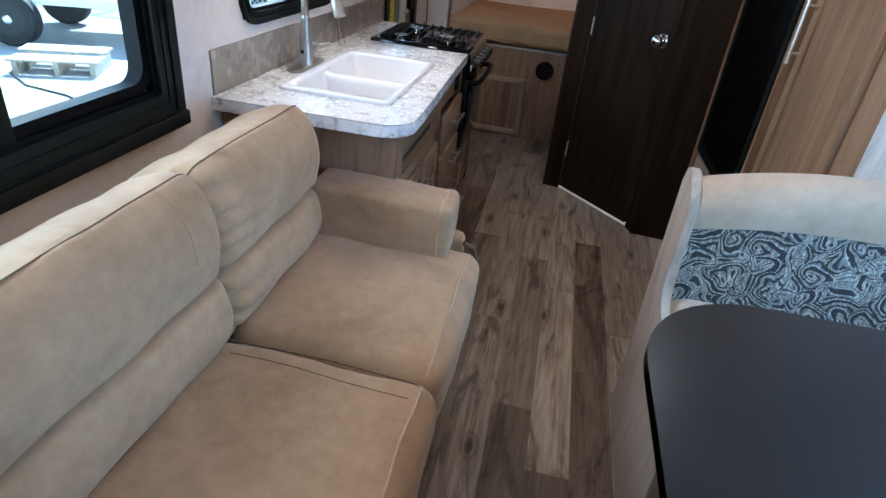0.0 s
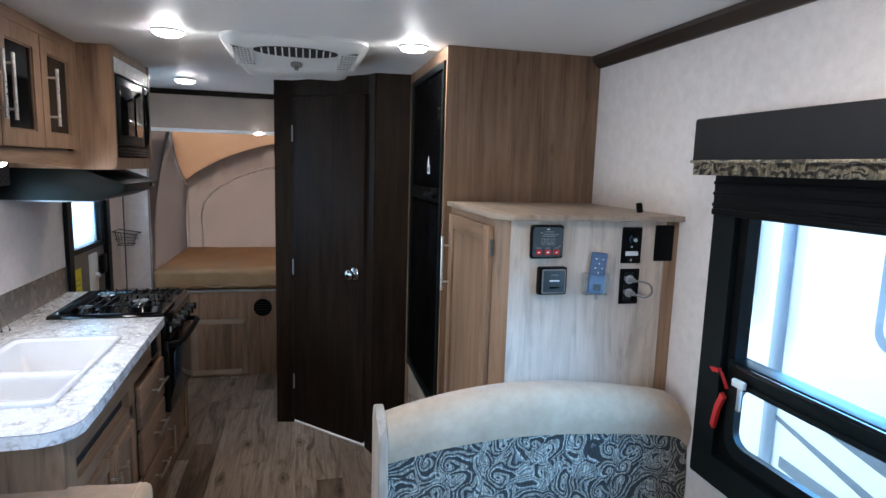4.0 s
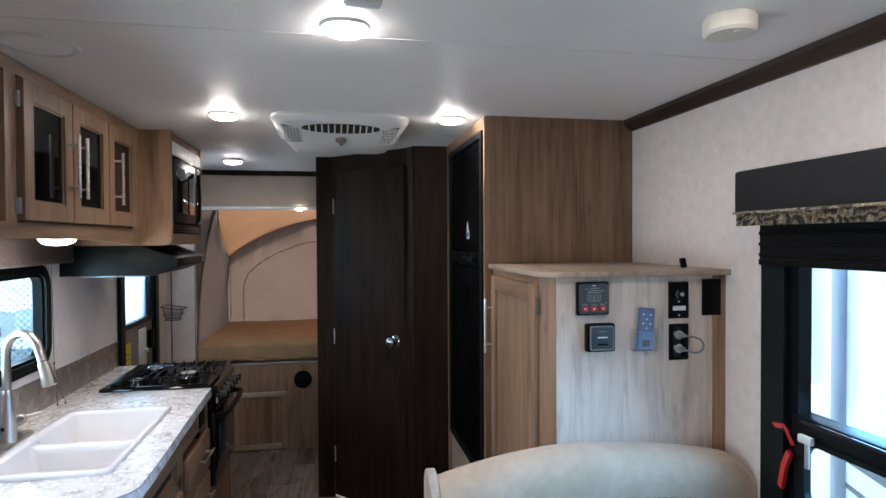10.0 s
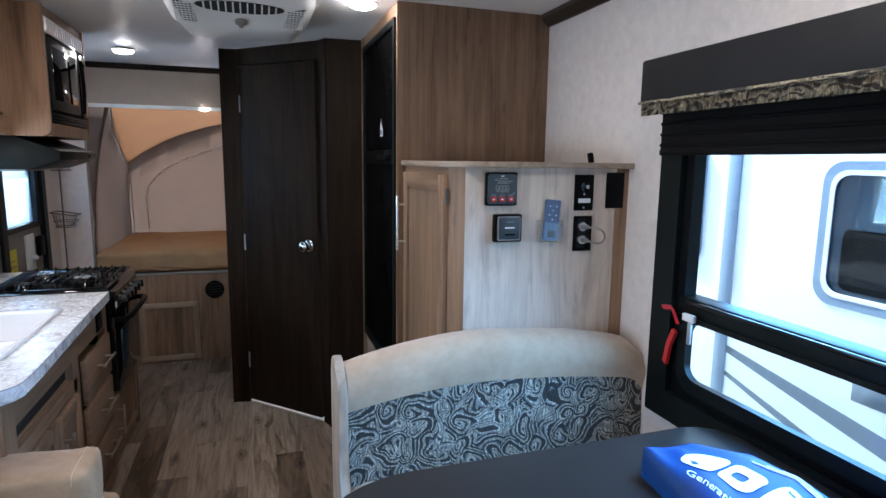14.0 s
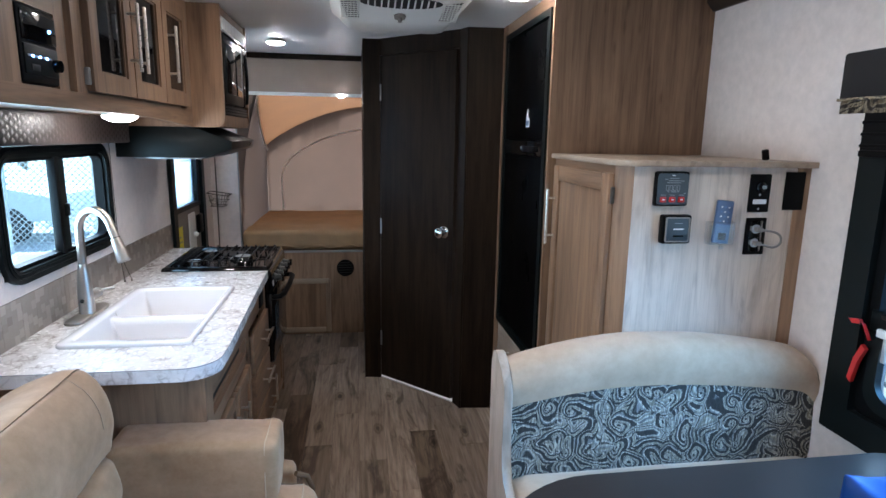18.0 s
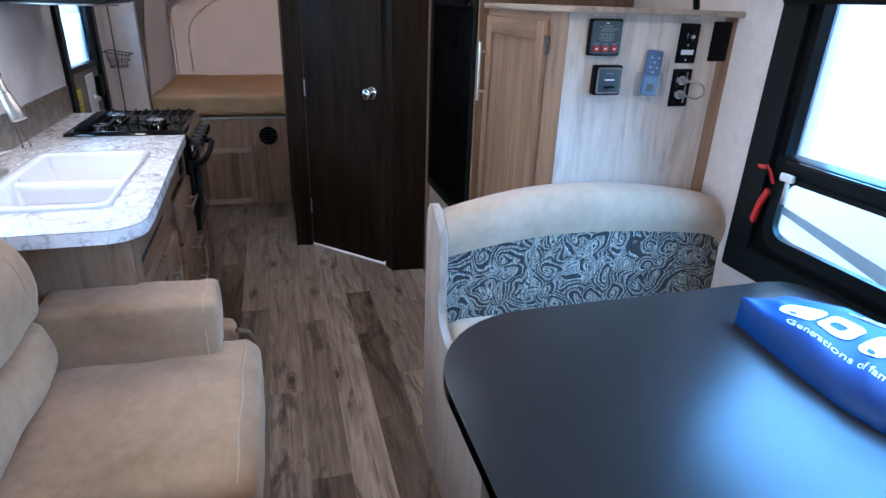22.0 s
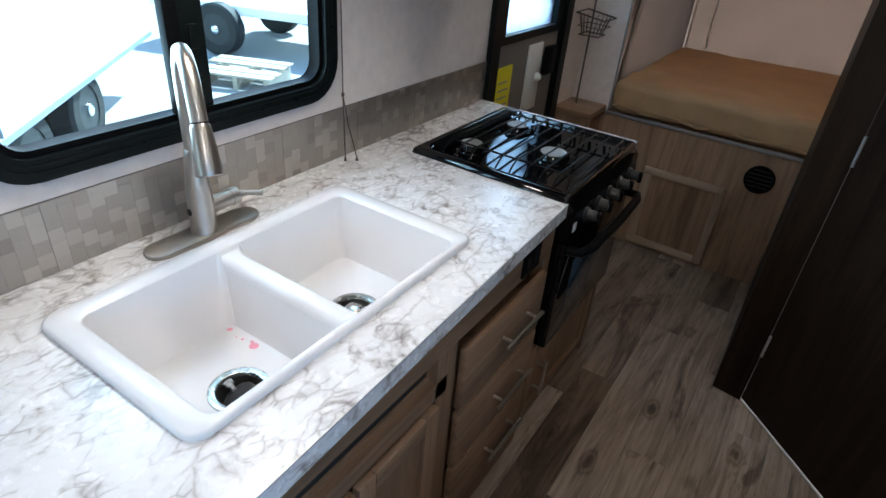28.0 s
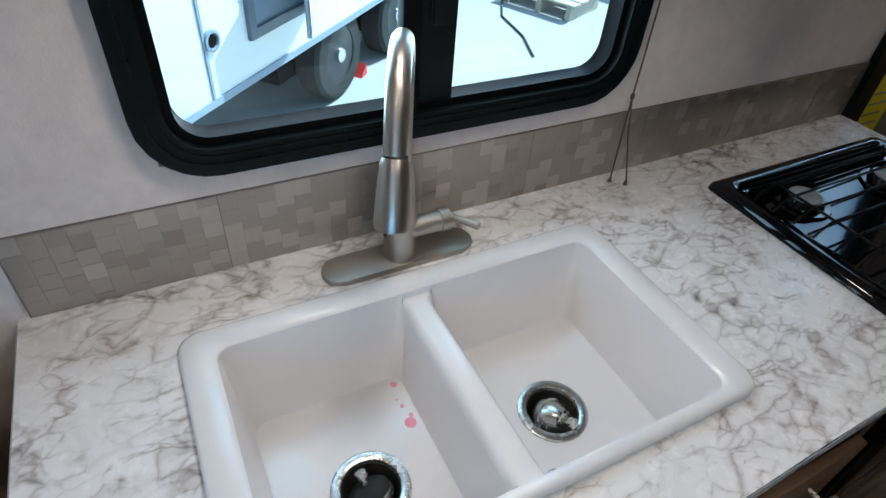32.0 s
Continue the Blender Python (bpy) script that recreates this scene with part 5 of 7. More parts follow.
part("shell", prism(prof, 2.815, 3.385, "y", 0.003), BLACK_SATIN, hood)
part("filter", box(-1.13, -0.84, 2.86, 3.34, 1.380, 1.389, 0.002), STEEL, hood)
part("switch", box(-0.7035, -0.698, 3.25, 3.31, 1.436, 1.454, 0.002), BLACK_GLOSS, hood)

ov = thing("overhead_cabinet", "oak overhead kitchen cabinet with smoked glass doors", "cabinet")
OX = -0.855
part("body", box(LX, OX - 0.02, 0.55, 2.80, 1.556, 2.03), OAK_Y, ov)
part("bottom_rail", prism([(0.55, 1.552), (2.10, 1.552), (2.35, 1.546), (2.60, 1.534), (2.80, 1.522), (2.80, 1.596), (0.55, 1.596)], OX - 0.02, OX, "x"), OAK_Y, ov)
part("top_rail", box(OX - 0.02, OX, 0.55, 2.80, 1.996, 2.034), OAK_Y, ov)
for y0, y1 in ((1.745, 1.800), (2.712, 2.80), (1.46, 1.49)):
    part("stile", box(OX - 0.02, OX, y0, y1, 1.596, 1.996), OAK, ov)
part("cubby_floor", box(OX - 0.02, OX, 1.49, 1.66, 1.765, 1.80), OAK_Y, ov)
part("cubby_stile", box(OX - 0.02, OX, 1.655, 1.70, 1.596, 1.996), OAK, ov)
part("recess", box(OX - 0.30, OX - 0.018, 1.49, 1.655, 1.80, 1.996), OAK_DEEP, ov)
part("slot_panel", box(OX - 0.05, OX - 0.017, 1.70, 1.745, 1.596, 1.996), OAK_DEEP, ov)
part("face_panel", box(OX - 0.02, OX, 0.55, 1.46, 1.596, 1.996), OAK, ov)
for k in range(3):
    y0, y1 = 1.803 + k * 0.3035, 1.803 + k * 0.3035 + 0.297
    z0, z1, rail, fx = 1.602, 1.985, 0.052, OX
    dr = part("door", ring([(y0, z0), (y1, z0), (y1, z1), (y0, z1)], [(y0 + rail, z0 + rail), (y1 - rail, z0 + rail), (y1 - rail, z1 - rail), (y0 + rail, z1 - rail)], fx, fx + 0.019, "x"), OAK, ov)
    part("bead", ring([(y0 + rail, z0 + rail), (y1 - rail, z0 + rail), (y1 - rail, z1 - rail), (y0 + rail, z1 - rail)], [(y0 + rail + 0.006, z0 + rail + 0.006), (y1 - rail - 0.006, z0 + rail + 0.006), (y1 - rail - 0.006, z1 - rail - 0.006), (y0 + rail + 0.006, z1 - rail - 0.006)], fx + 0.003, fx + 0.013, "x"), OAK_DEEP, dr)
    part("pane", box(fx + 0.006, fx + 0.009, y0 + rail, y1 - rail, z0 + rail, z1 - rail), BLACK_GLOSS, dr, "smoked dark glass")
    hy = y1 - 0.028 if k == 0 else y0 + 0.028
    if k == 2:
        hy = y0 + 0.05
    bar_handle(dr, (fx + 0.019, hy, 1.68), (fx + 0.019, hy, 1.88), (1, 0, 0))
    if k == 0:
        for z in (1.64, 1.93):
            part("hinge", box(fx, fx + 0.012, 1.790, 1.803, z - 0.022, z + 0.022, 0.002), STEEL, dr)
part("light_rail", box(OX - 0.06, OX - 0.02, 0.55, 2.80, 1.553, 1.558), OAK_Y, ov)
mc = thing("microwave_cabinet", "oak cabinet surround for the microwave", "cabinet")
MX = -0.722
part("side_panel", prism(rounded(LX, MX, 1.522, 2.034, 0.035, 5, (0, 1, 0, 0)), 2.802, 2.820, "y"), OAK, mc)
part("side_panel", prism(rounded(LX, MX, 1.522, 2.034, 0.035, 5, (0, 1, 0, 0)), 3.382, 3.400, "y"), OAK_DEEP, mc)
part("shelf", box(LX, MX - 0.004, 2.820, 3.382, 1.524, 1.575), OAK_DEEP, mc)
part("top_board", box(LX, MX - 0.01, 2.820, 3.382, 2.0, 2.034), OAK, mc)
mw = thing("microwave", "black built-in microwave with a pale vent grille on top", "microwave")
part("case", box(LX + 0.02, MX - 0.02, 2.824, 3.378, 1.576, 1.998), BLACK, mw)
md = part("door", box(MX - 0.02, MX + 0.004, 2.832, 3.25, 1.628, 1.92, 0.006), BLACK_SATIN, mw, "black microwave door")
part("door_window", box(MX + 0.003, MX + 0.0058, 2.875, 3.205, 1.672, 1.885, 0.002), BLACK_GLOSS, md, "glossy dark door window")
chin = part("lower_vent", box(MX - 0.03, MX - 0.008, 2.832, 3.372, 1.578, 1.624, 0.003), BLACK, mw, "black lower vent")
for k in range(3):
    part("slat", box(MX - 0.009, MX - 0.002, 2.840, 3.364, 1.584 + k * 0.013, 1.590 + k * 0.013, 0.001), BLACK_SATIN, chin)
part("keypad", box(MX - 0.02, MX + 0.003, 3.256, 3.372, 1.628, 1.92, 0.006), BLACK_GLOSS, mw)
part("door_handle", tube([(MX + 0.02, 3.235, 1.64), (MX + 0.026, 3.235, 1.76), (MX + 0.02, 3.235, 1.88)], 0.008, 10), BLACK, mw)
gr = part("vent_grille", box(MX - 0.02, MX - 0.004, 2.832, 3.372, 1.932, 1.994), WHITE, mw, "pale slotted vent grille")
for k in range(16):
    part("slat", box(MX - 0.004, MX + 0.003, 2.840 + k * 0.033, 2.860 + k * 0.033, 1.938, 1.988, 0.002), WHITE, gr)
part("trim_strip", box(MX - 0.01, MX + 0.006, 2.832, 3.372, 1.922, 1.931, 0.002), CHROME, mw)

au = thing("stereo", "black car-style stereo with blue lit buttons in the overhead cabinet", "stereo")
part("faceplate", box(OX - 0.05, OX + 0.004, 1.492, 1.650, 1.600, 1.762, 0.006), BLACK, au)
part("disc_panel", box(OX + 0.002, OX + 0.009, 1.500, 1.642, 1.688, 1.752, 0.012, 3), BLACK_GLOSS, au)
part("button_panel", box(OX + 0.002, OX + 0.008, 1.500, 1.642, 1.618, 1.682, 0.004), BLACK_SATIN, au)
for k in range(7):
    part("button", box(OX + 0.008, OX + 0.0095, 1.510 + k * 0.015, 1.519 + k * 0.015, 1.655, 1.660, 0.001), LED_BLUE if k % 2 else GREY_PRINT, au)
part("volume_knob", lathe([(0.015, 0), (0.014, 0.012), (0, 0.013)], 20, pose(OX + 0.008, 1.626, 1.645, 0, 90)), BLACK_GLOSS, au)
part("power_light", lathe([(0.004, 0), (0.003, 0.002), (0, 0.002)], 10, pose(OX + 0.009, 1.610, 1.718, 0, 90)), LED_BLUE, au)
part("port", box(OX + 0.008, OX + 0.010, 1.520, 1.555, 1.626, 1.640, 0.001), DARK_SLOT, au)

# embossed valance over the sink window and the shade cord
va = thing("window_valance", "dark brown embossed leather valance over the sink window", "valance")
part("board", box(LX, LX + 0.085, 1.84, 2.752, 1.452, 1.555, 0.004), VALANCE, va)
bm = bmesh.new()
for i in range(44):
    for j in range(4):
        y, z = 1.855 + i * 0.0205, 1.468 + j * 0.024 + (0.012 if i % 2 else 0)
        if z < 1.545:
            v = [bm.verts.new(p) for p in ((LX + 0.0852, y - 0.009, z), (LX + 0.0852, y, z - 0.010), (LX + 0.0852, y + 0.009, z), (LX + 0.0852, y, z + 0.010))]
            top = bm.verts.new((LX + 0.0866, y, z))
            for a in range(4):
                bm.faces.new((v[a], v[(a + 1) % 4], top))
tagged(part("embossing", bm, VALANCE, va, "raised diamond embossing", 20), kind="stuff")
cdd = thing("shade_cord", "thin brown shade cord hanging beside the sink window", "cord")
part("cord", tube([(LX + 0.012, 2.720, 1.46), (LX + 0.013, 2.722, 1.2), (LX + 0.015, 2.722, 1.03), (LX + 0.02, 2.720, 0.93), (LX + 0.03, 2.712, 0.862)], 0.0016, 6), CORD, cdd)
part("cord_loop", tube([(LX + 0.015, 2.722, 1.03), (LX + 0.02, 2.735, 0.95), (LX + 0.035, 2.738, 0.90), (LX + 0.05, 2.735, 0.864)], 0.0014, 6), CORD, cdd)
part("knot", lathe([(0, -0.008), (0.004, -0.004), (0.004, 0.004), (0, 0.008)], 8, pose(LX + 0.015, 2.722, 1.03)), CORD, cdd)
for x, y in ((0.03, 2.712), (0.05, 2.735)):
    part("tassel", lathe([(0.0015, 0.012), (0.003, 0.006), (0.0045, 0), (0, 0)], 8, pose(LX + x, y, 0.8555)), CORD, cdd)

# steel mosaic splashback: many small squares proud of a backing
sp = thing("backsplash", "brushed steel mosaic backsplash behind the counter", "backsplash", kind="structure")
part("backing", box(LX, LX + 0.003, 1.715, 3.478, 0.8555, 0.992), JOINT, sp)
random.seed(11)
PITCH, TALL = 0.0268, 0.1345
near, far_bm = {}, bmesh.new()
for i in range(66):
    y = 1.717 + i * PITCH + (0.0010 if i % 10 == 0 else 0.0)
    cuts = [0.0] + [0.0269 * (k + (0.5 if i % 2 else 1.0)) for k in range(5)]
    cuts = [c for c in cuts if c < TALL - 0.004] + [TALL]
    for a, b in zip(cuts, cuts[1:]):
        w, h = round(PITCH - (0.0013 if i % 10 == 0 else 0.0003), 5), round(b - a - 0.0003, 5)
        if y > 2.95:
            box(LX + 0.003, LX + 0.0045 + random.random() * 0.0004, y, y + w, 0.8565 + a, 0.8565 + a + h, bm=far_bm)
            continue
        if (w, h) not in near:
            near[w, h] = finish(box(0, 0.0015, 0, w, 0, h), "tile", TILE)
        t = new("tile", near[w, h])
        t.parent = sp
        t.matrix_basis = pose(LX + 0.003 + random.random() * 0.0003, y, 0.8565 + a, 0, random.uniform(-0.5, 0.5), random.uniform(-0.5, 0.5))
tagged(part("tile_rest", far_bm, TILE, sp), kind="stuff")


# ---- sofa ----
so = thing("sofa", "tan microsuede two-seat sofa with split back cushions", "sofa")
part("base", put(pillow(0.78, 1.62, 0.27, 0.03, n=8, lumps=0.002, seed=1), pose(-0.74, 0.99, 0.175)), SUEDE, so, sharp=80)
part("plinth", box(-1.10, -0.40, 0.22, 1.76, 0.0, 0.05), BLACK, so)
for k, (y0, y1) in enumerate(((0.47, 1.098), (1.098, 1.735))):
    bm = put(pillow(0.557, y1 - y0 - 0.004, 0.20, 0.050, (0.010, 0.0, 0.014), 22, 0.006, k + 2), pose(-0.5615, (y0 + y1) / 2, 0.380, 0, 1.5))
    skin = BVHTree.FromBMesh(bm)
    c = part("seat_cushion", bm, SUEDE, so, sharp=80)
    part("side_welt", tube([(-0.80, y1 - 0.018, 0.474), (-0.55, y1 - 0.016, 0.478), (-0.335, y1 - 0.018, 0.467)], 0.0024, 6), PIPING, c)
    part("front_welt", tube([(-0.286, y0 + 0.04, 0.300), (-0.277, (y0 + y1) / 2, 0.300), (-0.286, y1 - 0.04, 0.300)], 0.0024, 6), PIPING, c)
    over = [(-0.322 + 0.003 * math.sin(q), y0 + 0.020 + (y1 - y0 - 0.040) * q / 16) for q in range(17)]
    if k == 0:
        across = [(-0.77 + 0.43 * q / 12, y1 - 0.072 - 0.010 * q / 12) for q in range(13)]
        part("stitching", tube([(x, y, 0.0004 + skin.ray_cast(Vector((x, y, 1.0)), Vector((0, 0, -1)))[0].z) for x, y in across], 0.0012, 5), PIPING, c)
    part("piping", tube([(x, y, 0.0012 + skin.ray_cast(Vector((x, y, 1.0)), Vector((0, 0, -1)))[0].z) for x, y in over], 0.0028, 6), PIPING_PALE, c, "pale stitched seam")
    BACK = [(-0.835, 0.45), (-0.792, 0.50), (-0.776, 0.55), (-0.786, 0.61), (-0.803, 0.642), (-0.850, 0.657), (-0.803, 0.671), (-0.793, 0.71), (-0.785, 0.76), (-0.793, 0.82), (-0.815, 0.868), (-0.845, 0.898), (-0.862, 0.905), (-0.90, 0.903), (-0.95, 0.886), (-1.01, 0.858), (-1.045, 0.828), (-1.07, 0.77), (-1.08, 0.60), (-1.08, 0.45)]


def spline(pts, n):
    """Points eased through the given ones, n to a stretch."""
    out = []
    for k in range(len(pts) - 1):
        p0, p1, p2, p3 = (Vector(pts[max(0, min(len(pts) - 1, k + d))]) for d in (-1, 0, 1, 2))
        for q in range(n):
            u = q / n
            out.append(tuple(0.5 * (2 * p1 + (p2 - p0) * u + (2 * p0 - 5 * p1 + 4 * p2 - p3) * u * u + (3 * p1 - p0 - 3 * p2 + p3) * u ** 3)))
    return out + [pts[-1]]


def back_loft(y0, y1, seed):
    """A sofa back drawn along y from its section, rounded and gathered into folds at both ends."""
    bm = bmesh.new()
    fine = 5
    prof = spline(BACK, fine)
    cols, n, r = [], 70, 0.050
    for k in range(n + 1):
        u = k / n
        y = y0 + (y1 - y0) * (0.5 - 0.5 * math.cos(math.pi * u))
        edge = min(y - y0, y1 - y)
        e = min(1.0, edge / r)
        pull = r * (1 - math.sqrt(max(0.0, 1 - (1 - e) ** 2)))
        col = []
        for i, (x, z) in enumerate(prof):
            c = Vector((-0.945, 0, 0.66)) - Vector((x, 0, z))
            p = Vector((x, y, z)) + c.normalized() * min(pull, c.length * 0.8) * (0.8 if i < 13 * fine else 0.45)
            w = noise.noise_vector(Vector((x * 6, y * 7, z * 6 + seed * 5))) * 0.009
            if i < 12 * fine:
                gap = y - y0
                near = max(0.0, 1 - gap / 0.16) * min(1.0, gap / 0.015) * (1.0 if seed == 2 else 0.25)
                puff = abs(math.sin(z * 58 + gap * 6 + 1.2 * noise.noise(Vector((y * 7, z * 5, seed))))) ** 0.6
                w += Vector((1, 0, 0)) * near * 0.036 * (puff - 0.75)
            if i in (5 * fine, 12 * fine):
                w *= 0.3
            col.append(bm.verts.new(p + w))
        cols.append(col)
    for p, q in zip(cols, cols[1:]):
        for i in range(len(p)):
            bm.faces.new((p[i], p[(i + 1) % len(p)], q[(i + 1) % len(p)], q[i]))
    bm.faces.new(cols[0])
    bm.faces.new(cols[-1])
    seam = [c[12 * fine].co + Vector((0.001, 0, 0.0012)) for c in cols[5:-5]]
    crease = [c[5 * fine].co + Vector((0.002, 0, 0)) for c in cols[4:-4]]
    stitch = [cols[51][i].co + Vector((0.0016, 0, 0.0008)) for i in range(8 * fine, 12 * fine)]
    return bm, [tuple(p) for p in seam], [tuple(p) for p in crease], [tuple(p) for p in stitch]


for k, (y0, y1) in enumerate(((0.40, 1.088), (1.080, 1.632))):
    bm, seam, crease, stitch = back_loft(y0, y1, k + 1)
    b = part("back_cushion", bm, SUEDE, so, "", 85)
    # dark brown tubes also paint the shade lines of seam and crease
    part("top_seam", tube(seam, 0.0017, 6), PIPING, b)
    part("crease_line", tube(crease, 0.0022, 6), PIPING, b)
    part("stitching", tube(stitch, 0.0008, 5), SUEDE_PALE, b)
arm = part("armrest", put(pillow(0.45, 0.166, 0.194, 0.021, (0.005, 0.005, 0.005), 20, 0.005, 12), pose(-0.612, 1.704, 0.565, 0, 1.5)), SUEDE, so, sharp=80)
loop = rounded(1.704 - 0.0845, 1.704 + 0.0845, 0.559 - 0.0985, 0.559 + 0.0985, 0.022, 4)
part("end_seam", tube([(-0.414 + 0.004 * math.sin(9 * z), y, z) for y, z in loop], 0.0020, 6, None, True), PIPING_PALE, arm)
part("armrest_end", put(pillow(0.50, 0.07, 0.30, 0.03, n=8, lumps=0.002, seed=2), pose(-0.60, 1.775, 0.36)), SUEDE, so, sharp=80)
part("armrest", put(pillow(0.46, 0.20, 0.185, 0.035, (0.006, 0.004, 0.008), 14, 0.005, 13), pose(-0.605, 0.345, 0.575, 0, 1.5)), SUEDE, so, sharp=80)
part("strap", tube([(-0.345, 1.72, 0.50), (-0.315, 1.745, 0.475), (-0.300, 1.765, 0.42), (-0.305, 1.77, 0.30)], 0.008, 8), PIPING, so)

# ---- dinette ----
bo = thing("dinette_bench", "wood-framed dinette bench with suede and paisley cushions", "bench")
EX = 0.238
outline = [(1.10, 0.0), (1.690, 0.0), (1.690, 0.820)]
outline += [(1.642 + 0.048 * math.cos(radians(a)), 0.846 + 0.050 * math.sin(radians(a))) for a in range(0, 121, 15)]
outline += [(1.580, 0.868), (1.550, 0.845), (1.537, 0.815), (1.536, 0.66), (1.530, 0.60), (1.512, 0.560), (1.46, 0.535), (1.10, 0.525)]
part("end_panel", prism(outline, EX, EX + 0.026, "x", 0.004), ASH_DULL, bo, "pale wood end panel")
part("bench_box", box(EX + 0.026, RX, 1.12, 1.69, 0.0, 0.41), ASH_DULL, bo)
part("seat_cushion", put(pillow(RX - EX - 0.03, 0.47, 0.15, 0.04, (0, 0.006, 0.012), 14, 0.003, 21), pose((RX + EX) / 2 + 0.012, 1.335, 0.484)), SUEDE_PALE, bo, sharp=80)


def crest(x):
    """Top line of the backrest: low at the aisle, arched, and low again at the wall."""
    u = (x - 0.26) / (RX - 0.26)
    rise = 0.944 - 0.066 * (1 - min(1, u / 0.45)) ** 2 - 0.070 * max(0, (u - 0.45) / 0.55) ** 1.8
    return rise - 0.035 * max(0.0, (u - 0.93) / 0.07) ** 2


def backrest(z_low, top, fy, by, roll):
    """A strip of the back cushion with a rounded upper edge."""
    bm = bmesh.new()
    cols = []
    for k in range(41):
        x = EX + 0.027 + (RX - EX - 0.030) * k / 40
        zt, zl = top(x), z_low(x)
        prof = [(fy + 0.004, zl), (fy - 0.006, zl + (zt - zl) * 0.3), (fy - 0.005, zl + (zt - zl) * 0.6)]
        if roll:
            mid_y, half = (fy + by) / 2, (by - fy) / 2
            prof += [(mid_y - half * math.cos(radians(a)), zt - roll + roll * math.sin(radians(a))) for a in range(10, 171, 16)]
        else:
            prof += [(fy, zt)]
        prof += [(by, zt - roll - 0.01), (by, zl)]
        cols.append([bm.verts.new((x, y + 0.0025 * noise.noise(Vector((x * 9, z * 9, fy))), z)) for y, z in prof])
    for p, q in zip(cols, cols[1:]):
        for i in range(len(p)):
            bm.faces.new((p[i], p[(i + 1) % len(p)], q[(i + 1) % len(p)], q[i]))
    bm.faces.new(cols[0])
    bm.faces.new(cols[-1])
    return bm


mid = lambda x: crest(x) - 0.118 - 0.020 * math.sin(math.pi * min(1.0, (x - EX) / (RX - EX)))
part("back_panel", backrest(lambda x: 0.50, lambda x: mid(x) + 0.002, 1.558, 1.68, 0.0), PAISLEY, bo, "blue-grey paisley fabric panel", 60)
part("back_roll", backrest(mid, crest, 1.552, 1.685, 0.050), SUEDE_PALE, bo, "pale suede top roll", 60)

tb = thing("dinette_table", "charcoal laminate dinette table with rounded corners", "table")
TL, TR, TB, TN, TZ = 0.097, 1.182, 1.217, 0.36, 0.765
poly = [(TL + 0.24 * (1 - math.cos(radians(a))), TN + 0.24 * (1 - math.sin(radians(a)))) for a in range(0, 91, 9)]
poly += [(TR, TN)]
poly += [(TR - 0.10 * (1 - math.cos(radians(a))), TB - 0.10 * (1 - math.sin(radians(a)))) for a in range(0, 91, 10)]
poly += [(TL + 0.26 * (1 - math.sin(radians(a))), TB - 0.006 - 0.26 * (1 - math.cos(radians(a)))) for a in range(0, 91, 9)]
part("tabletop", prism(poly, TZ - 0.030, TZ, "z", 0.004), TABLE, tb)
part("edge_band", ring([(x, y) for x, y in poly], [(x + (0.6 - x) * 0.004, y + (0.85 - y) * 0.004) for x, y in poly], TZ - 0.028, TZ - 0.004, "z"), BLACK, tb)
for x, y in ((0.36, 1.00), (0.90, 1.00)):
    part("leg", lathe([(0.028, 0.03), (0.028, TZ - 0.03)], 20, pose(x, y - 0.12, 0)), BLACK, tb)
    part("leg_base", lathe([(0.085, 0.0), (0.085, 0.008), (0.05, 0.02), (0.032, 0.05), (0, 0.05)], 24, pose(x, y - 0.12, 0)), BLACK, tb)

# packed blue bag with white print, lying on the table
bag = thing("blue_bag", "bright blue vinyl pouch with white print, lying on the table", "bag", at=(0.95, 0.82, TZ + 0.0005))
NEAR_SIDE = [(-0.122, 0.225), (-0.133, 0.130), (-0.147, 0.020), (-0.153, -0.090), (-0.140, -0.165), (-0.065, -0.199), (0.100, -0.232)]
FAR_SIDE = [(-0.108, 0.232), (0.015, 0.225), (0.105, 0.140), (0.135, 0.045), (0.132, -0.060), (0.127, -0.145), (0.125, -0.220)]
RISE = (0.056, 0.069, 0.072, 0.071, 0.064, 0.042, 0.008)


def along(vals, s):
    """A smooth value between evenly spaced ones, s from 0 to 1."""
    f = min(max(s, 0.0), 1.0) * (len(vals) - 1)
    k = min(int(f), len(vals) - 2)
    w = f - k
    w = w * w * (3 - 2 * w) * 0.4 + w * 0.6
    return vals[k] * (1 - w) + vals[k + 1] * w


def bag_top(s, v):
    """Upper skin of the bag: s from its far end to its tail, v from the room side to the window side."""
    x = along([p[0] for p in NEAR_SIDE], s) * (1 - v) + along([p[0] for p in FAR_SIDE], s) * v
    y = along([p[1] for p in NEAR_SIDE], s) * (1 - v) + along([p[1] for p in FAR_SIDE], s) * v
    e = max(0.0, 1 - abs(2 * v - 1) ** 4.5) ** 0.62
    w = 0.004 * math.sin(9 * s + 5 * v) + 0.020 * (0.35 - abs(noise.noise(Vector((s * 4.5, v * 2.2 + s * 2.5, 3.7))))) * (1.3 - v)
    w += 0.010 * max(0, s - 0.62) * math.sin(26 * v + 30 * s)
    dent = -0.014 * math.exp(-((s - 0.80) / 0.035) ** 2) * (0.4 + 0.6 * v)
    lean = 0.012 * (v - 0.5)
    return Vector((x, y, 0.003 + e * (along(RISE, s) + w + dent + lean)))


bm = bmesh.new()
NU, NV = 48, 26
skin = [[bm.verts.new(bag_top(i / NU, 0.5 - 0.5 * math.cos(math.pi * j / NV))) for j in range(NV + 1)] for i in range(NU + 1)]
under = [[bm.verts.new((v.co.x, v.co.y, 0.0004)) for v in row] for row in skin]
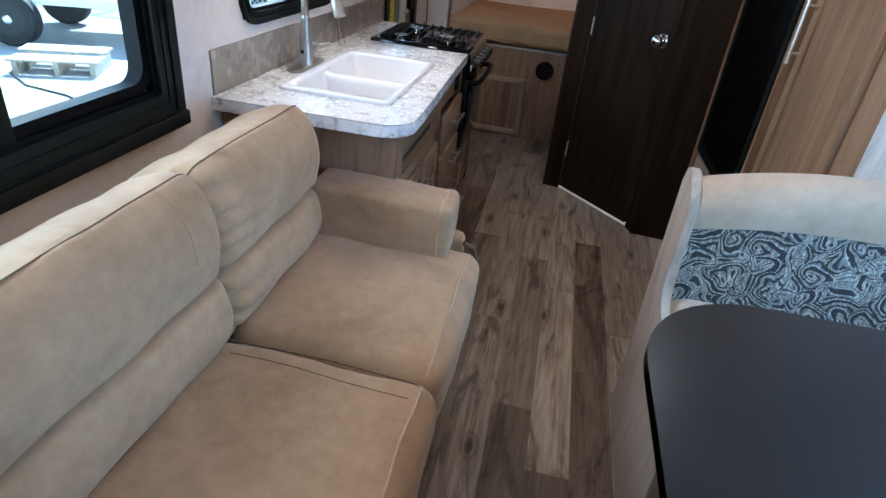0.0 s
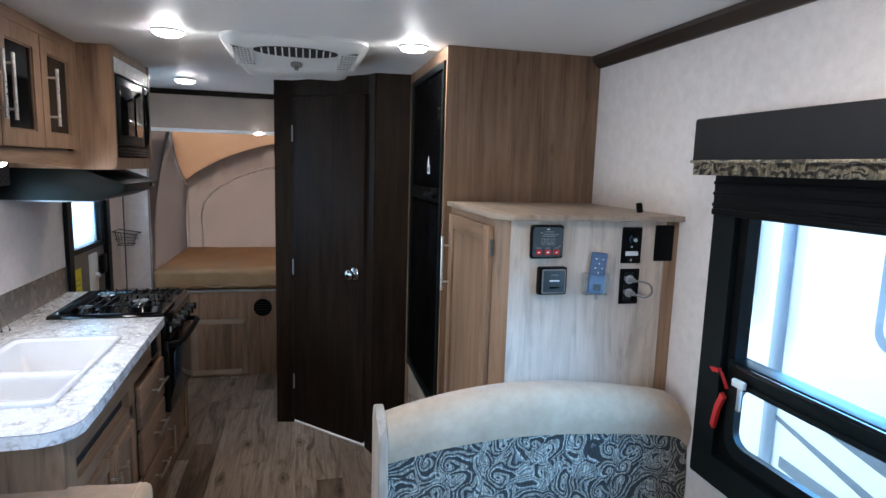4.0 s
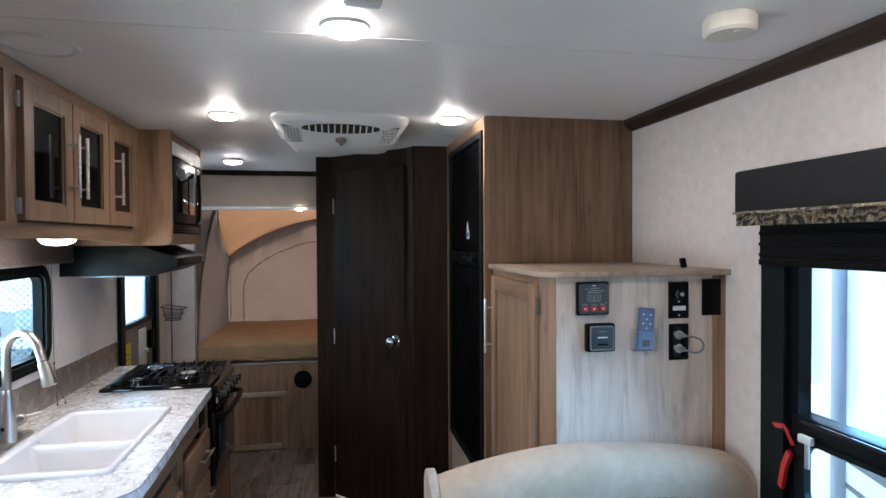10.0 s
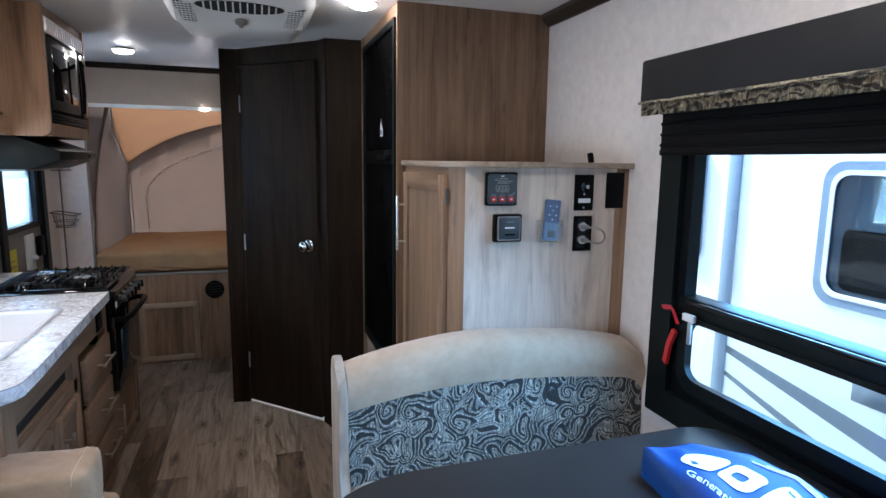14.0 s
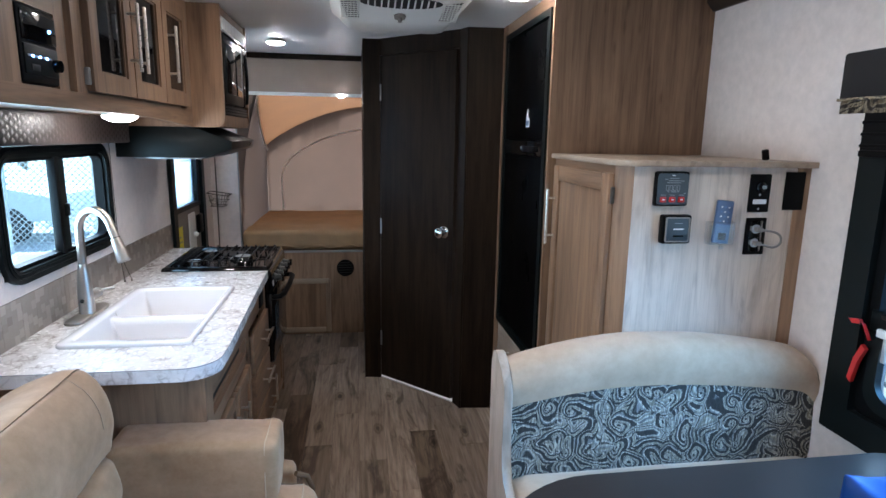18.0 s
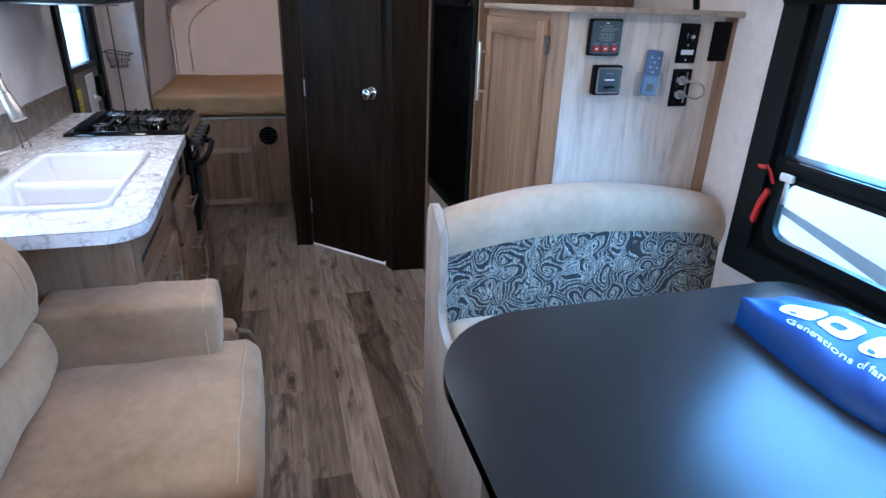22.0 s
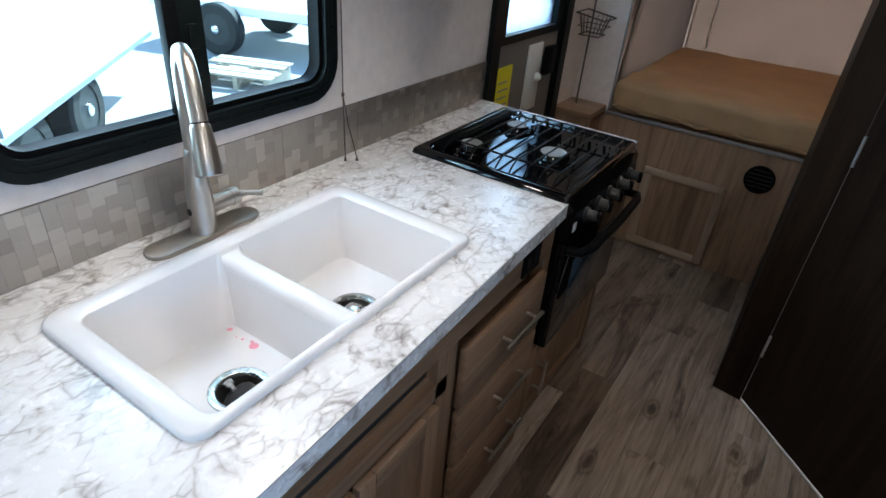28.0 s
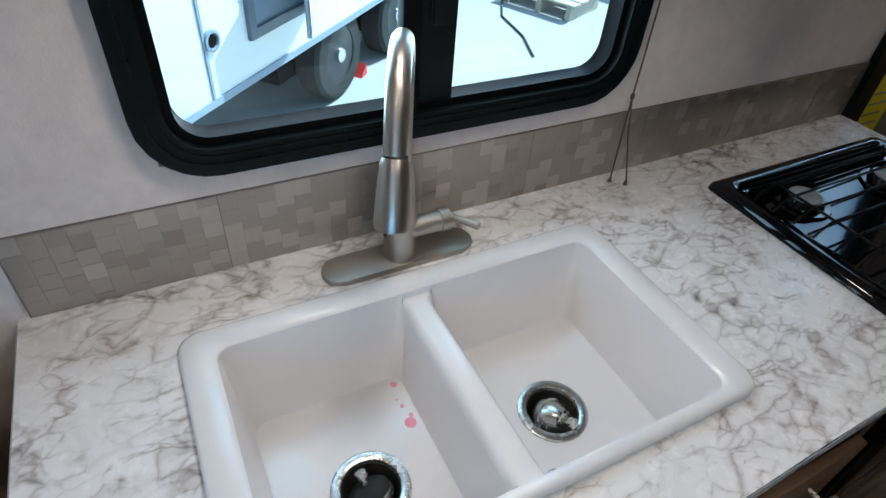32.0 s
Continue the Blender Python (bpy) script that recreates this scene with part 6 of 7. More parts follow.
for i in range(NU):
    for j in range(NV):
        bm.faces.new((skin[i][j], skin[i + 1][j], skin[i + 1][j + 1], skin[i][j + 1]))
        bm.faces.new((under[i][j], under[i][j + 1], under[i + 1][j + 1], under[i + 1][j]))
    bm.faces.new((skin[i][0], under[i][0], under[i + 1][0], skin[i + 1][0]))
    bm.faces.new((skin[i][NV], skin[i + 1][NV], under[i + 1][NV], under[i][NV]))
for j in range(NV):
    bm.faces.new((skin[0][j], skin[0][j + 1], under[0][j + 1], under[0][j]))
    bm.faces.new((skin[NU][j], under[NU][j], under[NU][j + 1], skin[NU][j + 1]))
pouch = part("pouch", bm, BLUE_BAG, bag, "", 75)
part("tail_seam", tube([bag_top(s, 0.42 + 0.06 * s) + Vector((0, 0, 0.0015)) for s in (0.84, 0.88, 0.92, 0.96, 0.99)], 0.0026, 6), BLUE_BAG, pouch)


def on_bag(bm, s0, v0, lift=0.0016):
    """Lays flat print over the pouch: its x runs down the bag, its y across."""
    bmesh.ops.subdivide_edges(bm, edges=[e for e in bm.edges if e.calc_length() > 0.012], cuts=2)
    for v in bm.verts:
        v.co = bag_top(s0 + v.co.x / 0.52, v0 + v.co.y / 0.27) + Vector((0, 0, lift + v.co.z))
    return bm


part("slogan", on_bag(words("Generations of family fun.", 0.025, pose(0, 0, 0), 0.0003), 0.475, 0.20), PRINT_WHITE, bag, "white slogan lettering")
def slanted(pts):
    return [(x + 0.28 * y, y) for x, y in pts]


for x, w, h, open_ in ((-0.132, 0.052, 0.086, 0), (-0.066, 0.064, 0.070, 1), (0.006, 0.050, 0.082, 0), (0.072, 0.056, 0.070, 0), (0.140, 0.066, 0.070, 1)):
    o = rounded(x - w / 2, x + w / 2, -h / 2, h / 2, 0.020, 5)
    i = rounded(x - w / 5, x + w / 5, -h / 6, h / 6, 0.008, 5)
    shape = ring(slanted(o), slanted(i), 0.0, 0.0005) if open_ else prism(slanted(o), 0.0, 0.0005)
    part("logo_shape", on_bag(shape, 0.50, 0.46), PRINT_WHITE, bag, "white logo shape")
for k in range(3):
    part("swoosh", on_bag(tube([(-0.03 + 0.02 * k, 0.0 + 0.012 * k, 0), (0.03, 0.014 + 0.008 * k, 0), (0.08, 0.006 + 0.006 * k, 0), (0.135, -0.012, 0)], 0.0016, 5), 0.43, 0.70), PRINT_WHITE, bag, "white swoosh line")
part("mark", on_bag(ring(rounded(-0.006, 0.006, -0.006, 0.006, 0.005, 4), rounded(-0.004, 0.004, -0.004, 0.004, 0.003, 4), 0, 0.0004), 0.70, 0.52), PRINT_WHITE, bag)

# ---- console and tall cabinets on the right ----
CX, CY, CT = 0.612, 1.700, 1.425
cn = thing("console_cabinet", "pale wood pantry cabinet with control panels beside the dinette", "cabinet")
part("front_panel", box(0.648, RX, CY, CY + 0.018, 0.0, CT), ASH, cn, "pale ash laminate front")
part("corner_post", prism([(0.648, CY), (0.648, CY + 0.06), (CX, CY + 0.06), (CX, CY + 0.046)], 0.0, CT), OAK, cn)
part("edge_strip", box(RX - 0.045, RX, CY - 0.003, CY, 0.0, CT), OAK, cn)
part("body", box(CX + 0.02, RX, CY + 0.06, 2.28, 0.02, CT - 0.01), OAK, cn)
part("face_frame", box(CX, CX + 0.02, CY + 0.06, 2.285, 0.0, 0.06), OAK_Y, cn)
part("face_frame", box(CX, CX + 0.02, CY + 0.06, 2.285, CT - 0.03, CT), OAK_Y, cn)
part("face_frame", box(CX, CX + 0.02, 2.245, 2.285, 0.06, CT - 0.03), OAK, cn)
d = shaker("door", cn, "x", CY + 0.052, 2.250, 0.06, CT - 0.025, CX, -1, OAK, OAK_Y, 0.055)
bar_handle(d, (CX - 0.018, 2.222, 1.10), (CX - 0.018, 2.222, 1.31), (-1, 0, 0))
for z in (0.18, 1.335):
    part("hinge", box(CX - 0.012, CX - 0.001, CY + 0.042, CY + 0.051, z - 0.025, z + 0.025, 0.002), DULL, d)
slab_pts = [(CX - 0.018, 2.286), (CX - 0.018, CY + 0.040), (0.636, CY - 0.022), (0.650, CY - 0.030), (RX, CY - 0.030), (RX, 2.286)]
part("top_board", prism(slab_pts, CT, CT + 0.018, "z", 0.003), ASH_Y, cn, "pale wood top board")
solo("black_clip", put(box(-0.009, 0.009, -0.008, 0.008, 0, 0.034, 0.004), pose(1.14, 1.80, CT + 0.018, 0, -12)), BLACK, "small black clip standing on the cabinet top", "clip")

FY = CY - 0.0005


def plate(name, label, cat, x0, x1, z0, z1, deep, mat=BLACK):
    th = thing(name, label, cat)
    part("housing", box(x0, x1, FY - deep, FY, z0, z1, 0.006), mat, th)
    return th


cp = plate("control_panel", "black monitor panel with three red rocker switches", "control panel", 0.708, 0.812, 1.310, 1.411, 0.020)
part("face", prism(rounded(0.712, 0.808, 1.315, 1.406, 0.010, 4), FY - 0.0225, FY - 0.019, "y"), PANEL_FACE, cp)
for k in range(3):
    x = 0.7305 + k * 0.0285
    rk = part("rocker_switch", box(x - 0.0095, x + 0.0095, FY - 0.0265, FY - 0.019, 1.322, 1.338, 0.002), RED, cp, "red rocker switch")
    part("legend", box(x - 0.004, x + 0.003, FY - 0.0270, FY - 0.0264, 1.328, 1.332), PAPER, rk)
    part("print_line", box(x - 0.008, x + 0.008, FY - 0.0231, FY - 0.0224, 1.342, 1.344), GREY_PRINT, cp)
for k in range(4):
    x = 0.742 + k * 0.0115
    part("indicator", ring([(x - 0.0042, 1.356), (x + 0.0042, 1.356), (x + 0.0042, 1.372), (x - 0.0042, 1.372)], [(x - 0.003, 1.3572), (x + 0.003, 1.3572), (x + 0.003, 1.3708), (x - 0.003, 1.3708)], FY - 0.0232, FY - 0.0224, "y"), GREY_PRINT, cp)
for x0, x1, z in ((0.742, 0.748, 1.3515), (0.754, 0.770, 1.3515), (0.774, 0.779, 1.3515), (0.740, 0.782, 1.378), (0.744, 0.778, 1.384), (0.748, 0.776, 1.391), (0.733, 0.742, 1.388), (0.780, 0.793, 1.383), (0.794, 0.801, 1.347)):
    part("print_line", box(x0, x1, FY - 0.0231, FY - 0.0224, z, z + 0.0022), GREY_PRINT, cp)
part("logo_mark", box(0.754, 0.764, FY - 0.0232, FY - 0.0224, 1.3985, 1.4015), PAPER, cp)
th = plate("thermostat", "square black thermostat with a grey label", "thermostat", 0.736, 0.828, 1.198, 1.284, 0.026)
part("bezel", ring(rounded(0.744, 0.820, 1.204, 1.278, 0.005), rounded(0.7475, 0.8165, 1.2075, 1.2745, 0.003), FY - 0.031, FY - 0.025, "y"), GREY_PANEL, th, "grey bezel")
part("face", box(0.747, 0.817, FY - 0.0295, FY - 0.025, 1.207, 1.275, 0.002), PANEL_FACE, th)
part("label_plate", box(0.768, 0.800, FY - 0.0305, FY - 0.0292, 1.241, 1.245), PAPER, th)
part("slider", box(0.768, 0.800, FY - 0.034, FY - 0.029, 1.220, 1.225, 0.001), BLACK, th)
part("print_line", box(0.772, 0.796, FY - 0.0302, FY - 0.0292, 1.260, 1.2615), GREY_PRINT, th)
rm = thing("remote_holder", "clear wall holder with a tilted blue-grey remote control", "remote")
part("pocket", ring([(0.888, 1.195), (0.968, 1.195), (0.968, 1.262), (0.888, 1.262)], [(0.891, 1.198), (0.965, 1.198), (0.965, 1.2625), (0.891, 1.2625)], FY - 0.028, FY - 0.001, "y"), CLEAR, rm, "clear plastic pocket")
part("pocket_front", box(0.889, 0.967, FY - 0.0285, FY - 0.0265, 1.196, 1.252), CLEAR, rm)
rmt = part("remote", put(box(-0.027, 0.027, -0.006, 0.006, -0.065, 0.065, 0.005), pose(0.934, FY - 0.014, 1.262, -4, 6, 0)), REMOTE, rm)
part("screen", put(box(-0.012, 0.013, -0.0072, -0.0055, -0.055, -0.033), pose(0.934, FY - 0.014, 1.262, -4, 6, 0)), PANEL_FACE, rmt)
part("lower_cover", put(box(-0.024, 0.024, -0.0066, -0.0055, -0.062, -0.008), pose(0.934, FY - 0.014, 1.262, -4, 6, 0)), REMOTE_SCREEN, rmt, "pale sliding cover")
for i in range(3):
    for j in range(4):
        part("button", put(box(-0.015 + i * 0.012, -0.010 + i * 0.012, -0.0072, -0.0055, 0.0 + j * 0.014, 0.004 + j * 0.014, 0.001), pose(0.934, FY - 0.014, 1.262, -4, 6, 0)), PAPER if (i + j) % 2 else REMOTE_SCREEN, rmt)
part("tab", lathe([(0.008, 0), (0.008, 0.003), (0, 0.003)], 12, pose(0.928, FY - 0.026, 1.188, 90)), CLEAR, rm)
cxp = plate("cable_plate", "black cable socket plate with a white label", "wall plate", 1.018, 1.088, 1.290, 1.405, 0.006)
part("socket_ring", lathe([(0.016, 0), (0.016, 0.006), (0.008, 0.007), (0.008, 0.014), (0, 0.014)], 20, pose(1.053, FY - 0.006, 1.367, 90)), BLACK_GLOSS, cxp)
part("nut", lathe([(0.006, 0.012), (0.006, 0.020), (0, 0.020)], 6, pose(1.053, FY - 0.006, 1.367, 90)), STEEL, cxp)
part("label", box(1.032, 1.076, FY - 0.0068, FY - 0.0058, 1.315, 1.329), PAPER, cxp, "blank white label")
for z in (1.300, 1.343):
    part("screw", lathe([(0.0035, 0), (0.003, 0.0015), (0, 0.002)], 8, pose(1.053, FY - 0.006, z, 90)), STEEL, cxp)
sop = plate("wall_outlet", "black wall outlet with white sockets and plugged-in cables", "outlet", 1.020, 1.088, 1.158, 1.273, 0.006)
part("socket_plate", prism(rounded(1.033, 1.073, 1.168, 1.264, 0.006, 4), FY - 0.0075, FY - 0.0055, "y"), CHROME, sop, "shiny pale socket plate")
for z in (1.195, 1.238):
    part("socket", lathe([(0.014, 0), (0.014, 0.002), (0, 0.002)], 18, pose(1.053, FY - 0.007, z, 90)), STEEL, sop, "pale socket face")
    part("plug", box(1.044, 1.064, FY - 0.028, FY - 0.007, z - 0.007, z + 0.007, 0.003), GREY_PANEL, sop)
part("cable", tube(spline([(1.056, FY - 0.028, 1.238), (1.085, FY - 0.045, 1.235), (1.104, FY - 0.048, 1.224), (1.110, FY - 0.047, 1.205), (1.104, FY - 0.043, 1.192), (1.085, FY - 0.04, 1.187), (1.058, FY - 0.028, 1.195)], 5), 0.0035, 8), GREY_PANEL, sop)
plate("blank_plate", "plain black blank wall plate", "wall plate", 1.135, 1.202, 1.296, 1.412, 0.006)

tc = thing("fridge_cabinet", "tall oak cabinet around the refrigerator with a drawer", "cabinet")
part("side_panel", box(0.586, RX, 2.288, 2.306, 0.0, CZ), OAK_DEEP, tc)
part("stile", box(0.580, 0.604, 2.290, 2.309, 0.0, CZ), OAK, tc)
part("stile", box(0.580, 0.604, 2.988, 3.066, 0.0, CZ), OAK, tc)
part("top_rail", box(0.582, 0.604, 2.309, 2.988, 1.985, CZ), OAK_Y, tc)
part("lower_rail", box(0.582, 0.604, 2.309, 2.988, 0.0, 0.075), OAK_Y, tc)
part("back", box(0.604, RX, 2.306, 3.06, 0.0, 0.53), OAK, tc)
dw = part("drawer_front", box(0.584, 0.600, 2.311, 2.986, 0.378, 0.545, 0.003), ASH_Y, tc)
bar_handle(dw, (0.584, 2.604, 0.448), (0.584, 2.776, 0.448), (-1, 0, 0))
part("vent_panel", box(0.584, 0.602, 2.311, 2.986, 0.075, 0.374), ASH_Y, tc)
fn = thing("furnace_grille", "black metal furnace grille with a round logo plate", "grille")
part("cover", box(0.548, 0.584, 2.516, 2.842, 0.125, 0.352, 0.022, 3), BLACK_SATIN, fn)
for k in range(2):
    part("louvre", box(0.5474, 0.549, 2.55, 2.81, 0.155 + k * 0.02, 0.162 + k * 0.02, 0.001), BLACK, fn)
part("emblem", lathe([(0.012, 0), (0.011, 0.002), (0, 0.002)], 16, pose(0.548, 2.815, 0.24, 0, -90)), STEEL, fn)
part("lower_hatch", box(0.566, 0.584, 2.335, 2.475, 0.10, 0.31, 0.01), BLACK_SATIN, fn)

fr = thing("refrigerator", "black two-door refrigerator built into the cabinet", "refrigerator")
part("case", box(0.602, RX - 0.02, 2.311, 2.986, 0.548, 1.984), BLACK, fr)
part("surround", ring([(2.311, 0.550), (2.986, 0.550), (2.986, 1.982), (2.311, 1.982)], [(2.337, 0.585), (2.960, 0.585), (2.960, 1.955), (2.337, 1.955)], 0.572, 0.604, "x"), BLACK_SATIN, fr)
part("upper_door", box(0.580, 0.603, 2.341, 2.956, 1.492, 1.950, 0.004), FRIDGE, fr, "black upper door")
part("lower_door", box(0.580, 0.603, 2.341, 2.956, 0.590, 1.420, 0.004), FRIDGE, fr, "black lower door")
part("control_strip", box(0.578, 0.603, 2.341, 2.956, 1.424, 1.488, 0.003), BLACK_GLOSS, fr)
part("door_latch", box(0.560, 0.580, 2.43, 2.60, 1.440, 1.466, 0.006), BLACK, fr)
part("latch_light", lathe([(0.008, 0), (0.007, 0.002), (0, 0.002)], 12, pose(0.578, 2.66, 1.456, 0, -90)), STEEL, fr)
part("frame_rib", box(0.575, 0.580, 2.343, 2.355, 0.60, 1.94, 0.001), BLACK_SATIN, fr)
stk = part("sticker", prism([(2.555, 1.545), (2.605, 1.545), (2.605, 1.580), (2.585, 1.62), (2.572, 1.585), (2.555, 1.580)], 0.5785, 0.5798, "x"), PAPER, fr, "small white and blue sticker")
part("sticker_print", box(0.578, 0.5786, 2.562, 2.600, 1.552, 1.572), REMOTE, stk)

# ---- on the ceiling ----
def dome_light(x, y, power, r=0.052):
    lt = thing("ceiling_light", "round white LED dome light, switched on", "light", at=(x, y, CZ), group="ceiling dome lights")
    part("base_ring", lathe([(r * 1.12, 0.0), (r * 1.10, -0.004), (r * 1.0, -0.008), (r * 0.9, -0.008)], 28), WHITE, lt)
    part("lens", lathe([(r, -0.007), (r * 0.96, -0.012), (r * 0.75, -0.018), (r * 0.4, -0.022), (0, -0.023)], 28), LAMP_GLOW, lt, "glowing frosted lens")
    lamp = new("dome_lamp", bpy.data.lights.new("dome_lamp", "SPOT"))
    lamp.data.energy, lamp.data.color, lamp.data.shadow_soft_size = power, (1.0, 0.87, 0.75), 0.05
    lamp.data.spot_size, lamp.data.spot_blend = radians(172), 0.6
    lamp.location = (x, y, CZ - 0.05)
    return lt


for x, y, share in ((-0.430, 2.425, 0.40), (0.462, 2.365, 0.46), (0.016, 1.405, 1.05), (-0.620, 3.80, 0.32), (0.745, 0.915, 0.55)):
    dome_light(x, y, LAMP * share)
ul = thing("cabinet_light", "glowing dome light under the overhead cabinet", "light", at=(-0.93, 2.205, 1.5545))
part("base_ring", lathe([(0.06, 0.0), (0.058, -0.006), (0.05, -0.008)], 24), WHITE, ul)
part("lens", lathe([(0.054, -0.006), (0.05, -0.014), (0.03, -0.024), (0, -0.027)], 24), LAMP_GLOW, ul, "glowing frosted lens")
lamp = new("cabinet_lamp", bpy.data.lights.new("cabinet_lamp", "SPOT"))
lamp.data.energy, lamp.data.color, lamp.data.shadow_soft_size = LAMP * 0.19, (1.0, 0.86, 0.72), 0.05
lamp.data.spot_size, lamp.data.spot_blend = radians(170), 0.6
lamp.location = (-0.93, 2.205, 1.518)
bl = thing("bed_light", "small white light on the track above the bed", "light", at=(-0.26, REAR - 0.016, 1.765))
part("case", box(-0.018, 0.018, -0.012, 0.0, -0.007, 0.007, 0.003), LAMP_GLOW, bl)

ac = thing("air_conditioner", "white ceiling air conditioner shroud with slotted grilles", "air conditioner", at=(0.02, 2.60, CZ))
bm = bmesh.new()
rows = []
for x1, y0, y1, z, r in ((0.272, -0.275, 0.27, 0.0, 0.09), (0.274, -0.278, 0.272, -0.012, 0.09), (0.268, -0.268, 0.265, -0.024, 0.085), (0.252, -0.240, 0.25, -0.034, 0.075), (0.205, -0.050, 0.20, -0.086, 0.05), (0.185, -0.02, 0.18, -0.092, 0.04)):
    rows.append([bm.verts.new((x, y, z)) for x, y in rounded(-x1, x1, y0, y1, r, 7)])
for p, q in zip(rows, rows[1:]):
    for i in range(len(p)):
        bm.faces.new((p[i], p[(i + 1) % len(p)], q[(i + 1) % len(p)], q[i]))
bm.faces.new(rows[-1])
part("shroud", bm, WHITE, ac, "", 50)
face = pose(0, -0.145, -0.0606, 180 - 15.3, 0, 0)  # on the sloping front, z outwards
gl = part("front_slot", put(prism([(0.155 * math.cos(radians(a)), 0.056 + (0.042 if math.sin(radians(a)) < 0 else 0.036) * math.sin(radians(a))) for a in range(0, 360, 12)], 0, 0.0035), face), DARK_SLOT, ac, "dark slotted air outlet")
for k in range(11):
    x = -0.125 + k * 0.025
    part("fin", put(box(x - 0.0028, x + 0.0028, 0.056 - 0.042 * math.sqrt(1 - (x / 0.155) ** 2), 0.056 + 0.036 * math.sqrt(1 - (x / 0.155) ** 2), 0.002, 0.010, 0.001), face), WHITE, gl)
for s in (-1, 1):
    g = part("side_grille", put(prism([(s * 0.232, 0.075), (s * 0.168, 0.050), (s * 0.158, -0.075), (s * 0.205, -0.075)], 0, 0.003), face), DARK_SLOT, ac, "dark return grille")
    for i in range(6):
        x = s * (0.165 + i * 0.0125)
        part("grid_bar", put(box(x - 0.0014, x + 0.0014, -0.078, 0.060 + i * 0.003, 0.002, 0.006), face), WHITE, g)
    for i in range(9):
        y = -0.072 + i * 0.0165
        part("grid_bar", put(box(min(s * 0.158, s * 0.228), max(s * 0.158, s * 0.228), y - 0.0014, y + 0.0014, 0.002, 0.0065), face), WHITE, g)
part("control_knob", put(lathe([(0.024, 0), (0.022, 0.008), (0.010, 0.010), (0.008, 0.024), (0, 0.024)], 20), face @ pose(0.0, -0.050, 0.001)), GREY_PANEL, ac)
part("screw", put(lathe([(0.006, 0), (0.005, 0.003), (0, 0.004)], 10), face @ pose(0.0, 0.012, 0.001)), GREY_PRINT, ac)

jb = thing("antenna_crank", "white ceiling crank housing with a rounded knob", "crank housing", at=(0.045, 1.125, CZ))
part("plate", put(prism(rounded(-0.062, 0.062, -0.055, 0.055, 0.015, 4), -0.022, 0.0, "z", 0.004), pose(0, 0, 0, 0, 0, 12)), WHITE, jb)
part("dial", lathe([(0.052, -0.020), (0.050, -0.034), (0.046, -0.038), (0, -0.038)], 28, pose(0.0, 0.0, 0)), WHITE, jb)
part("grip", put(box(-0.034, 0.034, -0.015, 0.015, -0.062, -0.036, 0.006), pose(0, 0, 0, 0, 0, 8)), WHITE, jb)
part("screw", lathe([(0.005, 0), (0.004, -0.002), (0, -0.003)], 10, pose(0.03, -0.045, -0.022)), STEEL, jb)
smd = thing("smoke_detector", "round cream ceiling detector", "detector", at=(0.862, 1.205, CZ))
part("case", lathe([(0.052, 0.0), (0.056, -0.006), (0.056, -0.034), (0.050, -0.040), (0, -0.041)], 32), CREAM, smd)
part("test_button", lathe([(0.010, -0.040), (0.009, -0.043), (0, -0.043)], 14, pose(0.0, -0.03, 0)), CREAM, smd)
for k in range(2):
    solo("tape_mark", put(box(-0.001, 0.001, -0.05, 0.05, -0.0008, 0), pose(0.79 + k * 0.022, 1.03 + k * 0.012, CZ, 0, 0, -26)), plain("orange_mark" if not k else "orange_mark_pale", (0.62, 0.33, 0.22), 0.7), "thin orange pencil line on the ceiling", "mark")
spk = thing("ceiling_speaker", "round white ceiling speaker", "speaker", at=(-0.735, 1.66, CZ))
part("rim", lathe([(0.092, 0.0), (0.090, -0.005), (0.080, -0.006), (0.078, -0.003)], 36), WHITE, spk)
part("grille", lathe([(0.079, -0.003), (0.06, -0.0045), (0, -0.006)], 36), CEIL, spk)


# ---- outside ----
GZ = -0.75
solo("ground", box(-60, 60, -60, 60, GZ - 0.1, GZ), CONCRETE, "pale sunlit concrete yard", "ground", "structure")


def wheel(parent, m, r=0.36, w=0.22):
    """A tyre on a steel rim, its axle along z."""
    ty = part("wheel", lathe([(r * 0.60, -w / 2), (r * 0.92, -w / 2), (r, -w / 2 + 0.03), (r, w / 2 - 0.03), (r * 0.92, w / 2), (r * 0.60, w / 2), (r * 0.57, w * 0.25)], 36, m), RUBBER, parent, "black tyre")
    part("rim", lathe([(r * 0.60, w * 0.46), (r * 0.55, w * 0.40), (r * 0.50, w * 0.18), (r * 0.30, w * 0.22), (r * 0.22, w * 0.34), (0, w * 0.36)], 28, m), WHEEL_BLACK, ty)
    for k in range(10):
        a = 2 * math.pi * (k + 0.5) / 10
        part("rim_slot", lathe([(r * 0.045, 0), (r * 0.04, 0.004), (0, 0.004)], 10, m @ pose(r * 0.42 * math.cos(a), r * 0.42 * math.sin(a), w * 0.205)), STEEL, ty)
    part("hub", lathe([(r * 0.17, w * 0.30), (r * 0.16, w * 0.55), (r * 0.10, w * 0.62), (0, w * 0.62)], 18, m), CHROME, ty)
    for k in range(6):
        a = 2 * math.pi * k / 6
        part("lug", lathe([(0.014, 0), (0.012, 0.02), (0, 0.02)], 6, m @ pose(r * 0.25 * math.cos(a), r * 0.25 * math.sin(a), w * 0.32)), STEEL, ty)
    return ty


# white trailer standing at an angle beyond the kitchen window
lt = thing("travel_trailer", "white travel trailer with black wheels parked in the yard", "trailer", at=(-4.427, 2.993, GZ), turn=132.3)
part("body", box(-2.1, 3.6, 0.0, 2.4, 0.60, 3.1, 0.03), TRAILER_WHITE, lt)
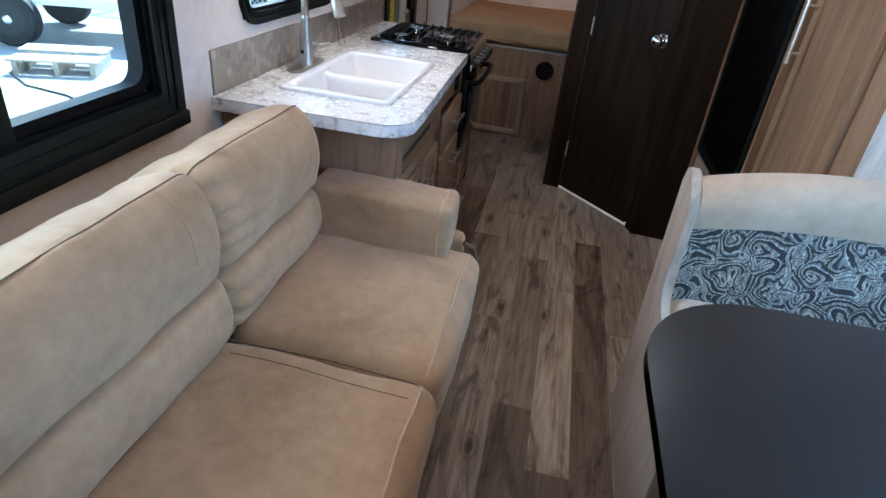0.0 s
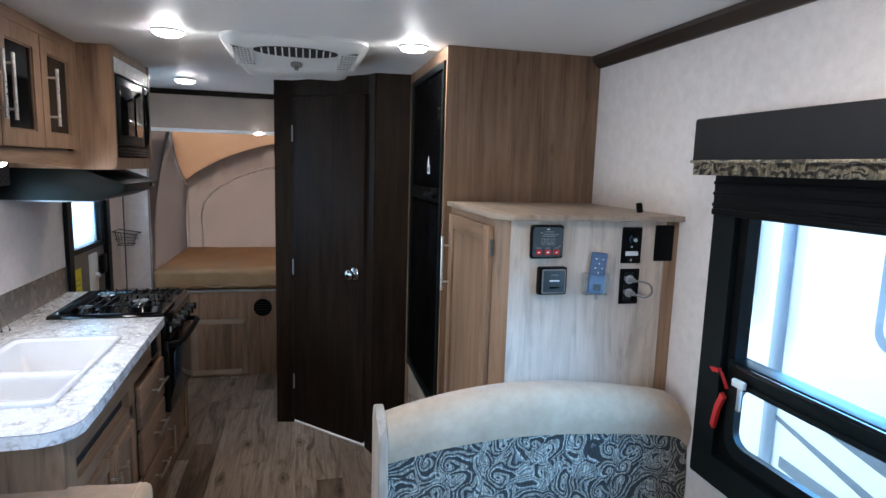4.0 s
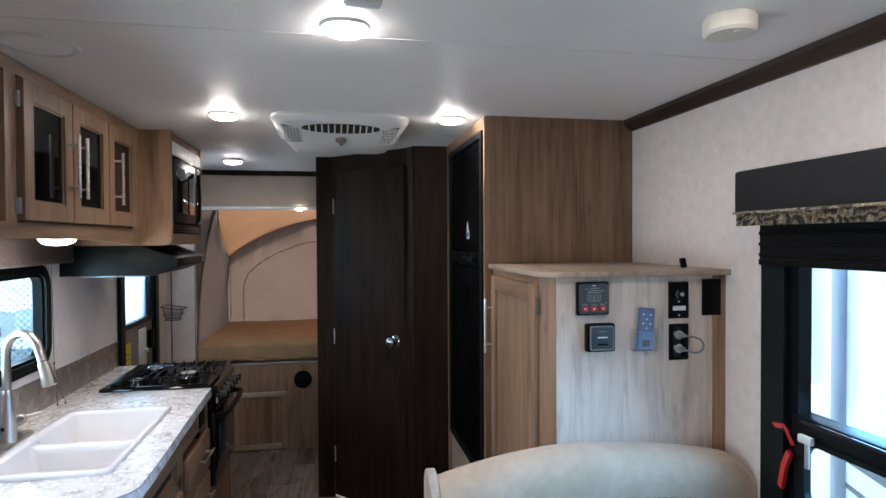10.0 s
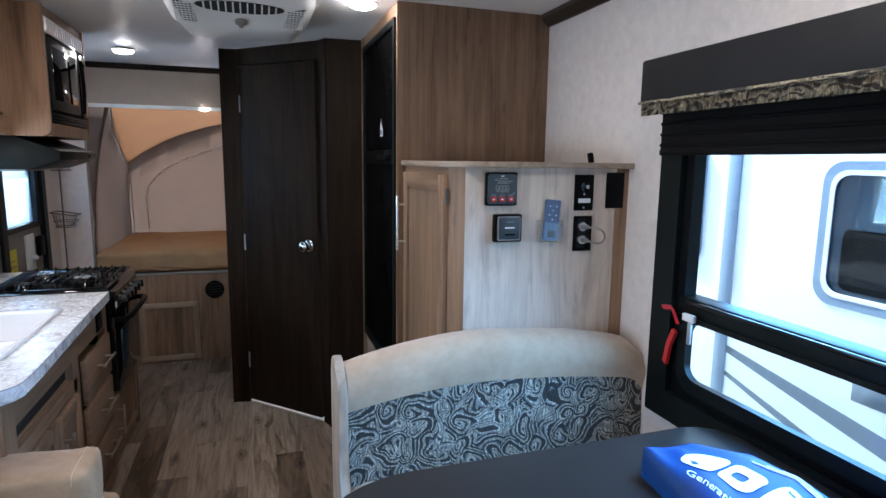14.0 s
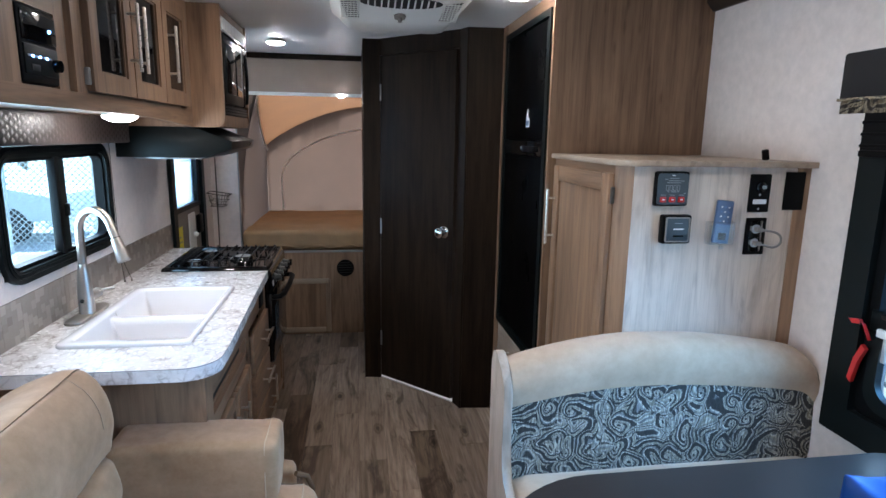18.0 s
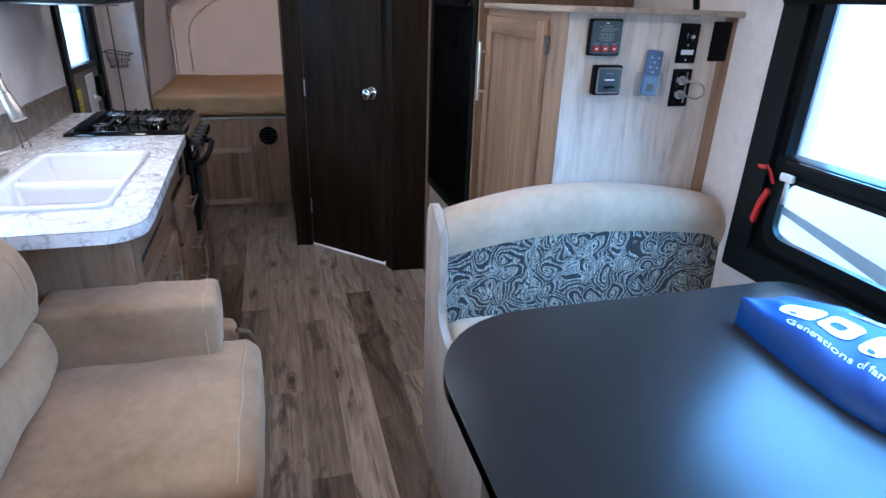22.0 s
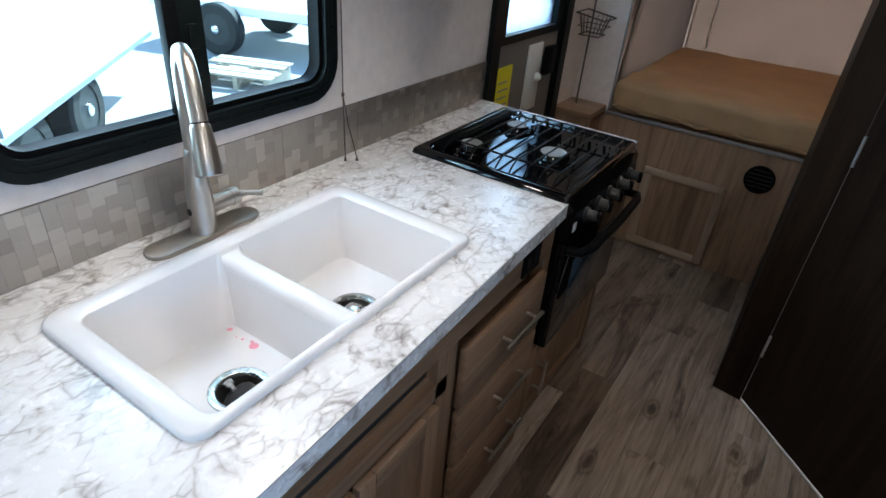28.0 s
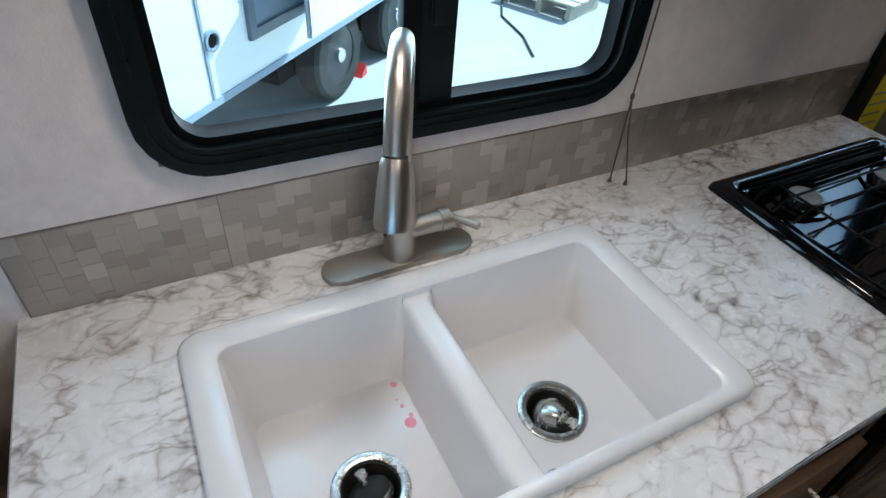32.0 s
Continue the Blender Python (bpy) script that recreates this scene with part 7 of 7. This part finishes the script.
part("skirt_trim", box(-2.1, 3.6, -0.012, 0.0, 0.60, 0.645), TRAILER_TRIM, lt)
part("decal", put(box(-1.0, 1.0, -0.004, -0.001, -0.06, 0.06), pose(-1.6, 0, 1.50, 0, 14)), TRAILER_GREY, lt)
part("decal", put(box(-1.0, 1.0, -0.004, -0.001, -0.03, 0.03), pose(-1.4, 0, 1.72, 0, 14)), TRAILER_TRIM, lt)
part("panel_joint", box(-1.02, -1.0, -0.010, 0.0, 0.62, 3.0), TRAILER_TRIM, lt)
port = part("inlet_port", lathe([(0.060, 0), (0.060, 0.02), (0.044, 0.022), (0.040, 0.006), (0, 0.006)], 24, pose(-0.95, 0, 0.965, 90)), TRAILER_TRIM, lt, "round inlet port")
part("inlet_cap", lathe([(0.038, 0.004), (0.034, 0.014), (0, 0.016)], 18, pose(-0.95, 0, 0.965, 90)), BLACK, port)
part("hatch_frame", ring([(-0.63, 0.86), (0.05, 0.86), (0.05, 1.50), (-0.63, 1.50)], [(-0.57, 0.92), (-0.01, 0.92), (-0.01, 1.44), (-0.57, 1.44)], -0.030, 0.0, "y"), TRAILER_GREY, lt, "dark hatch frame")
part("hatch_recess", box(-0.57, -0.01, -0.006, -0.001, 0.92, 1.44), TRAILER_TRIM, lt)
hatch = part("hatch", put(box(0.0, 0.60, -0.022, 0.0, 0.88, 1.50, 0.004), pose(0.06, -0.03, 0, 0, 0, -150)), TRAILER_WHITE, lt, "open white storage hatch")
part("hatch_edge", put(ring([(0.0, 0.88), (0.60, 0.88), (0.60, 1.50), (0.0, 1.50)], [(0.02, 0.90), (0.58, 0.90), (0.58, 1.48), (0.02, 1.48)], -0.026, 0.004, "y"), pose(0.06, -0.03, 0, 0, 0, -150)), TRAILER_TRIM, hatch)
for x in (0.51, 1.60):
    wheel(lt, pose(x, 0.14, 0.36, 90))
# black block added under the body stands in for shade behind the wheels
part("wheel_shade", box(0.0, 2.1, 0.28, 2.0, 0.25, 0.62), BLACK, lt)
part("axle", tube([(0.51, 0.2, 0.36), (0.51, 2.2, 0.36)], 0.04, 8), BLACK, lt)
part("chock", prism([(0.90, 0.0), (1.02, 0.0), (1.00, 0.10)], 0.06, 0.18, "y"), RED, lt, "red wheel chock")

# white trailer beyond the dinette window
rt = thing("travel_trailer", "white travel trailer with a tinted window close alongside", "trailer", at=(2.6, 0, GZ))
part("body", box(0, 2.3, -5, 6.5, 0.5, 3.1, 0.03), TRAILER_WHITE, rt)
part("corner_trim", box(-0.012, 0.0, 2.60, 2.69, 0.5, 3.1, 0.004), TRAILER_TRIM, rt)
part("side_window", ring(rounded(2.86, 3.5, 1.62, 2.3, 0.06), rounded(2.90, 3.46, 1.66, 2.26, 0.05), -0.02, 0.0, "x"), TRAILER_TRIM, rt)
wf = part("window_frame", ring(rounded(0.95, 2.10, 1.55, 2.215, 0.10), rounded(1.005, 2.045, 1.605, 2.16, 0.07), -0.022, 0.002, "x"), TRAILER_TRIM, rt)
part("window_pane", box(-0.008, -0.003, 1.0, 2.05, 1.60, 2.17), DARK_GLASS, rt, "dark tinted glass")
part("window_bead", ring(rounded(0.99, 2.06, 1.59, 2.175, 0.08), rounded(1.012, 2.038, 1.612, 2.153, 0.07), -0.024, -0.018, "x"), TRAILER_WHITE, wf, "pale inner bead")
# flat black shape on the pane paints the facing window's reflection
part("sash", prism(rounded(1.66, 1.985, 1.63, 1.91, 0.04), -0.0095, -0.0082, "x"), BLACK, wf, "dark reflection painted on the glass")
part("window_mullion", box(-0.016, -0.004, 1.535, 1.57, 1.60, 2.17), TRAILER_TRIM, wf)
for k, (y0, z0, y1, z1, w) in enumerate(((2.62, 1.17, 0.6, 0.86, 0.10), (2.62, 1.02, 0.9, 0.60, 0.06), (2.55, 0.80, 0.2, 0.62, 0.16))):
    part("decal", prism([(y0, z0), (y1, z1), (y1, z1 - w * 1.6), (y0, z0 - w * 0.4)], -0.004, -0.001, "x"), TRAILER_GREY, rt, "grey sweep decal")
part("vent_cover", box(-0.012, 0.0, 1.70, 1.86, 1.14, 1.23, 0.004), TRAILER_GREY, rt)

# chain-link fence, parked car, pallet and trees in the yard
fe = thing("chain_link_fence", "galvanised chain-link fence across the yard", "fence")
FYD = 11.5
for k in range(9):
    part("post", tube([(-16 + k * 2.4, FYD - k * 0.0, GZ), (-16 + k * 2.4, FYD, GZ + 2.1)], 0.03, 8), STEEL, fe)
part("top_rail", tube([(-16, FYD, GZ + 2.08), (3.2, FYD, GZ + 2.08)], 0.022, 8), STEEL, fe)
bm = bmesh.new()
x = -16.0
while x < 1.5:
    for s in (1, -1):
        a = Vector((x if s > 0 else x + 2.05, FYD, GZ + 0.02))
        b = Vector((x + 2.05 if s > 0 else x, FYD, GZ + 2.07))
        n = Vector((0.006, 0, -s * 0.006))
        vs = [bm.verts.new(p) for p in (a - n, a + n, b + n, b - n)]
        bm.faces.new(vs)
    x += 0.115
tagged(part("mesh", bm, STEEL, fe), kind="stuff")
car = thing("parked_car", "silver pickup truck parked behind the fence", "car", at=(-8.6, 13.4, GZ))
prof = [(-2.6, 0.45), (2.5, 0.45), (2.55, 0.95), (1.5, 1.08), (0.75, 1.62), (-0.75, 1.68), (-1.0, 1.10), (-2.6, 1.08)]
part("body", prism(prof, -0.9, 0.9, "y", 0.04), CAR_PAINT, car)
part("side_glass", prism([(0.6, 1.12), (1.2, 1.12), (0.65, 1.55), (-0.6, 1.58), (-0.75, 1.12)], -0.91, -0.895, "y"), DARK_GLASS, car)
for x in (-1.7, 1.65):
    wheel(car, pose(x, -0.82, 0.36, 90))
hm_ = thing("utility_trailer", "white flatbed utility trailer in the yard", "trailer", at=(-7.6, 8.2, GZ), turn=20)
part("deck", box(-1.6, 1.6, -0.8, 0.8, 0.55, 0.68, 0.01), TRAILER_WHITE, hm_)
part("coupler", box(1.6, 2.6, -0.06, 0.06, 0.42, 0.52, 0.01), TRAILER_GREY, hm_)
for y in (-0.9, 0.9):
    wheel(hm_, pose(-0.4, y, 0.36, 90 if y < 0 else -90))
pal = thing("wooden_pallet", "weathered wooden steps lying in the yard", "pallet", at=(-6.3, 6.5, GZ), turn=24)
for k in range(4):
    part("board", box(-0.5, 0.5, -0.35 + k * 0.19, -0.20 + k * 0.19, 0.16 + 0.04 * (k > 1), 0.185 + 0.04 * (k > 1), 0.004), TIMBER, pal)
for x in (-0.45, 0.0, 0.40):
    part("runner", box(x, x + 0.06, -0.34, 0.36, 0.0, 0.16), TIMBER, pal)
solo("garden_hose", tube([(-5.0, 5.4, GZ + 0.012), (-5.5, 5.6, GZ + 0.012), (-6.1, 5.7, GZ + 0.012), (-6.6, 6.0, GZ + 0.012), (-6.9, 6.4, GZ + 0.012)], 0.012, 8), RUBBER, "black hose lying on the concrete", "hose")
random.seed(21)


def tree(x, y, h):
    t = thing("tree", "leafy green tree beyond the fence", "tree", at=(x, y, GZ), group="trees beyond the fence")
    part("trunk", tube([(0, 0, 0), (0.05, 0.03, h * 0.3), (-0.03, 0.05, h * 0.6), (0.02, 0, h * 0.85)], [0.16, 0.13, 0.09, 0.03], 8), BARK, t)
    for k in range(4):
        a = k * 1.7
        part("limb", tube([(0, 0, h * 0.4 + k * 0.3), (0.7 * math.cos(a), 0.7 * math.sin(a), h * 0.55 + k * 0.3), (1.3 * math.cos(a), 1.3 * math.sin(a), h * 0.65 + k * 0.3)], [0.06, 0.04, 0.015], 6), BARK, t)
    bm = bmesh.new()
    for k in range(1500):
        a, b, r = random.uniform(0, 6.283), random.uniform(-1, 1), random.uniform(0.5, 1.0) ** 0.5
        c = Vector((1.9 * r * math.cos(a) * math.sqrt(1 - b * b), 1.9 * r * math.sin(a) * math.sqrt(1 - b * b), h * 0.68 + h * 0.30 * r * b))
        c += noise.noise_vector(c * 1.3) * 0.5
        d = Vector((random.uniform(-1, 1), random.uniform(-1, 1), random.uniform(-0.6, 0.6))).normalized()
        e = d.orthogonal().normalized()
        s = random.uniform(0.06, 0.14)
        bm.faces.new([bm.verts.new(c + p) for p in (-d * s, e * s * 0.5, d * s, -e * s * 0.5)])
    tagged(part("crown", bm, LEAF, t), kind="stuff")


for x, y, h in ((-14, 18, 5.5), (-10.5, 20, 6.5), (-6.5, 19, 5.0), (-18, 15, 6.0)):
    tree(x, y, h)

# ---- floor boards, each its own piece ----
random.seed(4)
PW, PL = 0.131, 1.03
# how dark the boards in the aisle are: 0 is the darkest; keyed by their column and their place along it
TONES = {(0, 0): 0.42, (0, -1): 0.10, (0, 1): 0.62, (1, -1): 0.95, (1, 0): 0.85, (2, 0): 0.20, (2, -1): 0.14, (2, 1): 0.66, (3, 0): 0.45, (3, -1): 0.80, (-1, -1): 0.70, (-1, 0): 0.62, (-1, 1): 0.55, (-2, 0): 0.30, (-2, 1): 0.55, (-2, -1): 0.35}
known = {0: 1.57, 2: 1.82, -2: 1.73, 3: 2.09, -1: 2.05, 1: 2.35}
meshes = {}


def board(x0, y0, w, length, tone):
    key = (round(w, 3), round(length, 3))
    if key not in meshes:
        meshes[key] = finish(box(0, w - 0.0008, 0, length - 0.0008, -0.004, 0.0, 0.0004, 1), "plank", PLANK)
    p = new("plank", meshes[key])
    p.parent = floor
    p.location = (x0, y0, 0)
    p.color = (1, 1, 1, tone)


for c in range(-8, 11):
    x0 = -0.158 + c * PW
    x1 = min(x0 + PW, RX)
    x0 = max(x0, LX)
    if x1 - x0 < 0.01:
        continue
    start = known.get(c, random.uniform(0, PL))
    y = start - PL * math.ceil((start - FRONT) / PL)
    while y < REAR:
        a, b = max(y, FRONT), min(y + PL, REAR)
        if b - a > 0.01:
            row = round((y - start) / PL)
            board(x0, a, x1 - x0, b - a, TONES.get((c, row), random.choice((0.05, 0.25, 0.4, 0.6, 0.75, 0.9))))
        y += PL
